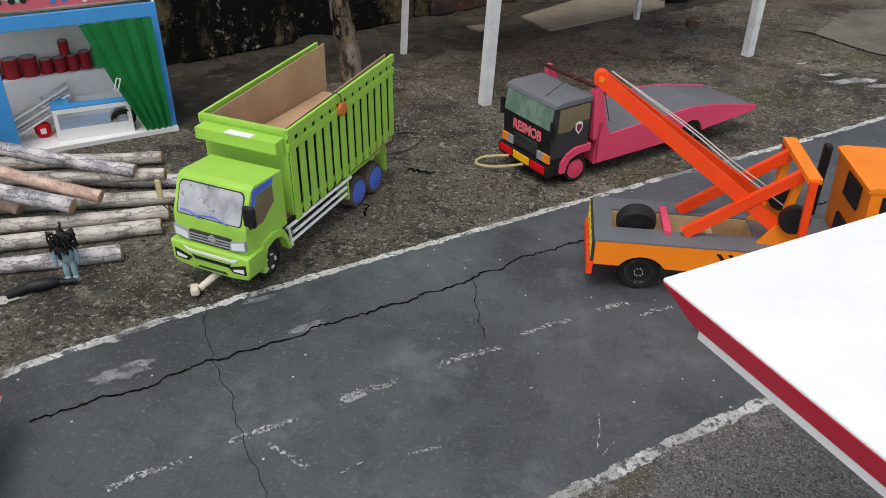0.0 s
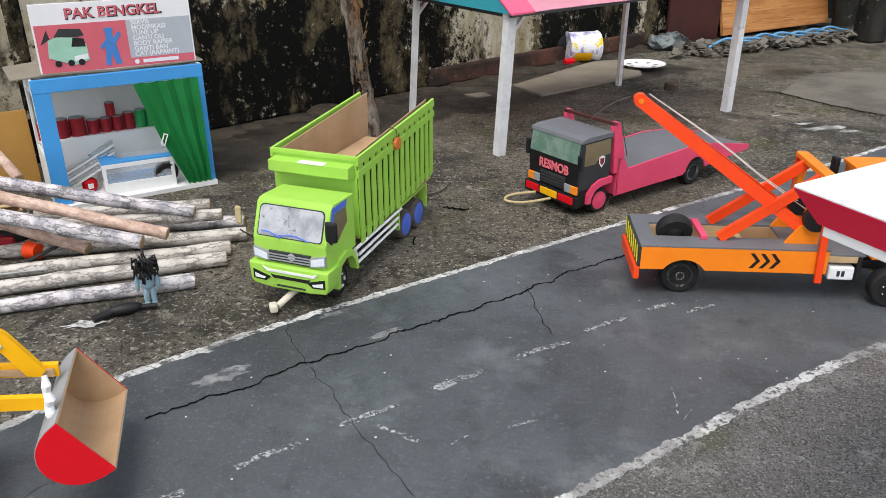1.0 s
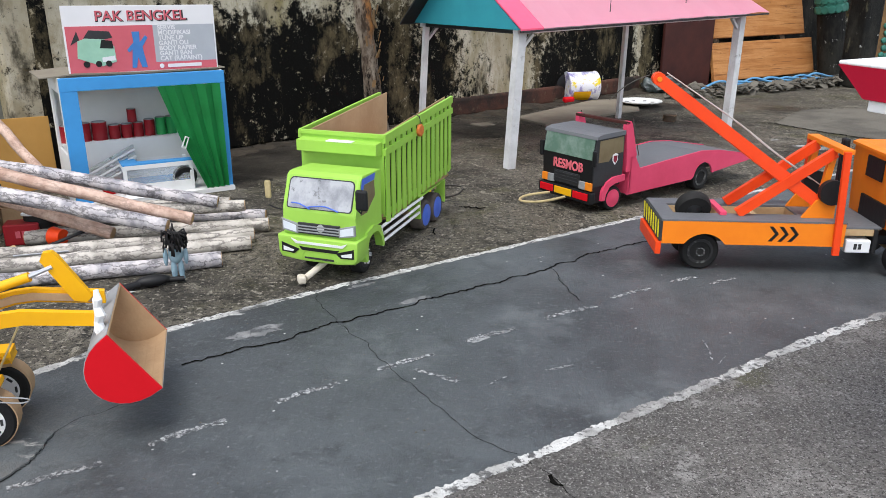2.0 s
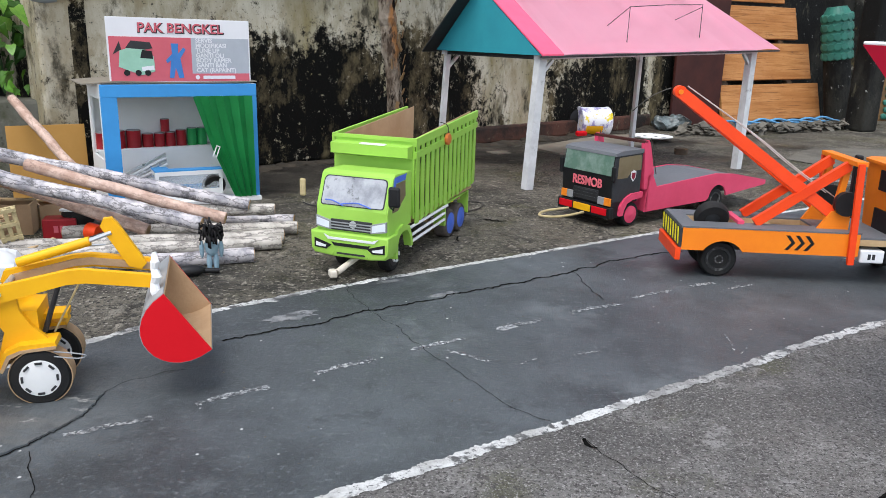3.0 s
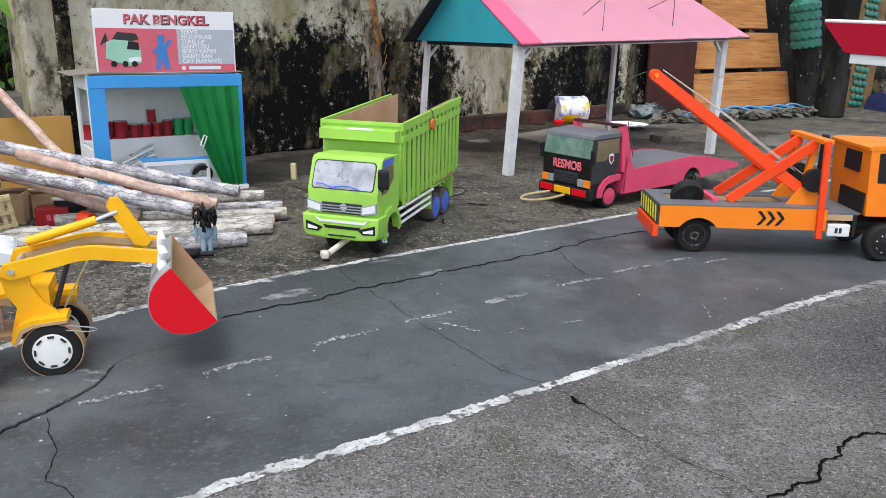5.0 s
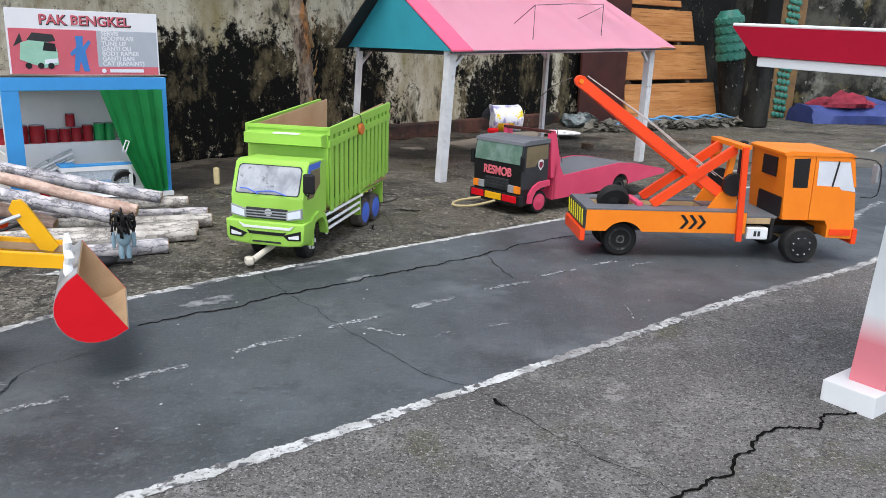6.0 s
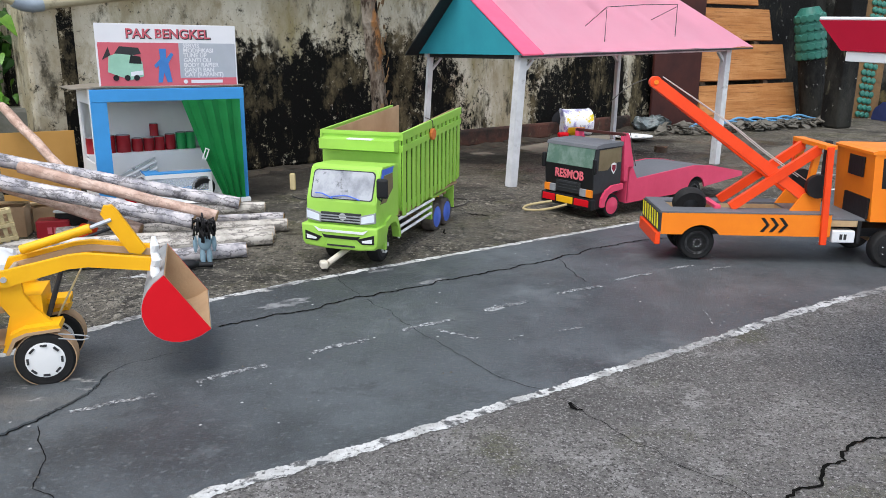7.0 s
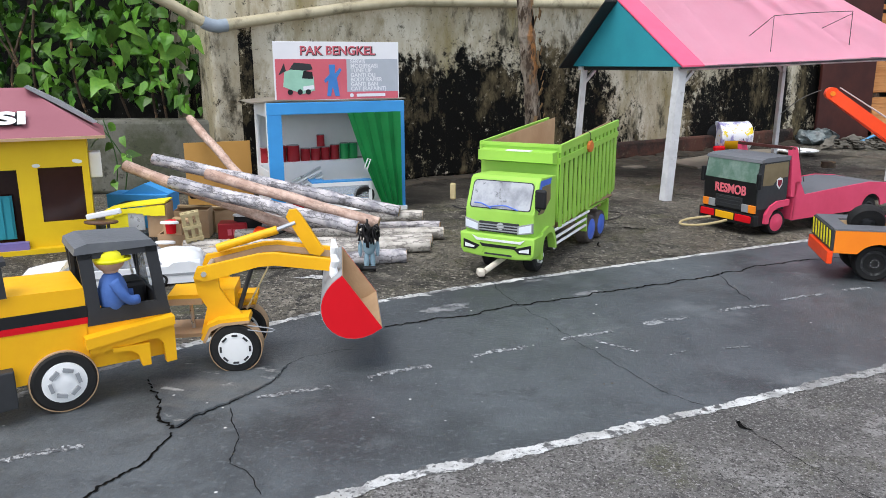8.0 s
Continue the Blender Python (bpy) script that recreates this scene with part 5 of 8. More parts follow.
        part("fender", prism(B(), [(-0.052, 0.035), (-0.05, 0.06), (-0.036, 0.082), (-0.01, 0.094), (0.035, 0.096), (0.035, 0.08), (-0.004, 0.076), (-0.024, 0.068), (-0.036, 0.05), (-0.038, 0.035)], min(y + 0.006 * s, y - 0.01 * s), max(y + 0.006 * s, y - 0.01 * s)), M_PINK, t, "pink wheel arch")
        ya, yb = min(y, y - 0.005 * s) , max(y, y - 0.005 * s)
        prof = [(0.055, 0.035), (0.06, 0.14), (0.078, 0.14), (0.1, 0.103), (0.2, 0.11), (0.37, 0.12), (0.46, 0.112), (0.632, 0.08), (0.63, 0.066), (0.445, 0.05)]
        prof += [(0.385 + 0.044 * math.cos(a), 0.04 + 0.044 * math.sin(a)) for a in [radians(10 + 16 * k) for k in range(11)]]
        prof += [(0.33, 0.04)]
        part("bed_side", prism(B(), prof, ya, yb), M_PINK, t, "pink bed side with sloping tail")
        part("headboard_post", prism(B(), [(0.034, 0.232), (0.042, 0.237), (0.05, 0.236), (0.056, 0.228), (0.082, 0.142), (0.06, 0.1), (0.045, 0.1)], min(y, y - 0.014 * s), max(y, y - 0.014 * s)), M_PINK, t)
        part("edge_wire", tube(B(), [(0.056, y, 0.242), (0.066, y, 0.21), (0.09, y, 0.14)], 0.0012, 6), M_WIRE, t)
    part("headboard_top", box(B(), 0.034, 0.046, c0, c1, 0.228, 0.236, 0.001), M_MAROON, t, "dark maroon top rail")
    part("headboard_back", box(B(), 0.058, 0.064, c0, c1, 0.036, 0.14), M_PINK, t)
    bm = B()
    for (xa, za), (xb, zb) in (((0.07, 0.1), (0.2, 0.108)), ((0.2, 0.108), (0.37, 0.1185)), ((0.37, 0.1185), (0.46, 0.1105)), ((0.46, 0.1105), (0.63, 0.078))):
        prism(bm, [(xa, za - 0.006), (xb, zb - 0.006), (xb, zb), (xa, za)], c0 + 0.004, c1 - 0.004)
    part("bed_deck", bm, M_DECK, t, "grey sheet bed that slopes down to the tail")
    part("chassis", box(B(), -0.03, 0.55, 0.06, 0.13, 0.045, 0.065), M_DARK, t)
    for y in (0.0, 0.148):
        wheel(t, 0.0, y, 0.034, 0.034, M_PINK, "pink wheel disc", 0.72)
        wheel(t, 0.383, y + 0.004, 0.037, 0.032, M_RIM, "dark deep rim", 0.66, None, True)
    part("chassis_axle", tube(B(), [(0.0, 0.02, 0.034), (0.0, 0.16, 0.034)], 0.005), M_WOOD, t)
    part("chassis_axle", tube(B(), [(0.383, 0.02, 0.037), (0.383, 0.16, 0.037)], 0.005), M_WOOD, t)
    rope = smooth_line([(-0.092, 0.085, 0.034), (-0.115, 0.12, 0.02), (-0.14, 0.15, 0.012), (-0.16, 0.185, 0.01), (-0.152, 0.2, 0.014), (-0.13, 0.19, 0.022), (-0.092, 0.145, 0.034)], 0.01)
    part("tow_strap", tube(B(), rope, 0.0036, 8), M_ROPE, t, "loop of beige strap at the bumper")
    return t


flatbed()


# ---- yellow wheel loader ----
def loader():
    t = thing("wheel_loader", pose(-0.951, 0.69, 0.002, 0, 0, 41.3), "handmade yellow cardboard model wheel loader", "toy loader", "model trucks")
    y0, y1 = 0.004, 0.112
    body = part("body", prism(B(), [(-0.15, 0.05), (-0.15, 0.162), (-0.14, 0.172), (0.042, 0.166), (0.042, 0.06), (0.035, 0.048), (-0.06, 0.046)], y0, y1), M_YELLOW, t, "yellow engine body")
    part("stripe", box(B(), -0.15, 0.042, y0 - 0.001, y0 + 0.001, 0.126, 0.142, 0, Matrix.Rotation(radians(0.5), 4, "Y")), M_BLACK, body)
    part("stripe", box(B(), -0.15, 0.042, y0 - 0.0011, y0 + 0.001, 0.117, 0.1258, 0, Matrix.Rotation(radians(0.5), 4, "Y")), M_RED, body)
    part("counterweight", box(B(), -0.17, -0.052, y0 - 0.016, y0 + 0.01, 0.022, 0.074, 0.002), M_DARK, t, "dark grey rear box")
    part("handrail", prism(B(), [(-0.062, 0.168), (-0.056, 0.212), (-0.05, 0.212), (-0.048, 0.168)], y0 - 0.004, y0 + 0.002), M_DARK, t, "dark grab post")
    part("handrail", prism(B(), [(-0.07, 0.21), (-0.07, 0.216), (-0.044, 0.216), (-0.044, 0.21)], y0 - 0.004, y0 + 0.03), M_DARK, t)
    skirt = part("skirt", prism(B(), [(0.04, 0.096), (0.146, 0.104), (0.152, 0.11), (0.152, 0.044), (0.138, 0.043), (0.136, 0.072), (0.128, 0.082), (0.04, 0.075)], y0 - 0.012, y0), M_YELLOW, t, "yellow stepped skirt")
    part("skirt_top", prism(B(), [(0.035, 0.085), (0.035, 0.1), (0.152, 0.112), (0.152, 0.1)], y0 - 0.02, y0 + 0.01), M_YELLOW, skirt)
    part("step_support", prism(B(), [(0.068, 0.08), (0.116, 0.078), (0.116, 0.046), (0.104, 0.046), (0.1, 0.064), (0.09, 0.072), (0.068, 0.074)], y0 - 0.016, y0 - 0.004), M_YELLOW, skirt)
    part("cab_floor", box(B(), 0.04, 0.15, y0, y1, 0.085, 0.112), M_YELLOW, t)
    part("belly", box(B(), 0.04, 0.14, y0 + 0.004, y1, 0.05, 0.086), M_YELLOW, t)
    # cab frame
    for ya, yb in ((y0 - 0.002, y0 + 0.003), (y1 - 0.003, y1 + 0.002)):
        bm = B()
        prism(bm, [(0.042, 0.112), (0.152, 0.112), (0.148, 0.134), (0.044, 0.134)], ya, yb)
        prism(bm, [(0.044, 0.134), (0.06, 0.134), (0.056, 0.214), (0.038, 0.214)], ya, yb)
        prism(bm, [(0.134, 0.134), (0.148, 0.134), (0.14, 0.214), (0.124, 0.214)], ya, yb)
        prism(bm, [(0.038, 0.214), (0.14, 0.214), (0.14, 0.204), (0.038, 0.204)], ya, yb)
        part("cab_side", bm, M_DARK, t, "dark grey open cab frame")
    for x in (0.042, 0.132):
        bm = B()
        box(bm, x, x + 0.005, y0, y1, 0.112, 0.145)
        box(bm, x, x + 0.005, y0, y0 + 0.01, 0.145, 0.214)
        box(bm, x, x + 0.005, y1 - 0.01, y1, 0.145, 0.214)
        part("cab_end", bm, M_DARK, t)
    part("cab_glass", box(B(), 0.134, 0.1355, y0 + 0.01, y1 - 0.01, 0.145, 0.21), M_CLEAR, t, "clear plastic cab window")
    part("cab_roof", prism(B(), [(0.034, 0.212), (0.036, 0.221), (0.052, 0.226), (0.134, 0.222), (0.141, 0.213)], y0 - 0.004, y1 - 0.012), M_DECK, t, "dark grey cab roof sheet")
    part("seat", box(B(), 0.098, 0.13, y0 + 0.035, y0 + 0.085, 0.112, 0.155, 0.006), M_BLACK, t, "black cab seat")
    part("window_rim", tube(B(), [(0.072, y1 - 0.004, 0.205), (0.115, y1 - 0.004, 0.205), (0.128, y1 - 0.004, 0.14)], 0.002, 6), M_WHITE, t)
    # rear wheels
    for y in (-0.004, 0.078):
        w = wheel(t, 0.005, y, 0.0425, 0.036, M_WHITE, "white wheel print with grey spokes", 0.67, (6, 0.0066, 0.62, M_GREY))
        part("tread_card", lathe(B(), [(0.043, 0.003), (0.043, 0.034)], 36, Matrix.Translation((0.005, y, 0.0425))), M_CARD, w, "bare cardboard tread")
    # front frame, turned at the joint: F carries its own x ahead, y away, from the near front wheel
    F = pose(-0.951, 0.69, 0.002, 0, 0, 41.3).inverted() @ pose(-0.77, 0.847, 0.002, 0, 0, 15)

    def fpart(name, bm, material, label="", smooth=False, parent=t):
        bmesh.ops.transform(bm, matrix=F, verts=bm.verts)
        return part(name, bm, material, parent, label, smooth)
    for y, s in ((0.0, 1), (0.09, 1)):
        r, w = 0.039, 0.03
        m = Matrix.Translation((0.0, y, r))
        ty = fpart("wheel", lathe(B(), [(r * 0.5, w), (r * 0.9, w), (r * 0.98, w * 0.9), (r, w * 0.75), (r, w * 0.25), (r * 0.97, w * 0.08), (r * 0.9, 0.0), (r * 0.66, 0.0)], 36, m), M_RUBBER, "", True)
        fpart("rim", lathe(B(), [(r * 0.65, w * 0.3), (r * 0.65, -0.0006), (r * 0.5, -0.0014), (0.0005, -0.002)], 30, m), M_WHITE, "white wheel disc with dark slots", True, ty)
        fpart("tread_card", lathe(B(), [(r + 0.0005, 0.003), (r + 0.0005, 0.029)], 36, m), M_CARD, "bare cardboard tread", False, ty)
        bm = B()
        for k in range(8):
            box(bm, -0.0042, 0.0042, -0.003, -0.0012, -0.0014, 0.0014, 0, m @ Matrix.Rotation(2 * math.pi * k / 8, 4, "Y") @ Matrix.Translation((0, 0, r * 0.55)))
        fpart("rim_marks", bm, M_DARK, "", False, ty)
    fpart("axle", tube(B(), [(0, 0.01, 0.039), (0, 0.11, 0.039)], 0.005), M_WOOD)
    fpart("hitch_plate", box(B(), -0.13, -0.02, 0.03, 0.1, 0.05, 0.056), M_CARD, "corrugated cardboard joint plate")
    fpart("hitch_plate", box(B(), -0.1, -0.05, 0.035, 0.1, 0.1, 0.11), M_CARD)
    fpart("hitch_cover", box(B(), -0.1, -0.05, 0.035, 0.1, 0.11, 0.116), M_YELLOW)
    fpart("hitch_pin", tube(B(), [(-0.07, 0.06, 0.055), (-0.072, 0.06, 0.1)], 0.003, 8), M_SILVER)
    for ya in (0.018, 0.098):
        fpart("tower", prism(B(), [(-0.052, 0.058), (-0.04, 0.1), (-0.052, 0.122), (-0.056, 0.145), (-0.05, 0.163), (-0.03, 0.164), (-0.022, 0.15), (-0.02, 0.13), (-0.008, 0.108), (0.014, 0.084), (-0.02, 0.076)], ya, ya + 0.008), M_YELLOW, "yellow loader tower plate")
        fpart("fender", prism(B(), [(-0.05, 0.056), (-0.04, 0.078), (-0.022, 0.086), (0.022, 0.088), (0.024, 0.082), (-0.02, 0.079), (-0.034, 0.072), (-0.044, 0.052)], ya - 0.018, ya + 0.02), M_YELLOW)
        fpart("fender_edge", prism(B(), [(-0.047, 0.052), (-0.036, 0.074), (-0.02, 0.08), (0.023, 0.083), (0.023, 0.079), (-0.019, 0.076), (-0.033, 0.069), (-0.043, 0.05)], ya - 0.0195, ya + 0.018), M_CARD, "corrugated cardboard edge")
        fpart("arm", prism(B(), [(-0.056, 0.148), (-0.05, 0.163), (0.04, 0.181), (0.062, 0.182), (0.15, 0.169), (0.15, 0.151), (0.064, 0.163), (0.04, 0.162), (-0.04, 0.142)], ya - 0.006, ya + 0.004), M_YELLOW, "bent yellow lifting arm")
    fpart("arm_lining", prism(B(), [(-0.04, 0.158), (0.04, 0.176), (0.062, 0.177), (0.145, 0.165), (0.145, 0.155), (0.064, 0.167), (0.04, 0.166), (-0.036, 0.146)], 0.088, 0.0915), M_CARD)
    fpart("tower_block", box(B(), -0.035, 0.0, 0.026, 0.098, 0.08, 0.125), M_YELLOW)
    fpart("side_wing", box(B(), 0.0, 0.03, 0.06, 0.09, 0.1, 0.108), M_YELLOW)
    fpart("arm_pin", lathe(B(), [(0.004, 0.0), (0.004, 0.104)], 12, Matrix.Translation((-0.04, 0.009, 0.154))), M_SILVER)
    fpart("lever", prism(B(), [(0.078, 0.222), (0.083, 0.233), (0.094, 0.234), (0.101, 0.226), (0.136, 0.166), (0.128, 0.158), (0.112, 0.162)], 0.085, 0.095), M_YELLOW, "yellow bell-crank plate")
    fpart("cylinder", tube(B(), [(-0.03, 0.085, 0.176), (0.064, 0.082, 0.203)], 0.0068, 12), M_YELLOW, "yellow hydraulic cylinder", True)
    fpart("cylinder_rod", tube(B(), [(0.06, 0.082, 0.202), (0.092, 0.086, 0.213)], 0.0032, 8), M_SILVER)
    fpart("lift_rod", tube(B(), [(0.004, 0.04, 0.09), (0.03, 0.04, 0.165)], 0.0035, 8), M_DARK)
    fpart("lift_rod", tube(B(), [(0.014, 0.05, 0.085), (0.06, 0.05, 0.17)], 0.0016, 6), M_ROPE)
    fpart("clip_wire", tube(B(), smooth_line([(0.02, 0.0, 0.075), (0.05, -0.006, 0.072), (0.06, -0.008, 0.069), (0.05, -0.008, 0.066), (0.02, -0.002, 0.069)], 0.008), 0.0009, 6), M_GREY)
    b0, b1 = -0.03, 0.16
    A0, A1 = Vector((0.163, 0.155)), Vector((0.22, 0.072))
    mid, half = (A0 + A1) / 2, (A1 - A0) / 2
    nrm = Vector((half.y, -half.x)).normalized()
    arc = []
    for k in range(15):
        a = math.pi * k / 14
        p = mid - half * math.cos(a) + nrm * half.length * 1.27 * math.sin(a) ** 0.85
        arc.append((p.x, p.y))
    bm, bm2 = B(), B()
    rin = [((p[0] - mid.x) * 0.95 + mid.x, (p[1] - mid.y) * 0.95 + mid.y) for p in arc]
    rout = [((p[0] - mid.x) * 1.02 + mid.x, (p[1] - mid.y) * 1.02 + mid.y) for p in arc]
    prism(bm, arc + rin[::-1], b0 + 0.003, b1 - 0.003)
    prism(bm2, rout + [(q[0], q[1]) for q in arc[::-1]], b0 + 0.0015, b1 - 0.0015)
    bucket = fpart("bucket", bm, M_CARD, "cardboard bucket, red ends, open to the front")
    fpart("bucket_skin", bm2, M_GREY, "grey outer skin", False, bucket)
    for ya, yb in ((b0, b0 + 0.003), (b1 - 0.003, b1)):
        fpart("bucket_end", prism(B(), arc, ya, yb), M_RED, "red half-round bucket end", False, bucket)
    fpart("bucket_lining", prism(B(), [(q[0], q[1]) for q in rin], b1 - 0.0042, b1 - 0.003), M_CARD, "", False, bucket)
    fpart("glue_lump", tube(B(), [(0.152, 0.016, 0.2), (0.154, 0.01, 0.188), (0.151, 0.012, 0.178), (0.154, 0.008, 0.168), (0.15, 0.01, 0.158), (0.152, 0.006, 0.148), (0.152, 0.004, 0.14)], [0.003, 0.006, 0.0045, 0.0065, 0.005, 0.007, 0.005], 8, 0.25, rnd), M_WHITE, "white glue lump")
    return t


loader()


# ---- workshop stall with its sign ----
STALL = pose(-1.117, 2.053, 0, 0, 0, 31.2) @ Matrix.Translation((0, -0.03, 0))


def stall():
    t = thing("workshop_stall", STALL, "small sky-blue and white board workshop stall by the wall", "stall")
    x0, x1, d, h = -0.035, 0.395, 0.2, 0.345
    front = part("front_frame", box(B(), x0, x0 + 0.042, -0.004, 0.006, 0.0, h - 0.034, 0.001), M_BLUE, t, "sky-blue front frame")
    part("front_post", box(B(), x1 - 0.03, x1, -0.004, 0.006, -0.0, h - 0.034, 0.001), M_BLUE, front)
    part("front_beam", box(B(), x0, x1, -0.005, 0.007, h - 0.034, h, 0.001), M_BLUE, front)
    part("back_wall", box(B(), x0, x1, d, d + 0.006, 0, h), M_WHITE, t)
    part("side_wall", box(B(), x1 - 0.006, x1, 0.006, d, 0, h), M_WHITE, t)
    side = part("side_wall", box(B(), x0, x0 + 0.006, 0.006, d, 0, 0.14), M_WHITE, t, "white side wall with an opening")
    part("side_post", box(B(), x0, x0 + 0.006, d - 0.03, d, 0.14, h), M_WHITE, side)
    part("side_post", box(B(), x0, x0 + 0.006, 0.006, 0.02, 0.14, h), M_WHITE, side)
    part("side_beam", box(B(), x0, x0 + 0.006, 0.02, d - 0.03, h - 0.04, h), M_WHITE, side)
    part("floor", box(B(), x0, x1, -0.02, d, 0.0, 0.012), M_WHITE, t)
    part("shelf", box(B(), x0 + 0.006, x1 - 0.006, 0.14, d, 0.145, 0.152), M_WHITE, t, "white back shelf")
    part("shelf_front", box(B(), x0 + 0.006, x1 - 0.006, 0.136, 0.14, 0.012, 0.15), M_WHITE, t)
    bm = B()
    prism(bm, [(x0 - 0.04, 0.344), (x0 + 0.05, 0.35), (x0 + 0.2, 0.346), (x1 + 0.012, 0.349), (x1 + 0.012, 0.352), (x0 + 0.2, 0.35), (x0 + 0.05, 0.354), (x0 - 0.04, 0.347)], 0.02, d + 0.03)
    part("roof", bm, M_PLY, t, "warped weathered plywood roof")
    # pleated curtain
    n = 9
    bm = B()
    topx = [0.204 + 0.172 * k / (n - 1) for k in range(n)]
    botx = [0.314 + 0.064 * k / (n - 1) for k in range(n)]
    rows = []
    for z, xs in ((0.312, topx), (0.16, [(a * 0.55 + b * 0.45) for a, b in zip(topx, botx)]), (0.014, botx)):
        rows.append([bm.verts.new((x, -0.021 + (0.013 if k % 2 else 0.0), z)) for k, x in enumerate(xs)])
    for a, b in zip(rows, rows[1:]):
        for k in range(n - 1):
            bm.faces.new((b[k], b[k + 1], a[k + 1], a[k]))
    bmesh.ops.solidify(bm, geom=bm.faces[:], thickness=0.0012)
    cur = part("curtain", bm, M_CURTAIN, t, "pleated green paper curtain drawn aside")
    m = Matrix.Translation((0.262, -0.026, 0.155)) @ Matrix.Rotation(radians(22), 4, "Y")
    bm = B()
    box(bm, -0.006, 0.006, -0.002, 0.001, -0.017, -0.0145, 0, m)
    box(bm, -0.006, 0.006, -0.002, 0.001, 0.0145, 0.017, 0, m)
    box(bm, -0.006, -0.0035, -0.002, 0.001, -0.0145, 0.0145, 0, m)
    box(bm, 0.0035, 0.006, -0.002, 0.001, -0.0145, 0.0145, 0, m)
    part("pull", bm, M_WHITE, cur, "white curtain pull")
    return t


stall()


def sign():
    t = thing("shop_sign", pose(-1.117, 2.05, 0.0, 0, 0, 31.2), "printed workshop sign board standing on the stall roof", "sign")
    w, z0, z1 = 0.392, 0.349, 0.522
    bd = part("board", box(B(), 0, w, 0, 0.006, z0, z1, 0.001), M_SIGN_WHITE, t, "white sign board")
    part("picture_panel", box(B(), 0.004, 0.222, -0.001, 0.001, z0 + 0.003, z0 + 0.122), M_SIGN_RED, bd, "faded red picture panel")
    part("list_panel", box(B(), 0.222, w - 0.004, -0.0008, 0.001, z0 + 0.024, z0 + 0.122), M_SIGN_GREY, bd, "grey list panel")
    part("footer", box(B(), 0.222, w - 0.004, -0.001, 0.001, z0 + 0.003, z0 + 0.024), M_SIGN_RED, bd)
    lettering("lettering", "PAK BENGKEL", 0.036, pose(w * 0.5, -0.0012, z0 + 0.146, 90, 0, 0), M_SIGN_RED, bd, "red block capitals", 0.0005, 0.0004, width=0.233)
    shade = lettering("letter_shadow", "PAK BENGKEL", 0.036, pose(w * 0.5 + 0.0018, -0.0006, z0 + 0.1445, 90, 0, 0), M_DARK, bd, "dark outline behind the capitals", 0.0003, 0.0016, width=0.238)
    for k, word in enumerate(("SERVIS", "MODIFIKASI", "TUNE UP", "GANTI OLI", "BODY RAPIER", "GANTI BAN", "CAT (RAPAINT)")):
        lettering("list_line", word, 0.0165, pose(0.234, -0.0014, z0 + 0.1145 - k * 0.0136, 90, 0, 0), M_SIGN_WHITE, bd, "", 0.0003, 0.0004, "LEFT")
    part("number_bar", box(B(), 0.252, 0.345, -0.0022, -0.0008, z0 + 0.009, z0 + 0.018), M_SIGN_WHITE, bd)
    part("dot", lathe(B(), [(0.006, 0.0), (0.006, -0.0012)], 16, Matrix.Translation((0.236, -0.001, z0 + 0.0135))), M_SIGN_WHITE, bd)
    # printed truck and a plain blue figure shape
    tr = part("truck_print", prism(B(), [(0.025, z0 + 0.042), (0.03, z0 + 0.085), (0.05, z0 + 0.092), (0.095, z0 + 0.088), (0.118, z0 + 0.07), (0.12, z0 + 0.03), (0.085, z0 + 0.02), (0.05, z0 + 0.032)], -0.0022, -0.0008), M_SIGN_GREEN, bd, "mint printed truck shape")
    part("print_glass", prism(B(), [(0.082, z0 + 0.066), (0.088, z0 + 0.088), (0.114, z0 + 0.084), (0.116, z0 + 0.064)], -0.0028, -0.002), M_BLACK, tr)
    part("print_grille", prism(B(), [(0.085, z0 + 0.03), (0.085, z0 + 0.042), (0.117, z0 + 0.046), (0.118, z0 + 0.034)], -0.0028, -0.002), M_SIGN_WHITE, tr)
    part("print_load", prism(B(), [(0.045, z0 + 0.092), (0.06, z0 + 0.112), (0.11, z0 + 0.108), (0.116, z0 + 0.092), (0.095, z0 + 0.088)], -0.0022, -0.0009), M_DARK, tr)
    part("print_load", prism(B(), [(0.012, z0 + 0.075), (0.03, z0 + 0.11), (0.035, z0 + 0.088)], -0.002, -0.0009), M_DARK, tr)
    for x in (0.045, 0.075, 0.1):
        part("print_wheel", lathe(B(), [(0.008, 0.0), (0.008, -0.001)], 14, Matrix.Translation((x, -0.0021, z0 + 0.026))), M_BLACK, tr)
    part("figure_print", prism(B(), [(0.158, z0 + 0.012), (0.17, z0 + 0.012), (0.176, z0 + 0.04), (0.184, z0 + 0.012), (0.198, z0 + 0.012), (0.19, z0 + 0.066), (0.206, z0 + 0.09), (0.2, z0 + 0.096), (0.184, z0 + 0.078), (0.186, z0 + 0.106), (0.166, z0 + 0.106), (0.168, z0 + 0.078), (0.15, z0 + 0.06), (0.154, z0 + 0.052), (0.164, z0 + 0.06)], -0.0022, -0.0008), M_SIGN_BLUE, bd, "plain blue printed shape")
    part("prop", box(B(), 0.05, 0.062, 0.006, 0.05, z0, z0 + 0.012), M_WOOD, t)
    part("prop", box(B(), 0.33, 0.342, 0.006, 0.05, z0, z0 + 0.012), M_WOOD, t)
    return t


sign()


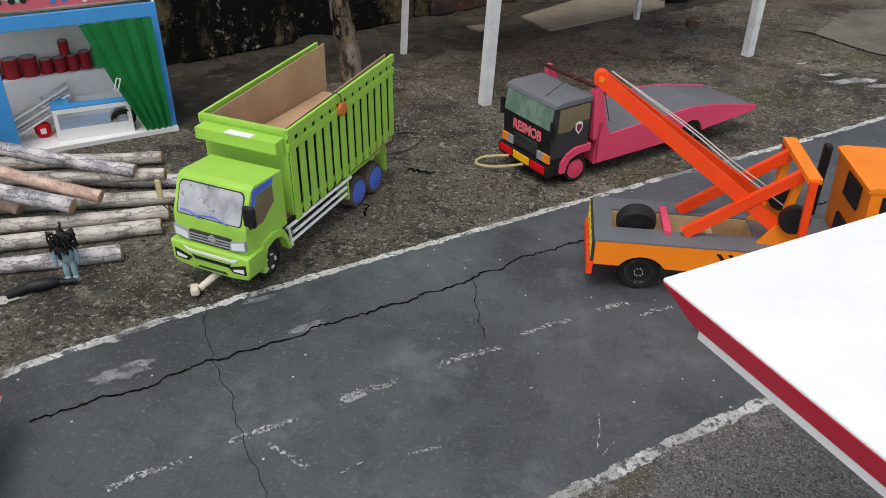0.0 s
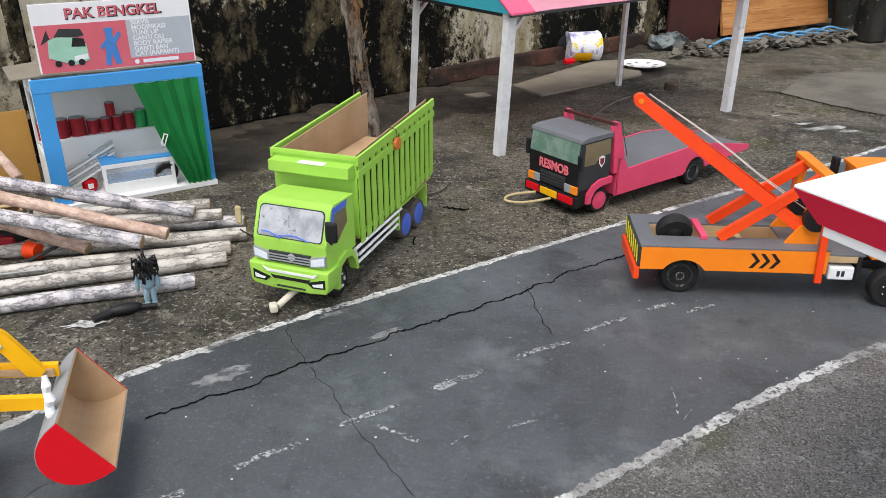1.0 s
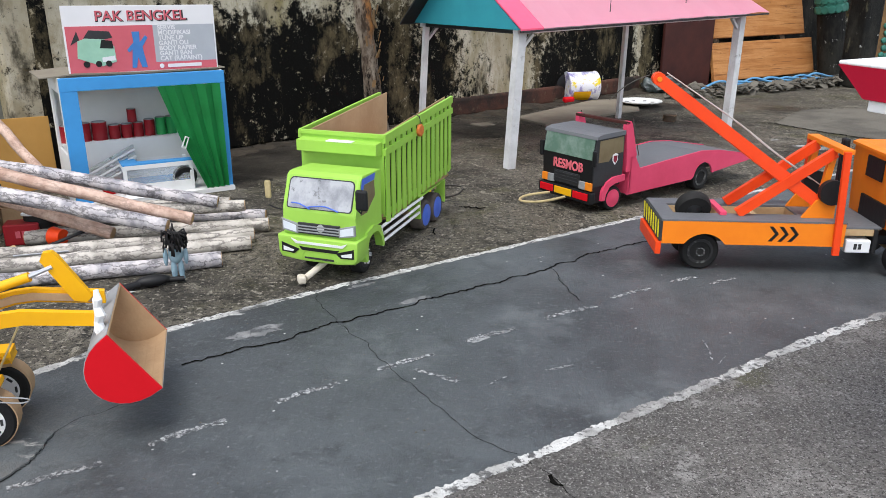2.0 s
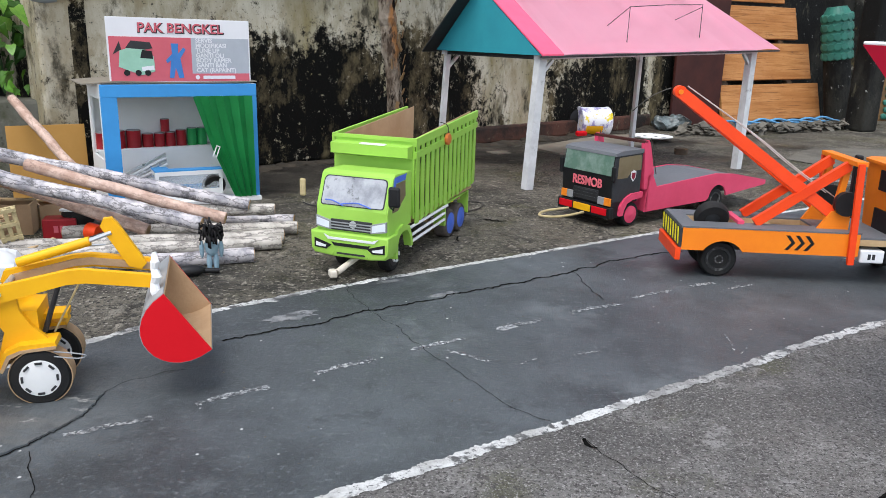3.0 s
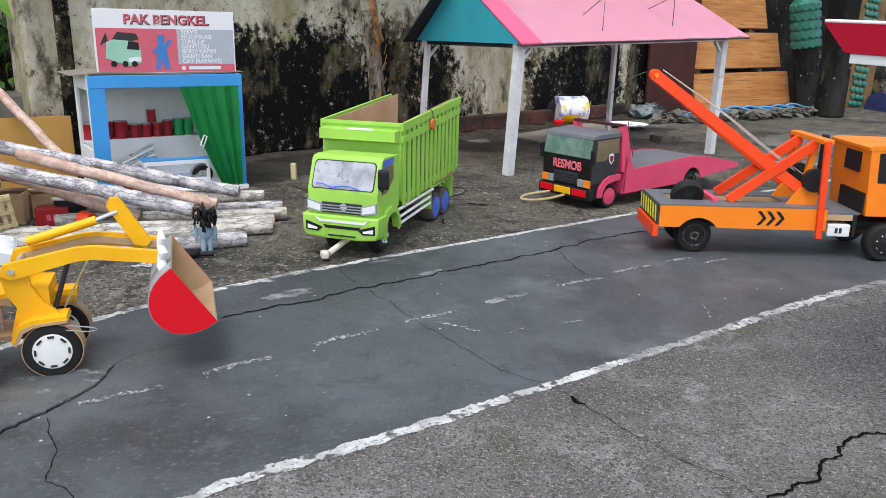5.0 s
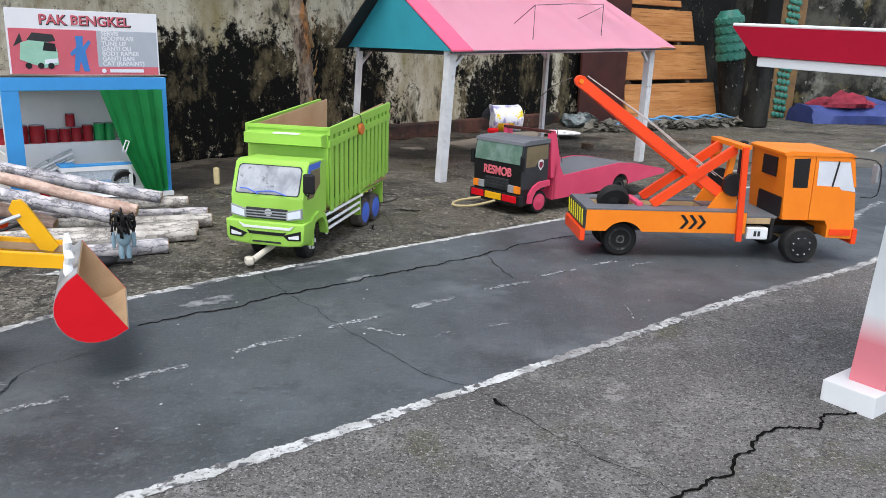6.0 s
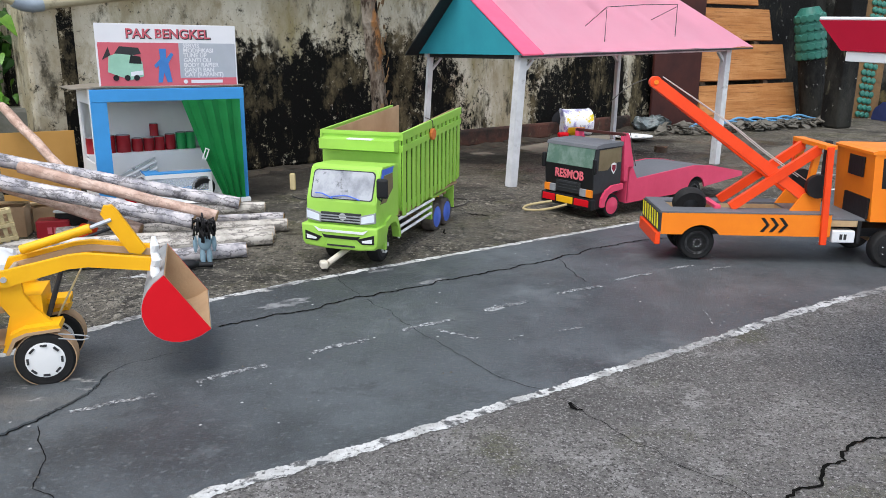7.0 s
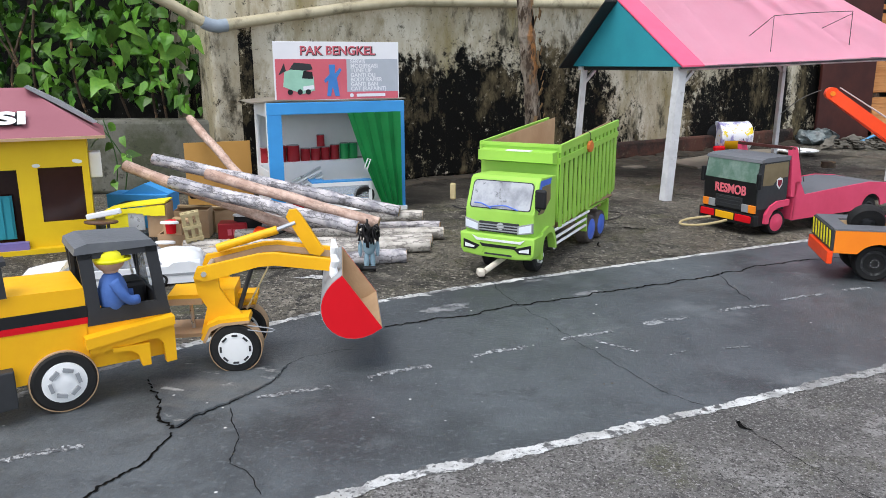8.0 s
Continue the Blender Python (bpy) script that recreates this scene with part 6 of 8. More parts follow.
def can_thing(x, r, h, mt, label, z=0.152, y=0.165):
    t = thing("paint_can", STALL @ Matrix.Translation((x, y, z)), label, "can", "cans on the stall shelf")
    body = part("body", lathe(B(), [(r, 0), (r, h * 0.05), (r * 0.97, h * 0.07), (r * 0.97, h * 0.93), (r, h * 0.95), (r, h)], 20, Matrix.Rotation(radians(90), 4, "X")), mt, t, smooth=True)
    part("lid", lathe(B(), [(r * 0.9, h), (r * 0.9, h + 0.002), (0.001, h + 0.002)], 20, Matrix.Rotation(radians(90), 4, "X")), M_GREY, t)
    return t


for x, r, h in ((-0.012, 0.018, 0.046), (0.03, 0.021, 0.05), (0.074, 0.021, 0.05), (0.114, 0.016, 0.038), (0.148, 0.016, 0.038), (0.18, 0.015, 0.04), (0.212, 0.015, 0.046)):
    can_thing(x, r, h, M_CAN_RED, "small dark red can on the stall shelf")
can_thing(0.166, 0.013, 0.036, M_CAN_RED, "small dark red can stacked on two others", 0.196)
for x in (0.245, 0.275):
    can_thing(x, 0.015, 0.05, M_CURTAIN, "small green can on the stall shelf")


def display_case():
    t = thing("display_case", STALL @ Matrix.Translation((0.095, 0.016, 0.012)) @ Matrix.Rotation(radians(-4), 4, "Z"), "white-framed toy display case with blue top", "display case")
    w, d, h = 0.19, 0.1, 0.085
    bm = B()
    prism(bm, [(0.0, 0.0), (w, 0.0), (w, 0.03), (0.045, 0.036), (0.04, d), (0.0, d)], h, h + 0.004, axes="xy")
    part("top", bm, M_BLUE, t, "L-shaped sky-blue top")
    for x, y in ((0, 0), (w - 0.01, 0), (0, d - 0.01), (w - 0.01, d - 0.01)):
        part("leg", box(B(), x, x + 0.01, y, y + 0.01, 0, h), M_WHITE, t)
    part("rail", box(B(), 0.01, w - 0.01, 0, 0.004, h - 0.012, h), M_WHITE, t)
    part("rail", box(B(), 0, 0.004, 0.01, d - 0.01, h - 0.012, h), M_WHITE, t)
    part("kick", box(B(), 0.01, w - 0.01, 0, 0.004, 0, 0.03), M_WHITE, t)
    part("kick", box(B(), 0, 0.004, 0.01, d - 0.01, 0, 0.024), M_WHITE, t)
    part("pane", box(B(), 0.01, w - 0.01, 0.001, 0.002, 0.03, h - 0.012), M_CLEAR, t)
    part("pane", box(B(), 0.001, 0.002, 0.01, d - 0.01, 0.024, h - 0.012), M_CLEAR, t)
    part("shelf", box(B(), 0.006, w - 0.006, 0.006, d - 0.004, 0.026, 0.029), M_BLUE, t)
    part("back", box(B(), 0.0, w, d - 0.002, d, 0, h - 0.002), M_WHITE, t)
    return t


display_case()
tyre = lambda name, m, r, w, lab, grp="": solid(name, lathe(B(), [(r * 0.5, w), (r * 0.9, w), (r, w * 0.75), (r, w * 0.25), (r * 0.9, 0), (r * 0.5, 0), (r * 0.5, w * 0.9)], 28), M_RUBBER, lab, "tyre", grp, smooth=True, m=m)
tyre("tyre", STALL @ Matrix.Translation((0.262, 0.008, 0.047)) @ Matrix.Rotation(radians(12), 4, "X"), 0.034, 0.02, "small black tyre leaning on the display case", "loose tyres")
red_pot = thing("red_pot", STALL @ Matrix.Translation((0.065, 0.075, 0.012)), "small red pot in the stall", "pot")
part("body", lathe(B(), [(0.013, 0), (0.02, 0.012), (0.02, 0.03), (0.015, 0.036)], 18, Matrix.Rotation(radians(90), 4, "X")), M_RED, red_pot, smooth=True)
part("label", box(B(), -0.007, 0.007, -0.0212, -0.018, 0.014, 0.028), M_WHITE, red_pot)
for k in range(6):
    a = Vector((-0.03, 0.05 + 0.004 * k, 0.02 + 0.009 * k))
    b = Vector((0.15, 0.085 + 0.006 * k, 0.09 + 0.009 * k))
    solid("plastic_profile", bar(B(), a, b, 0.012, 0.0045), M_SILVER if k % 2 else M_WHITE, "pale channelled profile strip leaning in the stall", "profile strip", "strips in the stall", m=STALL)


# ---- open shed with pink roof ----
def shed():
    t = thing("open_shed", pose(0.103, 2.482, 0, 0, 0, 30.6), "model open shed, pink roof on white posts", "shed")
    L, D = 1.075, 0.57
    for x, y in ((0, 0), (L, 0), (0, D), (L, D)):
        post = part("post", bar(B(), (x + (0.008 if x else -0.012) - (0.03 if y and x else 0), y, 0), (x - (0.03 if y and x else 0), y, 0.432), 0.03 if y == 0 else 0.019, 0.03 if y == 0 else 0.019), M_WHITE_POST, t, "white-painted wooden post, worn at the foot")
        sx = -1 if x else 1
        part("brace", bar(B(), (x + 0.004 * sx - (0.03 if y and x else 0), y, 0.38), (x + 0.05 * sx - (0.03 if y and x else 0), y, 0.428), 0.012, 0.01), M_WHITE_POST, post)
    for y in (0, D):
        part("eave_beam", box(B(), -0.02, L + 0.02, y - 0.012, y + 0.012, 0.43, 0.446), M_WHITE_POST, t)
    for x in (0, L):
        part("end_beam", box(B(), x - 0.01, x + 0.01, 0, D, 0.43, 0.444), M_DARK, t)
    x0, x1, ya, yr, yb, ze, zr = -0.03, L + 0.11, -0.045, 0.33, D + 0.06, 0.442, 0.675
    bm = B()
    n = 16
    lo = [bm.verts.new((x0 + 0.09 + (x1 - x0 - 0.09) * k / n, ya + rnd.uniform(-0.004, 0.004), ze + 0.004 + rnd.uniform(-0.0025, 0.0025))) for k in range(n + 1)]
    hi = [bm.verts.new((x0 + 0.09 + (x1 - x0 - 0.09) * k / n - (0.12 * k / n if k else 0), yr, zr + 0.004)) for k in range(n + 1)]
    for k in range(n):
        bm.faces.new((lo[k], lo[k + 1], hi[k + 1], hi[k]))
    bmesh.ops.solidify(bm, geom=bm.faces[:], thickness=0.005)
    part("roof_front", bm, M_ROOF_PINK, t, "light pink front roof slope")
    part("roof_strip", prism(B(), [(ya, ze), (yr, zr), (yr, zr + 0.006), (ya, ze + 0.006)], x0, x0 + 0.09, axes="yz"), M_ROOF_DEEP, t, "deep pink strip at the gable edge")
    part("roof_edge", prism(B(), [(ya - 0.002, ze - 0.006), (ya + 0.01, ze - 0.006), (ya + 0.01, ze), (ya - 0.002, ze)], x0, x1, axes="yz"), M_DARK, t, "frayed dark board edge")
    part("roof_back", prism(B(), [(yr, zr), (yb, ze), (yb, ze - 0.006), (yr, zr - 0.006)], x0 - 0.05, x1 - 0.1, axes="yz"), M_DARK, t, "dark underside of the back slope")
    part("gable", prism(B(), [(ya + 0.01, ze + 0.002), (yb - 0.02, ze + 0.002), (yr, zr - 0.004)], x0 + 0.002, x0 + 0.008, axes="yz"), M_TEAL, t, "teal gable board")
    part("gable", prism(B(), [(ya + 0.01, ze + 0.002), (yb - 0.02, ze + 0.002), (yr, zr - 0.004)], L + 0.004, L + 0.01, axes="yz"), M_TEAL, t)
    # bent wire on the roof
    w = part("roof_wire", tube(B(), [(0.39, 0.007, 0.478), (0.385, 0.0, 0.6), (0.58, 0.012, 0.609), (0.78, 0.02, 0.612), (0.79, 0.028, 0.492)], 0.0016, 6), M_WIRE, t, "thin bent wire stand on the roof")
    part("wire_arm", tube(B(), [(0.385, 0.0, 0.6), (0.376, 0.099, 0.535)], 0.0014, 6), M_WIRE, w)
    part("wire_arm", tube(B(), [(0.781, 0.02, 0.604), (0.763, 0.133, 0.557)], 0.0014, 6), M_WIRE, w)
    # the shed stands a little higher at its far end
    for o in t.children_recursive:
        for v in o.data.vertices:
            if v.co.z > 0.3:
                v.co.z += 0.034 * max(0.0, v.co.x) / L
                v.co.x += 0.015
    return t


shed()


# ---- fuel station canopy at the roadside ----
def station():
    t = thing("station_canopy", pose(0.214, 0.762, 0, 0, 0, 28.6), "model station canopy, white top and crimson fascia", "canopy")
    X, Y, z = 0.46, -0.36, 0.5
    part("top", box(B(), 0.0, X, Y, 0.0, z - 0.004, z, 0.0015), M_WHITE, t, "smooth white roof sheet")
    bm = B()
    o = [bm.verts.new(c) for c in ((0, 0, z - 0.004), (X, 0, z - 0.004), (X, Y, z - 0.004), (0, Y, z - 0.004))]
    i = 0.02
    u = [bm.verts.new(c) for c in ((i, -i, z - 0.038), (X - i, -i, z - 0.038), (X - i, Y + i, z - 0.038), (i, Y + i, z - 0.038))]
    for k in range(4):
        bm.faces.new((o[k], o[(k + 1) % 4], u[(k + 1) % 4], u[k]))
    bm.faces.new(u)
    bm.faces.new(o[::-1])
    bmesh.ops.recalc_face_normals(bm, faces=bm.faces)
    part("fascia", bm, M_CRIMSON, t, "crimson fascia sloping inwards")
    part("soffit", box(B(), 0.024, X - 0.024, Y + 0.024, -0.024, z - 0.05, z - 0.0385, 0.001), M_WHITE, t)
    # the roof dips a little towards its open end
    for o2 in t.children:
        for v in o2.data.vertices:
            v.co.z += 0.035 * v.co.y
    base = part("base", box(B(), 0.155, 0.245, -0.178, -0.106, 0.0, 0.031, 0.001), M_WHITE, t, "white plinth under the column")
    bm = B()
    a = [bm.verts.new(c) for c in ((0.186, -0.174, 0.031), (0.241, -0.174, 0.031), (0.241, -0.126, 0.031), (0.186, -0.126, 0.031))]
    b = [bm.verts.new(c) for c in ((0.205, -0.17, z - 0.056), (0.24, -0.17, z - 0.056), (0.24, -0.14, z - 0.056), (0.205, -0.14, z - 0.056))]
    for k in range(4):
        bm.faces.new((a[k], a[(k + 1) % 4], b[(k + 1) % 4], b[k]))
    bmesh.ops.recalc_face_normals(bm, faces=bm.faces)
    m = mat("red_sprayed_white", (0.76, 0.76, 0.75), (0.7, 0.7, 0.69), 8, 0.5, 0.1)
    nt = m.node_tree
    bs = nt.nodes["Principled BSDF"]
    old = bs.inputs["Base Color"].links[0].from_socket
    tc, sep, rg, mx = (nt.nodes.new(k) for k in ("ShaderNodeTexCoord", "ShaderNodeSeparateXYZ", "ShaderNodeMapRange", "ShaderNodeMix"))
    mx.data_type = "RGBA"
    nt.links.new(tc.outputs["Object"], sep.inputs[0])
    nt.links.new(sep.outputs["Z"], rg.inputs["Value"])
    rg.inputs["From Min"].default_value, rg.inputs["From Max"].default_value = 0.13, 0.09
    rg.inputs["To Max"].default_value = 0.75
    nt.links.new(rg.outputs["Result"], mx.inputs["Factor"])
    nt.links.new(old, mx.inputs["A"])
    mx.inputs["B"].default_value = (0.66, 0.03, 0.07, 1)
    nt.links.new(mx.outputs["Result"], bs.inputs["Base Color"])
    part("column", bm, m, t, "tapering white column with a red sprayed foot")
    return t


station()


# ---- yellow guard house ----
def house():
    t = thing("toy_house", pose(-1.668, 1.522, 0, 0, 0, 21.7) @ Matrix.Translation((0.228, 0, 0)) @ Matrix.Rotation(radians(10), 4, "Z") @ Matrix.Translation((-0.228, 0, 0)), "yellow model guard house with plum hip roof", "toy house")
    x0, x1, d, h = -0.4, 0.228, 0.28, 0.285
    for a, b, z0, z1 in ((x0, -0.1, 0, h), (-0.1, 0.066, 0.208, h), (0.066, 0.112, 0, h), (0.112, 0.212, 0, 0.074), (0.112, 0.212, 0.21, h), (0.212, x1, 0, h)):
        part("front_wall", box(B(), a, b, 0, 0.006, z0, z1), M_HOUSE, t, "bright yellow front wall board")
    part("side_wall", box(B(), x1 - 0.006, x1, 0.006, d, 0, h), M_HOUSE, t)
    part("back_wall", box(B(), x0, x1, d, d + 0.006, 0, h), M_HOUSE, t)
    part("window", box(B(), 0.108, 0.216, 0.006, 0.009, 0.07, 0.214), M_DARK_OPENING, t, "dark brown-red window")
    # Added dark sheet: its colour stands for the dim room behind the doorway.
    part("doorway_shade_sheet", box(B(), -0.1, 0.07, 0.06, 0.064, 0, 0.21), M_DARK_OPENING, t)
    door = part("blind", box(B(), -0.09, 0.045, 0.04, 0.044, 0.03, 0.14), M_TEAL, t, "teal slatted blind in the doorway")
    for k in range(7):
        part("slat", box(B(), -0.088 + 0.019 * k, -0.074 + 0.019 * k, 0.036, 0.04, 0.032, 0.138), M_TEAL, door)
    part("threshold", box(B(), -0.12, 0.075, -0.02, 0.004, 0.012, 0.03), M_PURPLE, t, "violet threshold step")
    part("base", box(B(), x0, x1 + 0.004, -0.026, d, 0, 0.012), M_HOUSE, t)
    for x, z in ((0.205, 0.222), (0.11, 0.216), (0.2, 0.224), (0.17, 0.006)):
        part("glue_spot", lathe(B(), [(0.007, 0.0), (0.006, -0.0008), (0.003, -0.0012)], 8, Matrix.Translation((x, 0.0, z)) @ Matrix.Diagonal((1.4, 1, 0.7, 1))), M_WHITE, t)
    bm = B()
    e = 0.045
    ex = [bm.verts.new(c) for c in ((x0 - e, -e, h), (x1 + e, -e, h), (x1 + e, d + e, h), (x0 - e, d + e, h))]
    rg = [bm.verts.new(c) for c in ((x0 + 0.12, d / 2, h + 0.116), (x1 - 0.13, d / 2, h + 0.116))]
    for f in ((ex[0], ex[1], rg[1], rg[0]), (ex[1], ex[2], rg[1]), (ex[2], ex[3], rg[0], rg[1]), (ex[3], ex[0], rg[0]), tuple(reversed(ex))):
        bm.faces.new(f)
    bmesh.ops.recalc_face_normals(bm, faces=bm.faces)
    roof = part("roof", bm, M_PLUM, t, "plum board hip roof with curled edge")
    part("roof_strip", prism(B(), [(x1 + 0.02, h + 0.024), (x1 - 0.13, h + 0.118), (x1 - 0.124, h + 0.122), (x1 - 0.05, h + 0.081), (x1 + 0.03, h + 0.026)], d * 0.34, d * 0.6), M_GREY, roof, "grey curled roof strip")
    part("eave", box(B(), x0 - e, x1 + e, -e - 0.003, -e + 0.004, h - 0.004, h + 0.003), M_CARD, roof)
    sl = math.degrees(math.atan2(0.116, d / 2 + e))
    for dx, mt, dz in ((-0.006, M_DARK, 0.001), (0.003, M_WHITE, 0.004)):
        lettering("lettering", "SI", 0.068, Matrix.Translation((0.066 + dx, 0.01 - dx, h + 0.0425 + dz)) @ Matrix.Rotation(radians(sl), 4, "X"), mt, roof, "white block letters" if mt is M_WHITE else "", 0.0006, 0.003, width=0.066)
    part("wall_unit", box(B(), x1 + 0.001, x1 + 0.03, 0.03, 0.08, 0.175, 0.24, 0.003), M_WHITE, t, "white box on the side wall")
    return t


house()


# ---- logs: paper-wrapped poles in a heap ----
def log_mats():
    out = []
    for nm, a, b, c in (("birch_bark_paper", (0.58, 0.54, 0.54), (0.27, 0.26, 0.28), (0.03, 0.027, 0.027)), ("pink_bark_paper", (0.58, 0.42, 0.34), (0.4, 0.26, 0.2), (0.13, 0.08, 0.06)), ("grey_bark_paper", (0.54, 0.5, 0.45), (0.36, 0.33, 0.29), (0.07, 0.06, 0.055))):
        m = mat(nm, a, b, 30, 0.6, 0.25, 120, spread=(0.4, 0.6))
        nt = m.node_tree
        bs = nt.nodes["Principled BSDF"]
        old = bs.inputs["Base Color"].links[0].from_socket
        tc, mp, vo, rg, mx = (nt.nodes.new(k) for k in ("ShaderNodeTexCoord", "ShaderNodeMapping", "ShaderNodeTexVoronoi", "ShaderNodeMapRange", "ShaderNodeMix"))
        vo.feature = "DISTANCE_TO_EDGE"
        vo.inputs["Scale"].default_value = 58 if nm != "pink_bark_paper" else 64
        mp.inputs["Scale"].default_value = (0.15, 1, 1) if nm != "pink_bark_paper" else (0.1, 1, 1)
        wob = nt.nodes.new("ShaderNodeTexNoise")
        wob.inputs["Scale"].default_value, wob.inputs["Detail"].default_value, wob.inputs["Roughness"].default_value = 40, 8, 0.75
        add = nt.nodes.new("ShaderNodeVectorMath")
        add.operation = "MULTIPLY_ADD"
        add.inputs[1].default_value = (0.05, 0.03, 0.03)
        nt.links.new(tc.outputs["Object"], wob.inputs["Vector"])
        nt.links.new(wob.outputs["Color"], add.inputs[0])
        nt.links.new(tc.outputs["Object"], add.inputs[2])
        nt.links.new(add.outputs[0], mp.inputs["Vector"])
        nt.links.new(mp.outputs["Vector"], vo.inputs["Vector"])
        nt.links.new(vo.outputs["Distance"], rg.inputs["Value"])
        rg.inputs["From Min"].default_value, rg.inputs["From Max"].default_value = 0.085, 0.015
        rg.inputs["To Max"].default_value = 0.72 if nm != "pink_bark_paper" else 0.4
        mx.data_type = "RGBA"
        nt.links.new(rg.outputs["Result"], mx.inputs["Factor"])
        nt.links.new(old, mx.inputs["A"])
        mx.inputs["B"].default_value = (*c, 1)
        nt.links.new(mx.outputs["Result"], bs.inputs["Base Color"])
        out.append(m)
    return out


BIRCH, PINKBARK, GREYBARK = log_mats()


def log(p, q, r, mt, label):
    """A slightly uneven pole from p to q; its own x axis lies along it."""
    p, q, r = Vector(p), Vector(q), r * 0.82
    if max(p.z, q.z) < 0.03:
        p.z = q.z = r * 0.97
    d = q - p
    L = d.length
    m = Matrix.Translation(p) @ d.to_track_quat("X", "Z").to_matrix().to_4x4()
    n = 14
    pts = [(L * k / n, 0.0009 * math.sin(k * 1.1), 0.0008 * math.cos(k * 0.9)) for k in range(n + 1)]
    t = thing("log", m, label, "log", "logs in the heap")
    part("bark", tube(B(), pts, [r * rnd.uniform(0.94, 1.05) for _ in pts], 14, 0.05, rnd), mt, t, smooth=True)
    for x in (-0.0006, L + 0.0006):
        part("cut_end", tube(B(), [(x - 0.0005, pts[0][1] if x < 0 else pts[-1][1], pts[0][2] if x < 0 else pts[-1][2]), (x + 0.0005, pts[0][1] if x < 0 else pts[-1][1], pts[0][2] if x < 0 else pts[-1][2])], r * 0.86, 14), M_CARD, t, "pale cut end")
    return t


LW, LP, LG = "birch-patterned paper log, white with black cracks", "pinkish-brown paper-wrapped log", "pale grey bark log on the ground"
log((-1.13, 1.40, 0.02), (-0.636, 1.545, 0.02), 0.0195, BIRCH, LW + " on the ground")
log((-1.17, 1.478, 0.021), (-0.596, 1.655, 0.021), 0.0205, GREYBARK, LG)
log((-1.2, 1.565, 0.021), (-0.6, 1.715, 0.021), 0.02, GREYBARK, LG)
log((-1.12, 1.7, 0.022), (-0.58, 1.795, 0.022), 0.021, GREYBARK, LG)
log((-1.2, 1.86, 0.022), (-0.6, 1.87, 0.022), 0.021, BIRCH, LW + " beside the stall")
log((-1.15, 1.93, 0.024), (-0.72, 2.0, 0.024), 0.02, GREYBARK, LG)
log((-1.268, 1.654, 0.165), (-0.781, 1.66, 0.055), 0.021, BIRCH, LW + ", propped at one end")
log((-1.185, 1.69, 0.182), (-0.733, 1.692, 0.062), 0.0175, PINKBARK, LP + " propped on the heap")
log((-1.425, 1.72, 0.195), (-0.915, 1.685, 0.03), 0.0185, PINKBARK, LP + " sloping down into the heap")
log((-1.36, 1.75, 0.21), (-0.7, 1.8, 0.072), 0.0195, BIRCH, LW + " sloping over the others")
log((-1.0, 1.76, 0.062), (-0.64, 1.82, 0.058), 0.018, GREYBARK, "pale grey bark log on top of others")
log((-1.463, 2.2, 0.286), (-1.17, 1.93, 0.115), 0.0165, PINKBARK, "single pinkish pole leaning up from the heap")

# ---- dolls ----
def doll():
    bm = B()
    for p, s in (((0, 0, 0.085), (0.014, 0.013, 0.017)), ((0, 0, 0.055), (0.015, 0.011, 0.022)), ((-0.006, 0, 0.02), (0.006, 0.006, 0.022)), ((0.008, 0, 0.02), (0.006, 0.006, 0.022)), ((-0.02, 0, 0.05), (0.005, 0.005, 0.02)), ((0.019, -0.003, 0.05), (0.005, 0.005, 0.02)), ((-0.006, -0.005, 0.004), (0.006, 0.01, 0.004)), ((0.008, -0.005, 0.004), (0.006, 0.01, 0.004))):
        bmesh.ops.create_uvsphere(bm, u_segments=14, v_segments=9, radius=1, matrix=Matrix.Translation(p) @ Matrix.Diagonal((*s, 1)))
    for k in range(64):
        a, z = rnd.uniform(0, 6.28), rnd.uniform(0.074, 0.104)
        c = Vector((0.012 * math.cos(a), 0.012 * math.sin(a), z))
        tube(bm, [c, c + Vector((math.cos(a) * 0.01, math.sin(a) * 0.01, rnd.uniform(-0.014, 0.01))), c + Vector((math.cos(a) * 0.012, math.sin(a) * 0.011, rnd.uniform(-0.022, 0.008)))], 0.0022, 5)
    me = bpy.data.meshes.new("doll")
    bm.to_mesh(me)
    bm.free()
    for m in (M_HAIR, M_DENIM, M_SKIN):
        me.materials.append(m)
    for p in me.polygons:
        c = p.center
        p.material_index = 0 if c.z > 0.068 or (c.x ** 2 + c.y ** 2 > 0.0005 and c.z > 0.058) else 1
        p.use_smooth = True
    ob = new("doll", me)
    ob.matrix_world = pose(-0.708, 1.472, 0, 0, 0, 20)
    return tagged(ob, "small doll in pale blue clothes with black yarn hair", "doll")


doll()
bm = B()
bmesh.ops.create_uvsphere(bm, u_segments=12, v_segments=8, radius=1, matrix=Matrix.Translation((0, 0, 0.012)) @ Matrix.Diagonal((0.035, 0.014, 0.012, 1)))
tube(bm, [(-0.02, 0, 0.01), (-0.06, -0.012, 0.008)], 0.008, 10)
tube(bm, [(0.02, 0, 0.01), (0.06, -0.004, 0.008)], 0.0055, 10)
solid("lying_doll", bm, M_BLACK, "dark doll lying on the ground beside the logs", "doll", smooth=True, m=pose(-0.745, 1.43, 0, 0, 0, 25))
bm = B()
for p, s in (((0, 0, 0.03), (0.02, 0.018, 0.026)), ((0, 0, 0.062), (0.012, 0.012, 0.013)), ((0.014, 0.012, 0.008), (0.02, 0.008, 0.009)), ((0.014, -0.004, 0.008), (0.018, 0.008, 0.009))):
    bmesh.ops.create_uvsphere(bm, u_segments=16, v_segments=10, radius=1, matrix=Matrix.Translation(p) @ Matrix.Diagonal((*s, 1)))
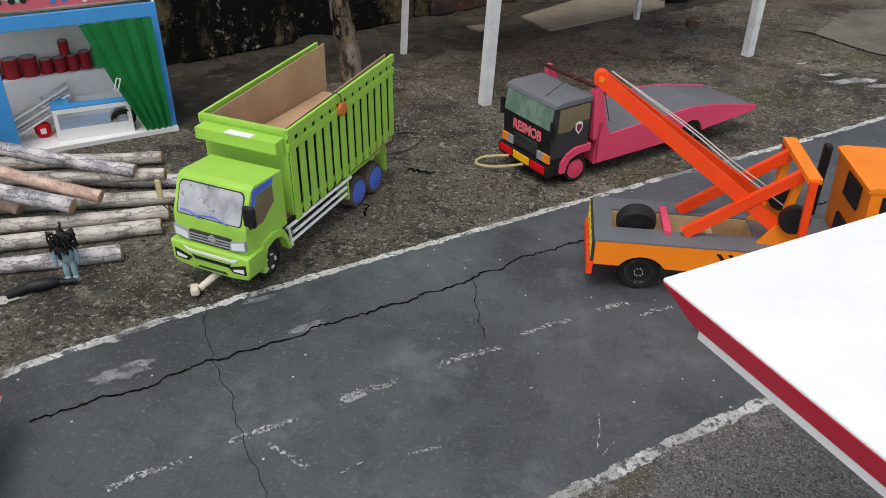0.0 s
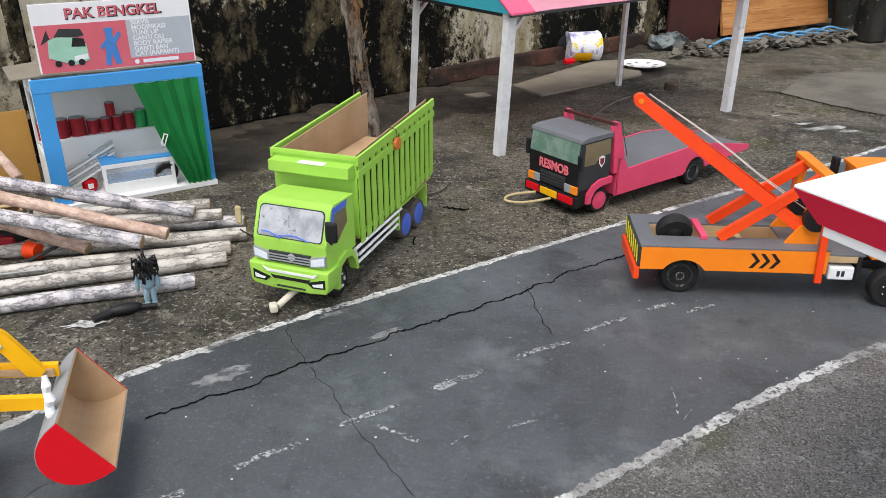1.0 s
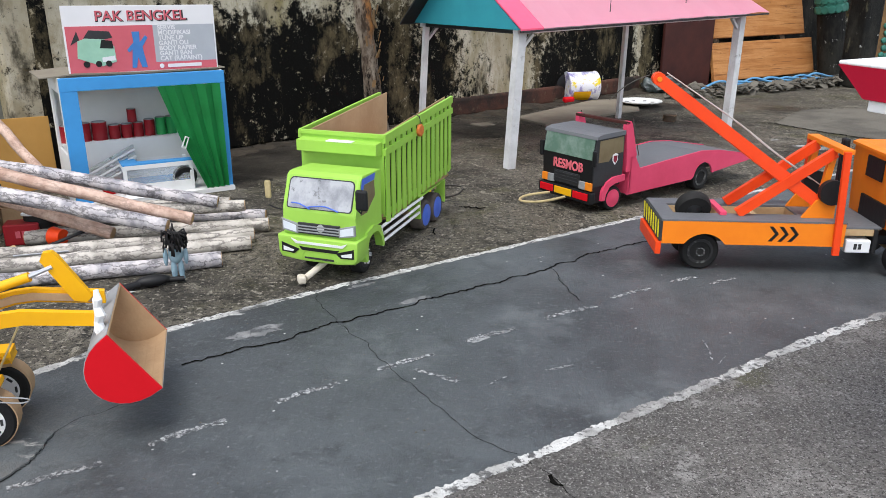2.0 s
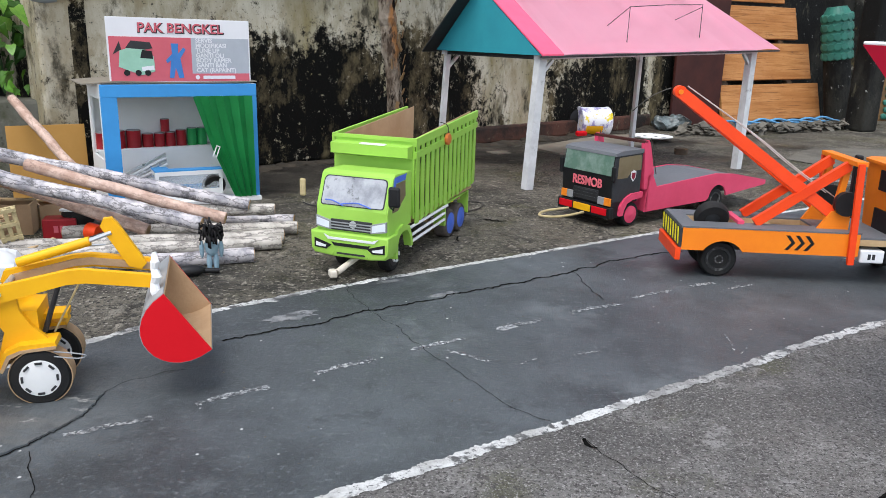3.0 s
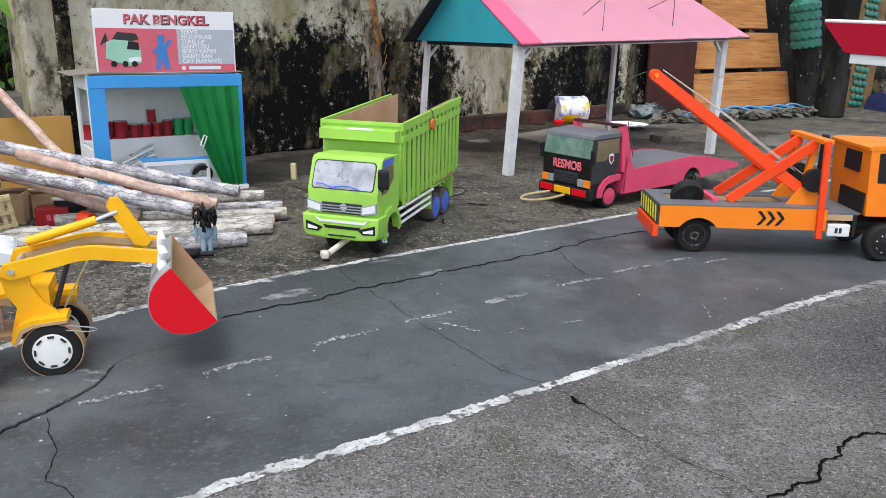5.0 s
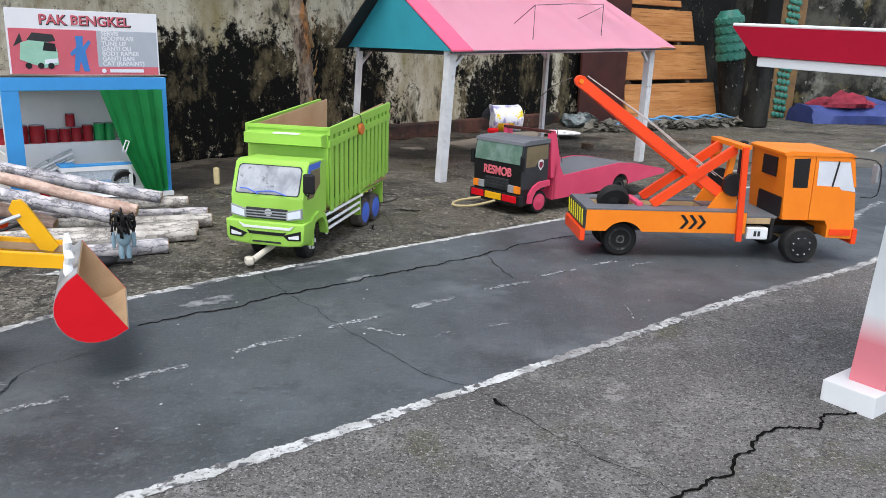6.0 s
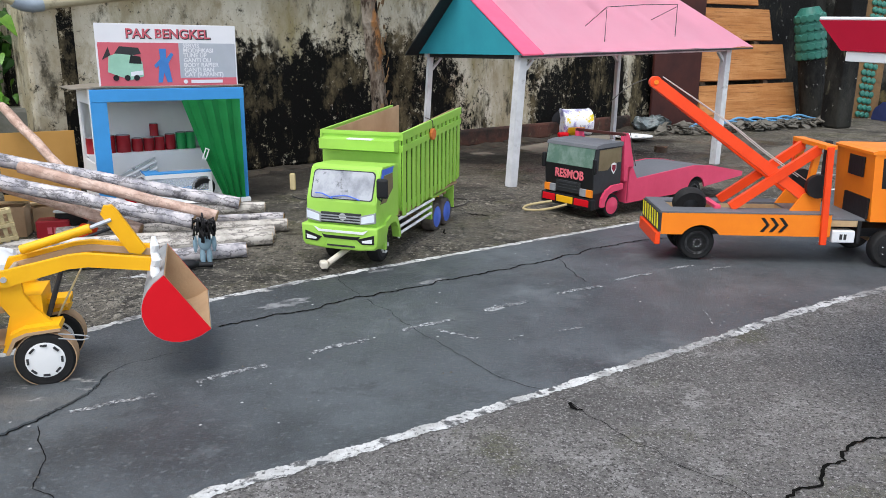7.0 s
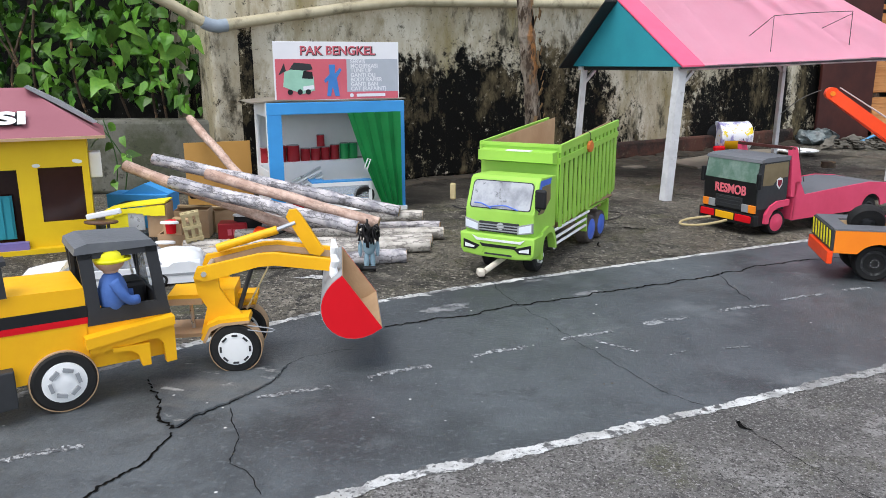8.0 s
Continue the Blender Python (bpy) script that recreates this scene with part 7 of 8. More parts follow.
for y in (-0.019, 0.019):
    tube(bm, smooth_line([(0.0, y * 0.85, 0.047), (0.007, y * 1.1, 0.034), (0.017, y * 1.05, 0.024), (0.03, y * 0.9, 0.023)], 0.004), [0.0075 - 0.00025 * k for k in range(len(smooth_line([(0.0, y * 0.85, 0.047), (0.007, y * 1.1, 0.034), (0.017, y * 1.05, 0.024), (0.03, y * 0.9, 0.023)], 0.004)))], 10)
bmesh.ops.create_uvsphere(bm, u_segments=20, v_segments=10, radius=1, matrix=Matrix.Translation((0, 0, 0.071)) @ Matrix.Diagonal((0.021, 0.019, 0.017, 1)))
lathe(bm, [(0.018, 0), (0.025, 0), (0.025, 0.002), (0.018, 0.002)], 20, Matrix.Translation((0.003, 0, 0.068)) @ Matrix.Rotation(radians(90), 4, "X"))
me = bpy.data.meshes.new("driver_doll")
bm.to_mesh(me)
bm.free()
for m in (M_BLUE_CLOTH, M_HELMET, M_SKIN):
    me.materials.append(m)
for p in me.polygons:
    p.material_index = 1 if p.center.z > 0.0655 else (2 if p.center.z > 0.056 else 0)
    p.use_smooth = True
ob = new("driver_doll", me)
ob.matrix_world = pose(-0.951, 0.69, 0.002, 0, 0, 41.3) @ Matrix.Translation((0.08, 0.016, 0.112)) @ Matrix.Diagonal((1.0, 1.0, 1.25, 1))
tagged(ob, "blue-clothed doll with yellow helmet in the loader cab", "doll")


# ---- clutter between the house and the stall ----
solid("ochre_board", box(B(), 0, 0.21, 0, 0.006, 0, 0.212, 0.001), M_PANEL_TAN, "ochre board leaning beside the stall", "board", m=pose(-1.462, 2.143, 0, -6, 0, 29.7))
bx = thing("blue_box", pose(-1.555, 1.83, 0, 0, 0, 4), "sky-blue toy cupboard box", "box")
part("body", box(B(), 0, 0.18, 0, 0.08, 0, 0.098, 0.002), M_BLUE, bx)
part("handle", tube(B(), smooth_line([(0.02, -0.002, 0.06), (0.06, -0.006, 0.078), (0.13, -0.006, 0.078), (0.155, -0.002, 0.074)], 0.01), 0.0022, 6), M_DARK, bx, "dark wire handle")
part("gable_lid", prism(B(), [(0.04, 0.098), (0.11, 0.128), (0.18, 0.098)], 0.01, 0.07), M_BLUE, bx)
yb = thing("yellow_toy_body", pose(-1.41, 1.585, 0.0, 0, 0, 12), "half-built toy truck body with yellow card roof", "toy part")
part("roof_card", prism(B(), [(-0.0, 0.098), (0.05, 0.108), (0.15, 0.118), (0.15, 0.122), (0.05, 0.112), (0.0, 0.102)], -0.01, 0.06), M_YELLOW2, yb, "yellow card roof")
part("side_card", prism(B(), [(0.0, 0.03), (0.055, 0.03), (0.055, 0.1), (0.0, 0.1)], -0.008, -0.004), M_YELLOW2, yb)
bm = B()
for k in range(8):
    x = 0.004 + 0.018 * k
    box(bm, x, x + 0.0183, -0.0125, -0.0105, 0.088 + 0.0012 * k + rnd.uniform(-0.012, 0.006), 0.101 + 0.0018 * k)
part("frayed_edge", bm, M_YELLOW2, yb, "frayed yellow card fringe")
part("foil", box(B(), 0.055, 0.095, -0.008, -0.004, 0.05, 0.106), M_SILVER, yb, "grey foil patch")
part("card_block", box(B(), 0.1, 0.15, 0.0, 0.06, 0.02, 0.114), M_CARD, yb)
part("stand", box(B(), 0.0, 0.15, 0.0, 0.05, 0.0, 0.03), M_DARK, yb)
tb = thing("brown_toy_table", pose(-1.395, 1.535, 0, 0, 0, 10), "small brown oval toy table", "toy table")
part("tabletop", lathe(B(), [(0.04, 0.0), (0.042, 0.003), (0.04, 0.006), (0.001, 0.006)], 24, Matrix.Translation((0, 0, 0.078)) @ Matrix.Diagonal((1, 0.5, 1, 1)) @ Matrix.Rotation(radians(90), 4, "X")), mat("brown_varnish", (0.12, 0.06, 0.035), (0.09, 0.045, 0.028), 14, 0.4), tb)
for x in (-0.012, 0.014):
    part("leg", box(B(), x, x + 0.006, -0.003, 0.003, 0, 0.08), M_DARK, tb)
solid("white_bar", box(B(), 0, 0.085, 0, 0.01, 0, 0.014, 0.003), M_WHITE_METAL, "white plastic bar lying on the toy table", "plastic bar", m=pose(-1.43, 1.53, 0.085, 0, -10, 15))
for k, (x, y, z, w, d, h, rz) in enumerate(((-1.27, 1.57, 0, 0.07, 0.06, 0.045, 10), (-1.255, 1.575, 0.045, 0.05, 0.06, 0.028, -6), (-1.3, 1.72, 0, 0.09, 0.07, 0.075, 14), (-1.22, 1.8, 0, 0.1, 0.06, 0.06, 35))):
    c = thing("card_box", pose(x, y, z, 0, 0, rz), "small brown cardboard box in the clutter", "box", "cardboard boxes")
    bm = B()
    box(bm, 0, w, 0, 0.003, 0, h)
    box(bm, 0, w, d - 0.003, d, 0, h)
    box(bm, 0, 0.003, 0.003, d - 0.003, 0, h)
    box(bm, w - 0.003, w, 0.003, d - 0.003, 0, h)
    box(bm, 0.003, w - 0.003, 0.003, d - 0.003, 0, 0.004)
    part("sides", bm, M_CARD, c)
    part("flap", prism(B(), [(0, h), (w, h), (w, h + 0.002), (0, h + 0.006)], d - 0.02, d), M_WOOD, c)
cr = thing("wooden_toy_frame", pose(-1.185, 1.56, 0, 6, -8, 30), "pale wooden slatted toy frame standing upright", "toy frame")
for x in (0.0, 0.0165, 0.033):
    part("upright", box(B(), x, x + 0.009, 0, 0.006, 0, 0.104, 0.001), M_ROPE, cr)
for z in (0.0, 0.031, 0.062, 0.094):
    part("rung", box(B(), -0.001, 0.043, 0.006, 0.012, z, z + 0.011), M_ROPE, cr)
    part("rung", box(B(), -0.001, 0.043, -0.003, 0.0, z + 0.001, z + 0.009), M_ROPE, cr)
for x, y, z, r in ((-1.225, 1.55, 0.078, 0.022), (-1.235, 1.54, 0.03, 0.024), (-1.115, 1.74, 0.062, 0.026)):
    solid("white_jar_top", lathe(B(), [(r, 0.0), (r, 0.004), (r * 0.9, 0.006), (0.001, 0.006)], 24), M_WHITE, "round white plastic lid in the clutter", "jar top", "white jar tops", smooth=True, m=pose(x, y, z, 82, 0, 0))
tyre("loose_tyre", pose(-1.105, 1.755, 0.032, 90, 0, 0), 0.038, 0.032, "black tyre lying in the clutter", "loose tyres")
solid("hub_cap", lathe(B(), [(0.018, 0), (0.018, 0.003), (0.004, 0.006)], 18), M_YELLOW2, "pale yellow hub on the loose tyre", "hub", smooth=True, m=pose(-1.105, 1.755, 0.035, 90, 0, 0))
tyre("loose_tyre", pose(-1.24, 1.78, 0.1, 80, 0, 10), 0.036, 0.03, "black tyre on top of the clutter", "loose tyres")
rb = thing("red_tin", pose(-1.165, 1.69, 0, 0, 0, 15), "dark red printed tin box", "tin")
part("body", box(B(), 0, 0.075, 0, 0.05, 0, 0.05, 0.003), M_CAN_RED, rb)
for k in range(3):
    part("print_bar", box(B(), 0.025 + 0.014 * k, 0.035 + 0.014 * k, -0.001, 0.001, 0.018, 0.034), M_SIGN_RED, rb)
solid("orange_cup", lathe(B(), [(0.018, 0), (0.022, 0.03), (0.019, 0.03), (0.016, 0.003)], 20), M_RED_ORANGE, "orange plastic cup on its side", "cup", smooth=True, m=pose(-1.03, 1.69, 0.022, 0, 0, 70))
solid("red_cup", lathe(B(), [(0.012, 0), (0.014, 0.032)], 16), M_RED, "small red pot in a card box", "cup", smooth=True, m=pose(-1.232, 1.57, 0.05, 90, 0, 0))
for k in range(5):
    x, y = -1.24 + 0.05 * k, 1.47 + 0.035 * k
    solid("scrap_strip", box(B(), 0, rnd.uniform(0.06, 0.12), 0, 0.012, 0, 0.004, 0.001), (M_GREY, M_WHITE, M_WOOD, M_SILVER, M_DARK)[k], "scrap strip lying in the clutter", "scrap strip", "scrap strips", m=pose(x, y, 0.002 + 0.004 * k, 0, rnd.uniform(-12, 0), rnd.uniform(10, 60)))
wc = thing("white_toy_car", pose(-1.36, 1.17, 0, 0, 0, 24), "white toy car with curved silver windscreen behind the loader", "toy car", "model trucks")
part("body", prism(B(), [(0.0, 0.005), (-0.012, 0.024), (0.03, 0.033), (0.09, 0.039), (0.11, 0.042), (0.285, 0.042), (0.297, 0.05), (0.33, 0.051), (0.35, 0.044), (0.356, 0.034), (0.352, 0.005)], 0.0, 0.15), M_WHITE_METAL, wc)
part("cabin", prism(B(), [(0.095, 0.042), (0.15, 0.08), (0.225, 0.084), (0.28, 0.042)], 0.012, 0.138), M_WINDSHIELD, wc, "silver film cabin")
part("windscreen", prism(B(), [(0.07, 0.04), (0.142, 0.0835), (0.15, 0.0835), (0.08, 0.04)], 0.008, 0.142), M_SILVER, wc, "curved silver film windscreen")
part("side_window", prism(B(), [(0.118, 0.045), (0.158, 0.075), (0.22, 0.078), (0.268, 0.045)], 0.009, 0.0125), M_WINDSHIELD, wc)
bm = B()
bmesh.ops.create_uvsphere(bm, u_segments=24, v_segments=14, radius=1, matrix=Matrix.Translation((0.296, 0.075, 0.036)) @ Matrix.Diagonal((0.062, 0.073, 0.03, 1)))
part("bonnet", bm, M_WHITE_METAL, wc, "rounded white bonnet", True)
part("tail_mark", box(B(), 0.35, 0.3575, 0.02, 0.13, 0.02, 0.028), M_RED, wc)
part("side_stripe", box(B(), 0.03, 0.34, -0.0012, 0.002, 0.022, 0.027), M_GREY, wc)
for x in (0.06, 0.27):
    for y in (-0.002, 0.134):
        wheel(wc, x, y, 0.014, 0.018, M_GREY, "", 0.6)

# ---- yellow box and hose on the yard ----
yt = thing("yellow_box", pose(-0.222, 2.11, 0, 0, 0, 12), "small bright yellow plastic box on the yard", "box")
part("body", box(B(), 0, 0.05, 0, 0.04, 0, 0.042, 0.004), M_YELLOW2, yt)
part("knob", box(B(), 0.014, 0.03, 0.01, 0.03, 0.042, 0.05, 0.003), M_YELLOW2, yt)
part("shoe", box(B(), 0.018, 0.045, -0.016, 0.0, 0, 0.006, 0.002), M_ROPE, yt)
solid("coiled_hose", tube(B(), smooth_line([(-0.33, 2.24, 0.003), (-0.28, 2.2, 0.003), (-0.21, 2.19, 0.003), (-0.13, 2.24, 0.003), (-0.08, 2.22, 0.003), (-0.1, 2.13, 0.003), (-0.17, 2.08, 0.003)], 0.02), 0.0022, 6), M_WIRE, "thin black hose curled on the yard", "hose")

# ---- things by the wall ----
cn = thing("paint_tin", pose(0.57, 4.055, 0.078, 0, 0, 12), "large printed paint tin lying on its side", "paint tin")
M_TIN = mat("tin_print", (0.3, 0.27, 0.5), (0.74, 0.74, 0.78), 14, 0.35, 0.02, 40, spread=(0.44, 0.5), stain=(0.7, 0.55, 0.03), stain_at=(0.6, 0.62), stain_scale=9)
part("body", lathe(B(), [(0.076, 0.0), (0.078, 0.004), (0.074, 0.008), (0.074, 0.162), (0.078, 0.166), (0.076, 0.17)], 30, Matrix.Rotation(radians(-90), 4, "Z")), M_TIN, cn, "printed in white, violet and yellow", True)
bm = B()
rows = [[bm.verts.new((x, 0.0752 * math.cos(radians(a)), 0.0752 * math.sin(radians(a)))) for x in (0.022, 0.118)] for a in range(195, 262, 6)]
for p, q in zip(rows, rows[1:]):
    bm.faces.new((p[0], p[1], q[1], q[0]))
bmesh.ops.recalc_face_normals(bm, faces=bm.faces)
bmesh.ops.solidify(bm, geom=bm.faces[:], thickness=0.0008)
part("yellow_print", bm, M_YELLOW, cn, "yellow printed band", True)
part("bottom", lathe(B(), [(0.07, 0.168), (0.07, 0.171)], 30, Matrix.Rotation(radians(-90), 4, "Z")), M_GREY, cn)
solid("black_bucket", lathe(B(), [(0.07, 0), (0.09, 0.16), (0.085, 0.16), (0.066, 0.006)], 26), M_BLACK, "black plastic bucket lying behind the tin", "bucket", smooth=True, m=pose(0.56, 4.12, 0.09, 0, 0, 100))
solid("torn_wrapper", box(B(), 0, 0.06, 0, 0.03, 0, 0.03, 0.008), M_RED, "crumpled red and white wrapper", "wrapper", m=pose(0.555, 3.97, 0, 10, 0, 20))
solid("paper_scrap", box(B(), 0, 0.05, 0, 0.03, 0, 0.02, 0.008), M_WHITE, "crumpled pale paper scrap", "paper", m=pose(0.43, 4.0, 0, 10, 0, 50))
solid("plywood_sheet", prism(B(), [(0.24, 3.49), (0.345, 3.285), (0.87, 3.7), (0.96, 4.1), (0.72, 4.05)], 0.002, 0.01, axes="xy"), M_PLY, "old plywood sheet lying by the wall", "plywood")
pl = thing("white_plate", pose(0.925, 3.89, 0.012, 0, 0, 0), "large white patterned plastic plate", "plate")
part("dish", lathe(B(), [(0.06, 0.0), (0.11, 0.012), (0.112, 0.016), (0.104, 0.014), (0.06, 0.004), (0.001, 0.004)], 36, Matrix.Rotation(radians(90), 4, "X") @ Matrix.Diagonal((1, 1, 1, 1))), M_WHITE, pl, smooth=True)
for k in range(7):
    a = 2 * math.pi * k / 7
    part("printed_mark", prism(B(), [(0.066 + 0.012 * math.cos(b), 0.008 * math.sin(b)) for b in [2 * math.pi * i / 10 for i in range(10)]], 0.0072, 0.0086, Matrix.Rotation(a, 4, "Z"), axes="xy"), M_GREY, pl)
solid("cardboard_scrap", prism(B(), [(0.02, 3.33), (0.07, 3.27), (0.13, 3.31), (0.1, 3.37)], 0.001, 0.006, axes="xy"), M_PLY, "flat pale board scrap on the ground", "scrap")
solid("wood_puck", lathe(B(), [(0.03, 0), (0.03, 0.028)], 20), M_BARK, "short dark wooden disc on the yard", "wood disc", m=pose(0.93, 3.42, 0, 90, 0, 0))
for x, y, sx in ((-0.805, 1.39, 0.06), (1.3, 2.77, 0.11), (1.36, 2.72, 0.06), (1.25, 2.83, 0.05), (-0.55, 1.28, 0.02), (1.85, 3.55, 0.03), (1.2, 2.95, 0.03)):
    bm = B()
    vs = []
    for k in range(20):
        a, q = 2 * math.pi * k / 20, sx * rnd.uniform(0.45, 1.0)
        vs.append(bm.verts.new((x + q * math.cos(a), y + q * 0.35 * math.sin(a) + q * 0.25 * math.cos(a), 0.0016)))
    bm.faces.new(vs)
    solid("pale_splash", bm, M_LINE, "dried pale paint splash on the concrete", "paint splash", "paint splashes", "structure")

# planks and panels against the dark wall
pk = thing("plank_stack", pose(1.673, 4.755, 0, 0, 0, 29.3), "orange-brown wooden plank panel leaning on the wall", "plank panel")
for xa, xb, z0, z1, y in ((-0.2, 0.74, 0.77, 0.97, 0.26), (-0.16, 0.84, 0.535, 0.75, 0.19), (-0.1, 0.93, 0.275, 0.515, 0.11), (-0.02, 0.98, 0.02, 0.255, 0.03)):
    part("plank", box(B(), xa, xb, 0, 0.025, 0, z1 - z0, 0.003, Matrix.Translation((0, y, z0)) @ Matrix.Rotation(radians(-14), 4, "X") @ Matrix.Rotation(radians(-0.6), 4, "Y")), M_PLANK, pk)
for x in (0.05, 0.7):
    part("batten", bar(B(), (x + 0.05, 0.06, 0.0), (x - 0.1, 0.36, 1.0), 0.05, 0.03, (1, 0, 0)), M_BARK, pk)
solid("maroon_sheet", box(B(), -0.46, -0.04, 0.06, 0.08, 0, 0.85, 0.004), M_MAROON, "dark maroon metal sheet against the wall", "metal sheet", m=pose(1.673, 4.755, 0, 0, 0, 29.3))
solid("dark_pillar", box(B(), -0.065, 0.065, -0.07, 0.07, 0, 1.8, 0.015), M_WALL_DARK, "black mouldy concrete pillar", "pillar", kind="structure", m=pose(2.46, 4.66, 0, 0, 0, 20))
bm = B()
for k in range(6, 11):
    for j in range(9):
        a = math.pi * (0.95 + 1.1 * j / 8)
        lathe(bm, [(0.024, 0), (0.03, 0.012), (0.02, 0.02)], 7, Matrix.Translation((0.1 * math.cos(a), 0.1 * math.sin(a), 0.08 + 0.062 * k)) @ Matrix.Rotation(a - math.pi / 2, 4, "Z") @ Matrix.Rotation(math.pi, 4, "Z"))
gn = thing("green_mat_roll", pose(2.6, 5.2, 0, 0, -9, 0), "bundle of green plastic matting on an added black stand", "mat roll")
part("roll", lathe(B(), [(0.085, 0.43), (0.095, 0.5), (0.09, 0.72), (0.06, 0.77)], 24, Matrix.Rotation(radians(90), 4, "X")), M_CHAIN_G, gn)
# Stand is added; its black fills the dark area under the matting.
part("stand", lathe(B(), [(0.1, 0.0), (0.1, 0.02), (0.085, 0.03), (0.085, 0.43)], 24, Matrix.Rotation(radians(90), 4, "X")), M_WALL_DARK, gn, "added black stand filling the dark below the matting")
ob = part("link_cover", bm, M_CHAIN_G, gn, "raised plastic links")
tagged(ob, kind="stuff")
mb = thing("link_mat", pose(2.93, 5.33, 0, -8, 8.5, 12), "leaning board hung with green and yellow link matting", "mat")
part("board", box(B(), 0.02, 0.27, 0.02, 0.04, 0, 1.1, 0.004), M_RUST, mb, "rusty ochre board")
for col, (x, mt) in enumerate(((-0.01, M_CHAIN_Y), (0.09, M_CHAIN_G), (0.13, M_CHAIN_G), (0.17, M_CHAIN_G))):
    for k in range(20):
        part("link", lathe(B(), [(0.02, 0.02), (0.022, 0.008), (0.012, 0.002)], 8, Matrix.Translation((x + (0.012 if k % 2 else 0), 0.0, 0.05 + 0.05 * k))), mt, mb)
tp = B()
n, mrows = 26, 10
grid = [[None] * (mrows + 1) for _ in range(n + 1)]
for i in range(n + 1):
    for j in range(mrows + 1):
        a = math.pi * j / mrows
        x = 1.15 * i / n
        q = 1 + 0.22 * noise.noise((x * 5, j * 0.6, 2.0))
        grid[i][j] = tp.verts.new((x, -0.16 * math.cos(a) * q, max(0.002, 0.13 * math.sin(a) ** 0.7 * q)))
for i in range(n):
    for j in range(mrows):
        tp.faces.new((grid[i][j], grid[i + 1][j], grid[i + 1][j + 1], grid[i][j + 1]))
tp.faces.new(grid[0])
tp.faces.new(grid[n][::-1])
bmesh.ops.recalc_face_normals(tp, faces=tp.faces)
solid("blue_tarpaulin", tp, M_TARP, "folded dark blue tarpaulin on the ground", "tarpaulin", smooth=True, m=pose(3.08, 5.12, 0, 0, 0, 4))
tp = B()
grid = [[None] * (mrows + 1) for _ in range(n + 1)]
for i in range(n + 1):
    for j in range(mrows + 1):
        a = math.pi * j / mrows
        x = 0.6 * i / n
        q = (0.25 + math.sin(math.pi * i / n)) * (1 + 0.5 * noise.noise((x * 7, j * 0.9, 5.0)) + 0.35 * noise.noise((x * 19, j * 1.7, 8.0)))
        grid[i][j] = tp.verts.new((x, -0.12 * math.cos(a) * q, 0.07 * math.sin(a) * q))
for i in range(n):
    for j in range(mrows):
        tp.faces.new((grid[i][j], grid[i + 1][j], grid[i + 1][j + 1], grid[i][j + 1]))
bmesh.ops.recalc_face_normals(tp, faces=tp.faces)
solid("red_cloth", tp, M_RAG, "crumpled red cloth bundle on the tarpaulin", "cloth", smooth=True, m=pose(3.12, 5.13, 0.115, 0, 0, 4))
solid("tarp_flap", box(B(), 0, 0.5, 0, 0.2, 0, 0.09, 0.03), M_TARP, "blue tarpaulin fold over the cloth", "tarpaulin", smooth=True, m=pose(3.6, 5.17, 0.11, 0, 12, 4))
bm = B()
for k in range(420):
    f = rnd.random()
    x, y = 1.25 + 1.2 * f + rnd.uniform(-0.1, 0.1), 4.33 + 0.55 * f - rnd.uniform(0.0, 0.2)
    w = rnd.uniform(0.008, 0.035)
    box(bm, -w, w, -w * 0.5, w * 0.5, -0.003, 0.003, 0, Matrix.Translation((x, y, rnd.uniform(0.006, 0.05))) @ Euler((rnd.uniform(-0.6, 0.6), rnd.uniform(-0.6, 0.6), rnd.uniform(0, 3.1))).to_matrix().to_4x4())
solid("rubbish_heap", bm, M_PATCH, "scraps of grey sacking and rubble by the planks", "rubbish", kind="stuff")
for k in range(7):
    f = k / 6
    x, y = 1.5 + 0.75 * f, 4.35 + 0.4 * f
    solid("blue_strap", tube(B(), smooth_line([(x - 0.12, y - 0.06, 0.03), (x, y, 0.06 + rnd.uniform(0, 0.02)), (x + 0.12, y + 0.05, 0.05), (x + 0.22, y + 0.12, 0.04)], 0.03), 0.007, 6), mat("blue_strap_plastic", (0.12, 0.33, 0.55), (0.1, 0.27, 0.46), 10, 0.4) if k == 0 else bpy.data.materials["blue_strap_plastic"], "blue plastic strap lying in the rubbish", "strap", "blue straps")
bm = B()
bmesh.ops.create_icosphere(bm, subdivisions=4, radius=1, matrix=Matrix.Diagonal((0.13, 0.07, 0.05, 1)))
for v in bm.verts:
    c = v.co.copy()
    v.co += Vector((noise.noise(c * 22), noise.noise(c * 22 + Vector((5, 1, 2))), noise.noise(c * 22 + Vector((1, 7, 3))))) * 0.035
    v.co.z = max(v.co.z, -0.034)
solid("plastic_bag", bm, mat("dirty_clear_plastic", (0.17, 0.2, 0.2), (0.05, 0.06, 0.06), 16, 0.3, 0.3, 50, spread=(0.42, 0.6)), "crumpled dirty blue-grey plastic bag by the wall", "bag", m=pose(1.2, 4.45, 0.034, 0, 0, 30))

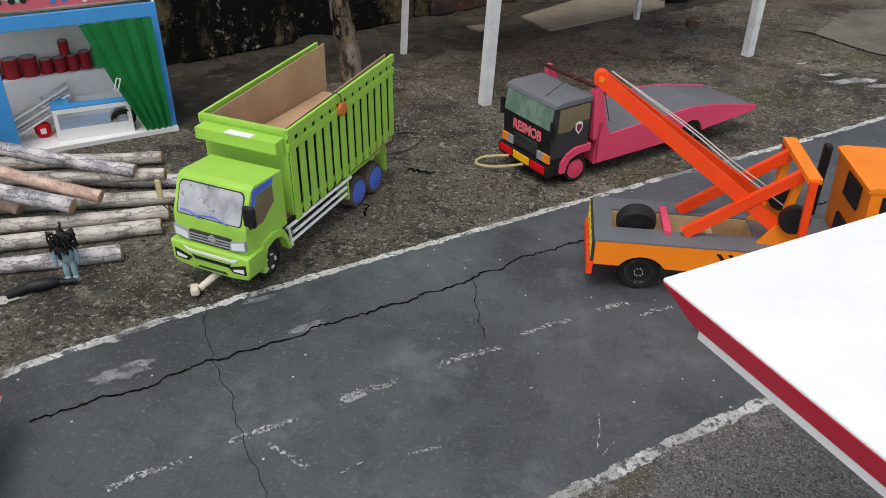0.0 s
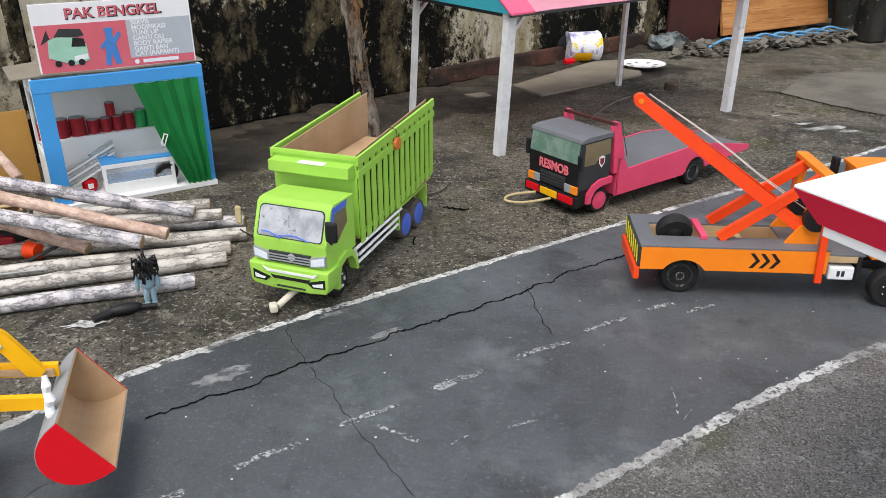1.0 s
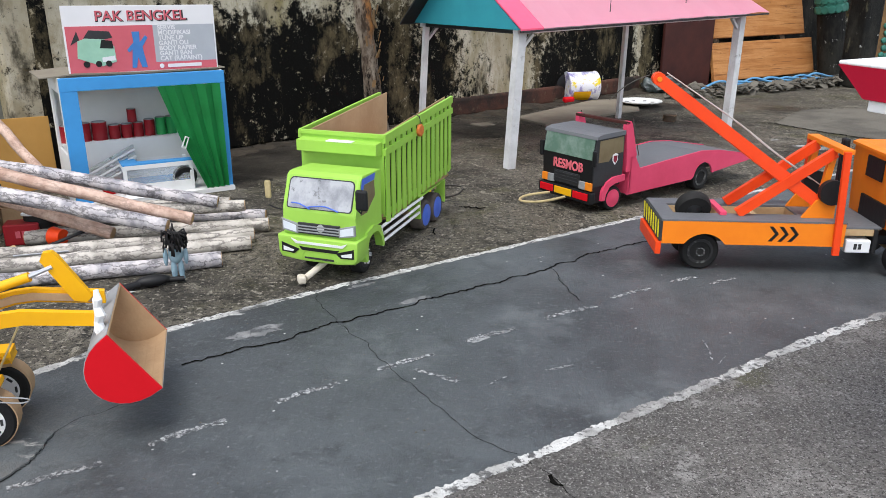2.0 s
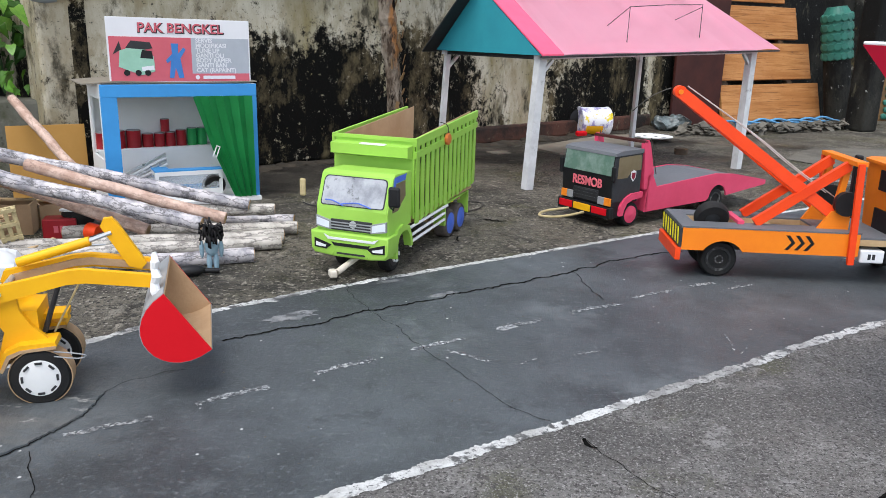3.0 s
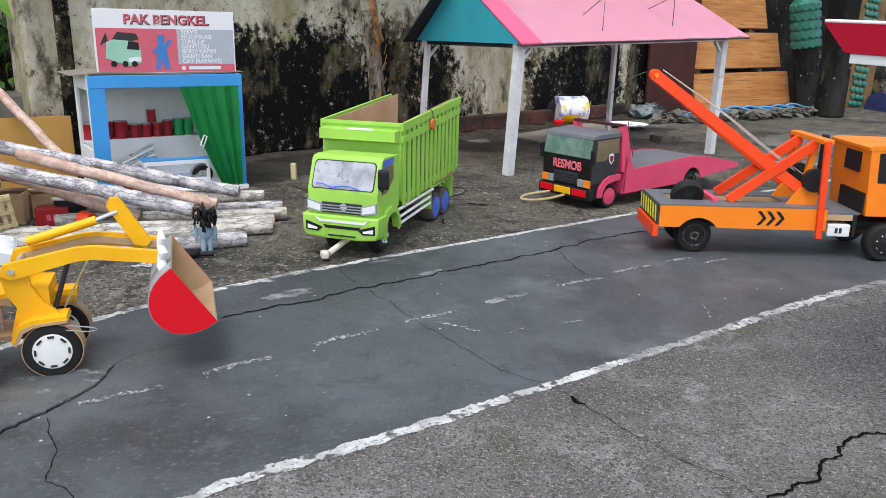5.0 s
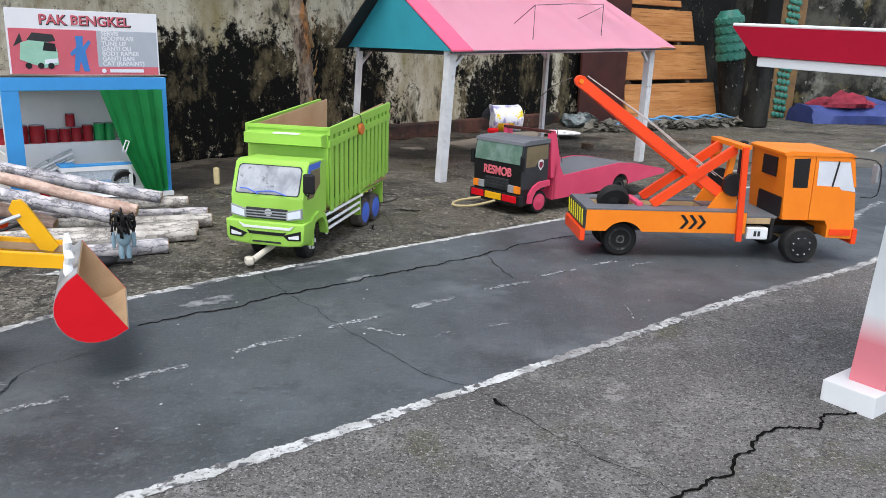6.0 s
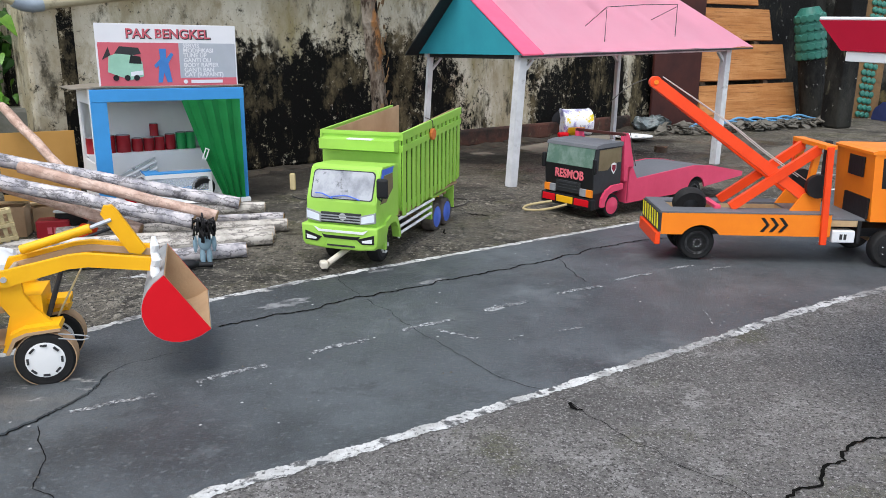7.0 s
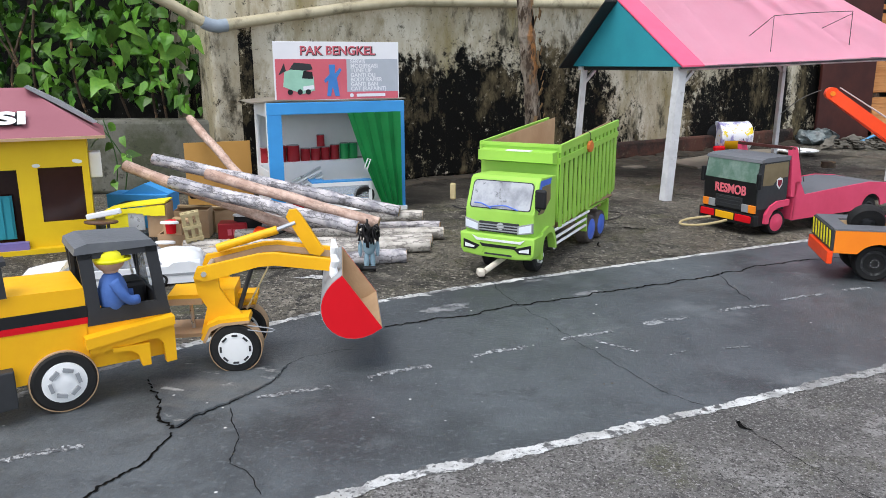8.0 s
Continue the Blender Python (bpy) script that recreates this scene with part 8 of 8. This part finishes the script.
# ---- climbing plant behind the low wall ----
def leaf_mesh(k):
    """A pointed leaf, folded along its midrib and drooping at the tip."""
    r = random.Random(k)
    out = [(0.0, 0.0), (0.24, 0.0), (0.38, 0.2), (0.36, 0.45), (0.19, 0.8), (0.0, 1.16)]
    bm = B()
    droop = r.uniform(0.1, 0.35)
    mid = [bm.verts.new((0, y, 0.06 * math.sin(y * 2.5) - droop * y * y)) for _, y in out]
    for s in (1, -1):
        side = [bm.verts.new((s * x * r.uniform(0.88, 1.1), y, 0.3 * abs(x) - droop * y * y + 0.06 * r.uniform(-1, 1))) for x, y in out[1:5]]
        chain = [mid[0]] + side + [mid[5]]
        for i in range(5):
            q = [mid[i], chain[i], chain[i + 1], mid[i + 1]]
            q = [v for n, v in enumerate(q) if v not in q[:n]]
            if len(q) > 2:
                bm.faces.new(q if s > 0 else q[::-1])
    bmesh.ops.recalc_face_normals(bm, faces=bm.faces)
    return bm


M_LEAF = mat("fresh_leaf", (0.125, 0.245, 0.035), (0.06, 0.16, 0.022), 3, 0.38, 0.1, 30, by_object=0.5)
# Darker copy of the leaf green: shade inside the plant is put into its colour.
M_LEAF_DARK = mat("painted_shade_leaf", (0.03, 0.09, 0.01), (0.012, 0.045, 0.007), 2.5, 0.5, 0.1, 30)
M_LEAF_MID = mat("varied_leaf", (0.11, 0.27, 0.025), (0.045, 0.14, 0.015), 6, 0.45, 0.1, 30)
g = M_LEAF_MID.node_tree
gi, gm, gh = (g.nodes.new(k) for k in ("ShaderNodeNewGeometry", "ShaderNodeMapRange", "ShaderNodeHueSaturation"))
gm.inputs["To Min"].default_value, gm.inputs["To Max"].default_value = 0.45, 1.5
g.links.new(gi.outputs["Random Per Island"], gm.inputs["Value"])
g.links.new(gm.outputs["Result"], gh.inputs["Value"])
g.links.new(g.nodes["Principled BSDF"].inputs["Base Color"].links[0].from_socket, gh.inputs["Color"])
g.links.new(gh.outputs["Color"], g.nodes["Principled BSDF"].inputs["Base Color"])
plant = thing("climbing_plant", pose(-2.0, 2.6, 0), "dense climbing plant with pointed green leaves", "plant")
leaves = [mesh_of("leaf", leaf_mesh(k), M_LEAF, True) for k in range(7)]
lr = random.Random(11)


def leaf_pose(x, y, z, s):
    return Matrix.Translation((x, y, z)) @ Euler((radians(lr.uniform(15, 120)), radians(lr.uniform(-55, 55)), radians(lr.uniform(-80, 80)))).to_matrix().to_4x4() @ Matrix.Rotation(radians(lr.uniform(120, 240)), 4, "Z") @ Matrix.Diagonal((s, s, s, 1))


for k in range(300):
    x = lr.uniform(-1.2, 0.5)
    z = lr.uniform(0.33, 1.05)
    if k < 12:
        x, z = lr.uniform(0.21, 0.31), lr.uniform(0.06, 0.28)
        y = -0.42 + lr.uniform(0, 0.03)
    else:
        y = -0.16 + 0.12 * math.sin(x * 7 + z * 5) + lr.uniform(-0.08, 0.08) + 0.15 * max(0, 0.4 - z)
    o = new("leaf", leaves[k % 7])
    o.parent = plant
    o.matrix_local = leaf_pose(x, y, z, lr.uniform(0.03, 0.046) if k % 3 or k < 12 else lr.uniform(0.055, 0.088))
bm = B()
src = leaf_mesh(9)
cos = [v.co.copy() for v in src.verts]
for i, v in enumerate(src.verts):
    v.index = i
fcs = [[v.index for v in f.verts] for f in src.faces]
src.free()
for nm, count, mt, depth, lab in (("inner_leaves", 2600, M_LEAF_DARK, (0.02, 0.35), "inner leaves with shade painted into a darker green"), ("outer_leaves", 1500, M_LEAF_MID, (-0.14, 0.1), "outer leaves in full leaf green of varied tone")):
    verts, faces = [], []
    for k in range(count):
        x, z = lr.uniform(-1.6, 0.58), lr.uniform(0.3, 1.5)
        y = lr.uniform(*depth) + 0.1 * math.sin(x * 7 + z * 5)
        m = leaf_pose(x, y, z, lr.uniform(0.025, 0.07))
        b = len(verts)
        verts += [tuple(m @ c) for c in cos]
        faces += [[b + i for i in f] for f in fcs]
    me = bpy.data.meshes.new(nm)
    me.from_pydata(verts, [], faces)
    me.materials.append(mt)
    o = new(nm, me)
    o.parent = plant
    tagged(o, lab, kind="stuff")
for k in range(16):
    x = lr.uniform(-1.2, 0.5)
    part("stem", tube(B(), smooth_line([(x, 0.1, 0.0), (x + lr.uniform(-0.1, 0.1), 0.0, 0.4), (x + lr.uniform(-0.2, 0.2), -0.05, 0.8), (x + lr.uniform(-0.3, 0.3), 0.0, 1.3)], 0.06), 0.005, 6), M_BARK, plant)
for dx in (0.03, 0.06):
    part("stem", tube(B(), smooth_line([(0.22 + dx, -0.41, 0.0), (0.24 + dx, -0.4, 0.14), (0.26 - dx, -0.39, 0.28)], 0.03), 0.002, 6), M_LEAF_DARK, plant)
wall("wall_behind_plant", (-4.5, 3.15), (-1.7, 3.2), 1.8, 0.12, M_WALL_DARK, "dark wall behind the climbing plant")
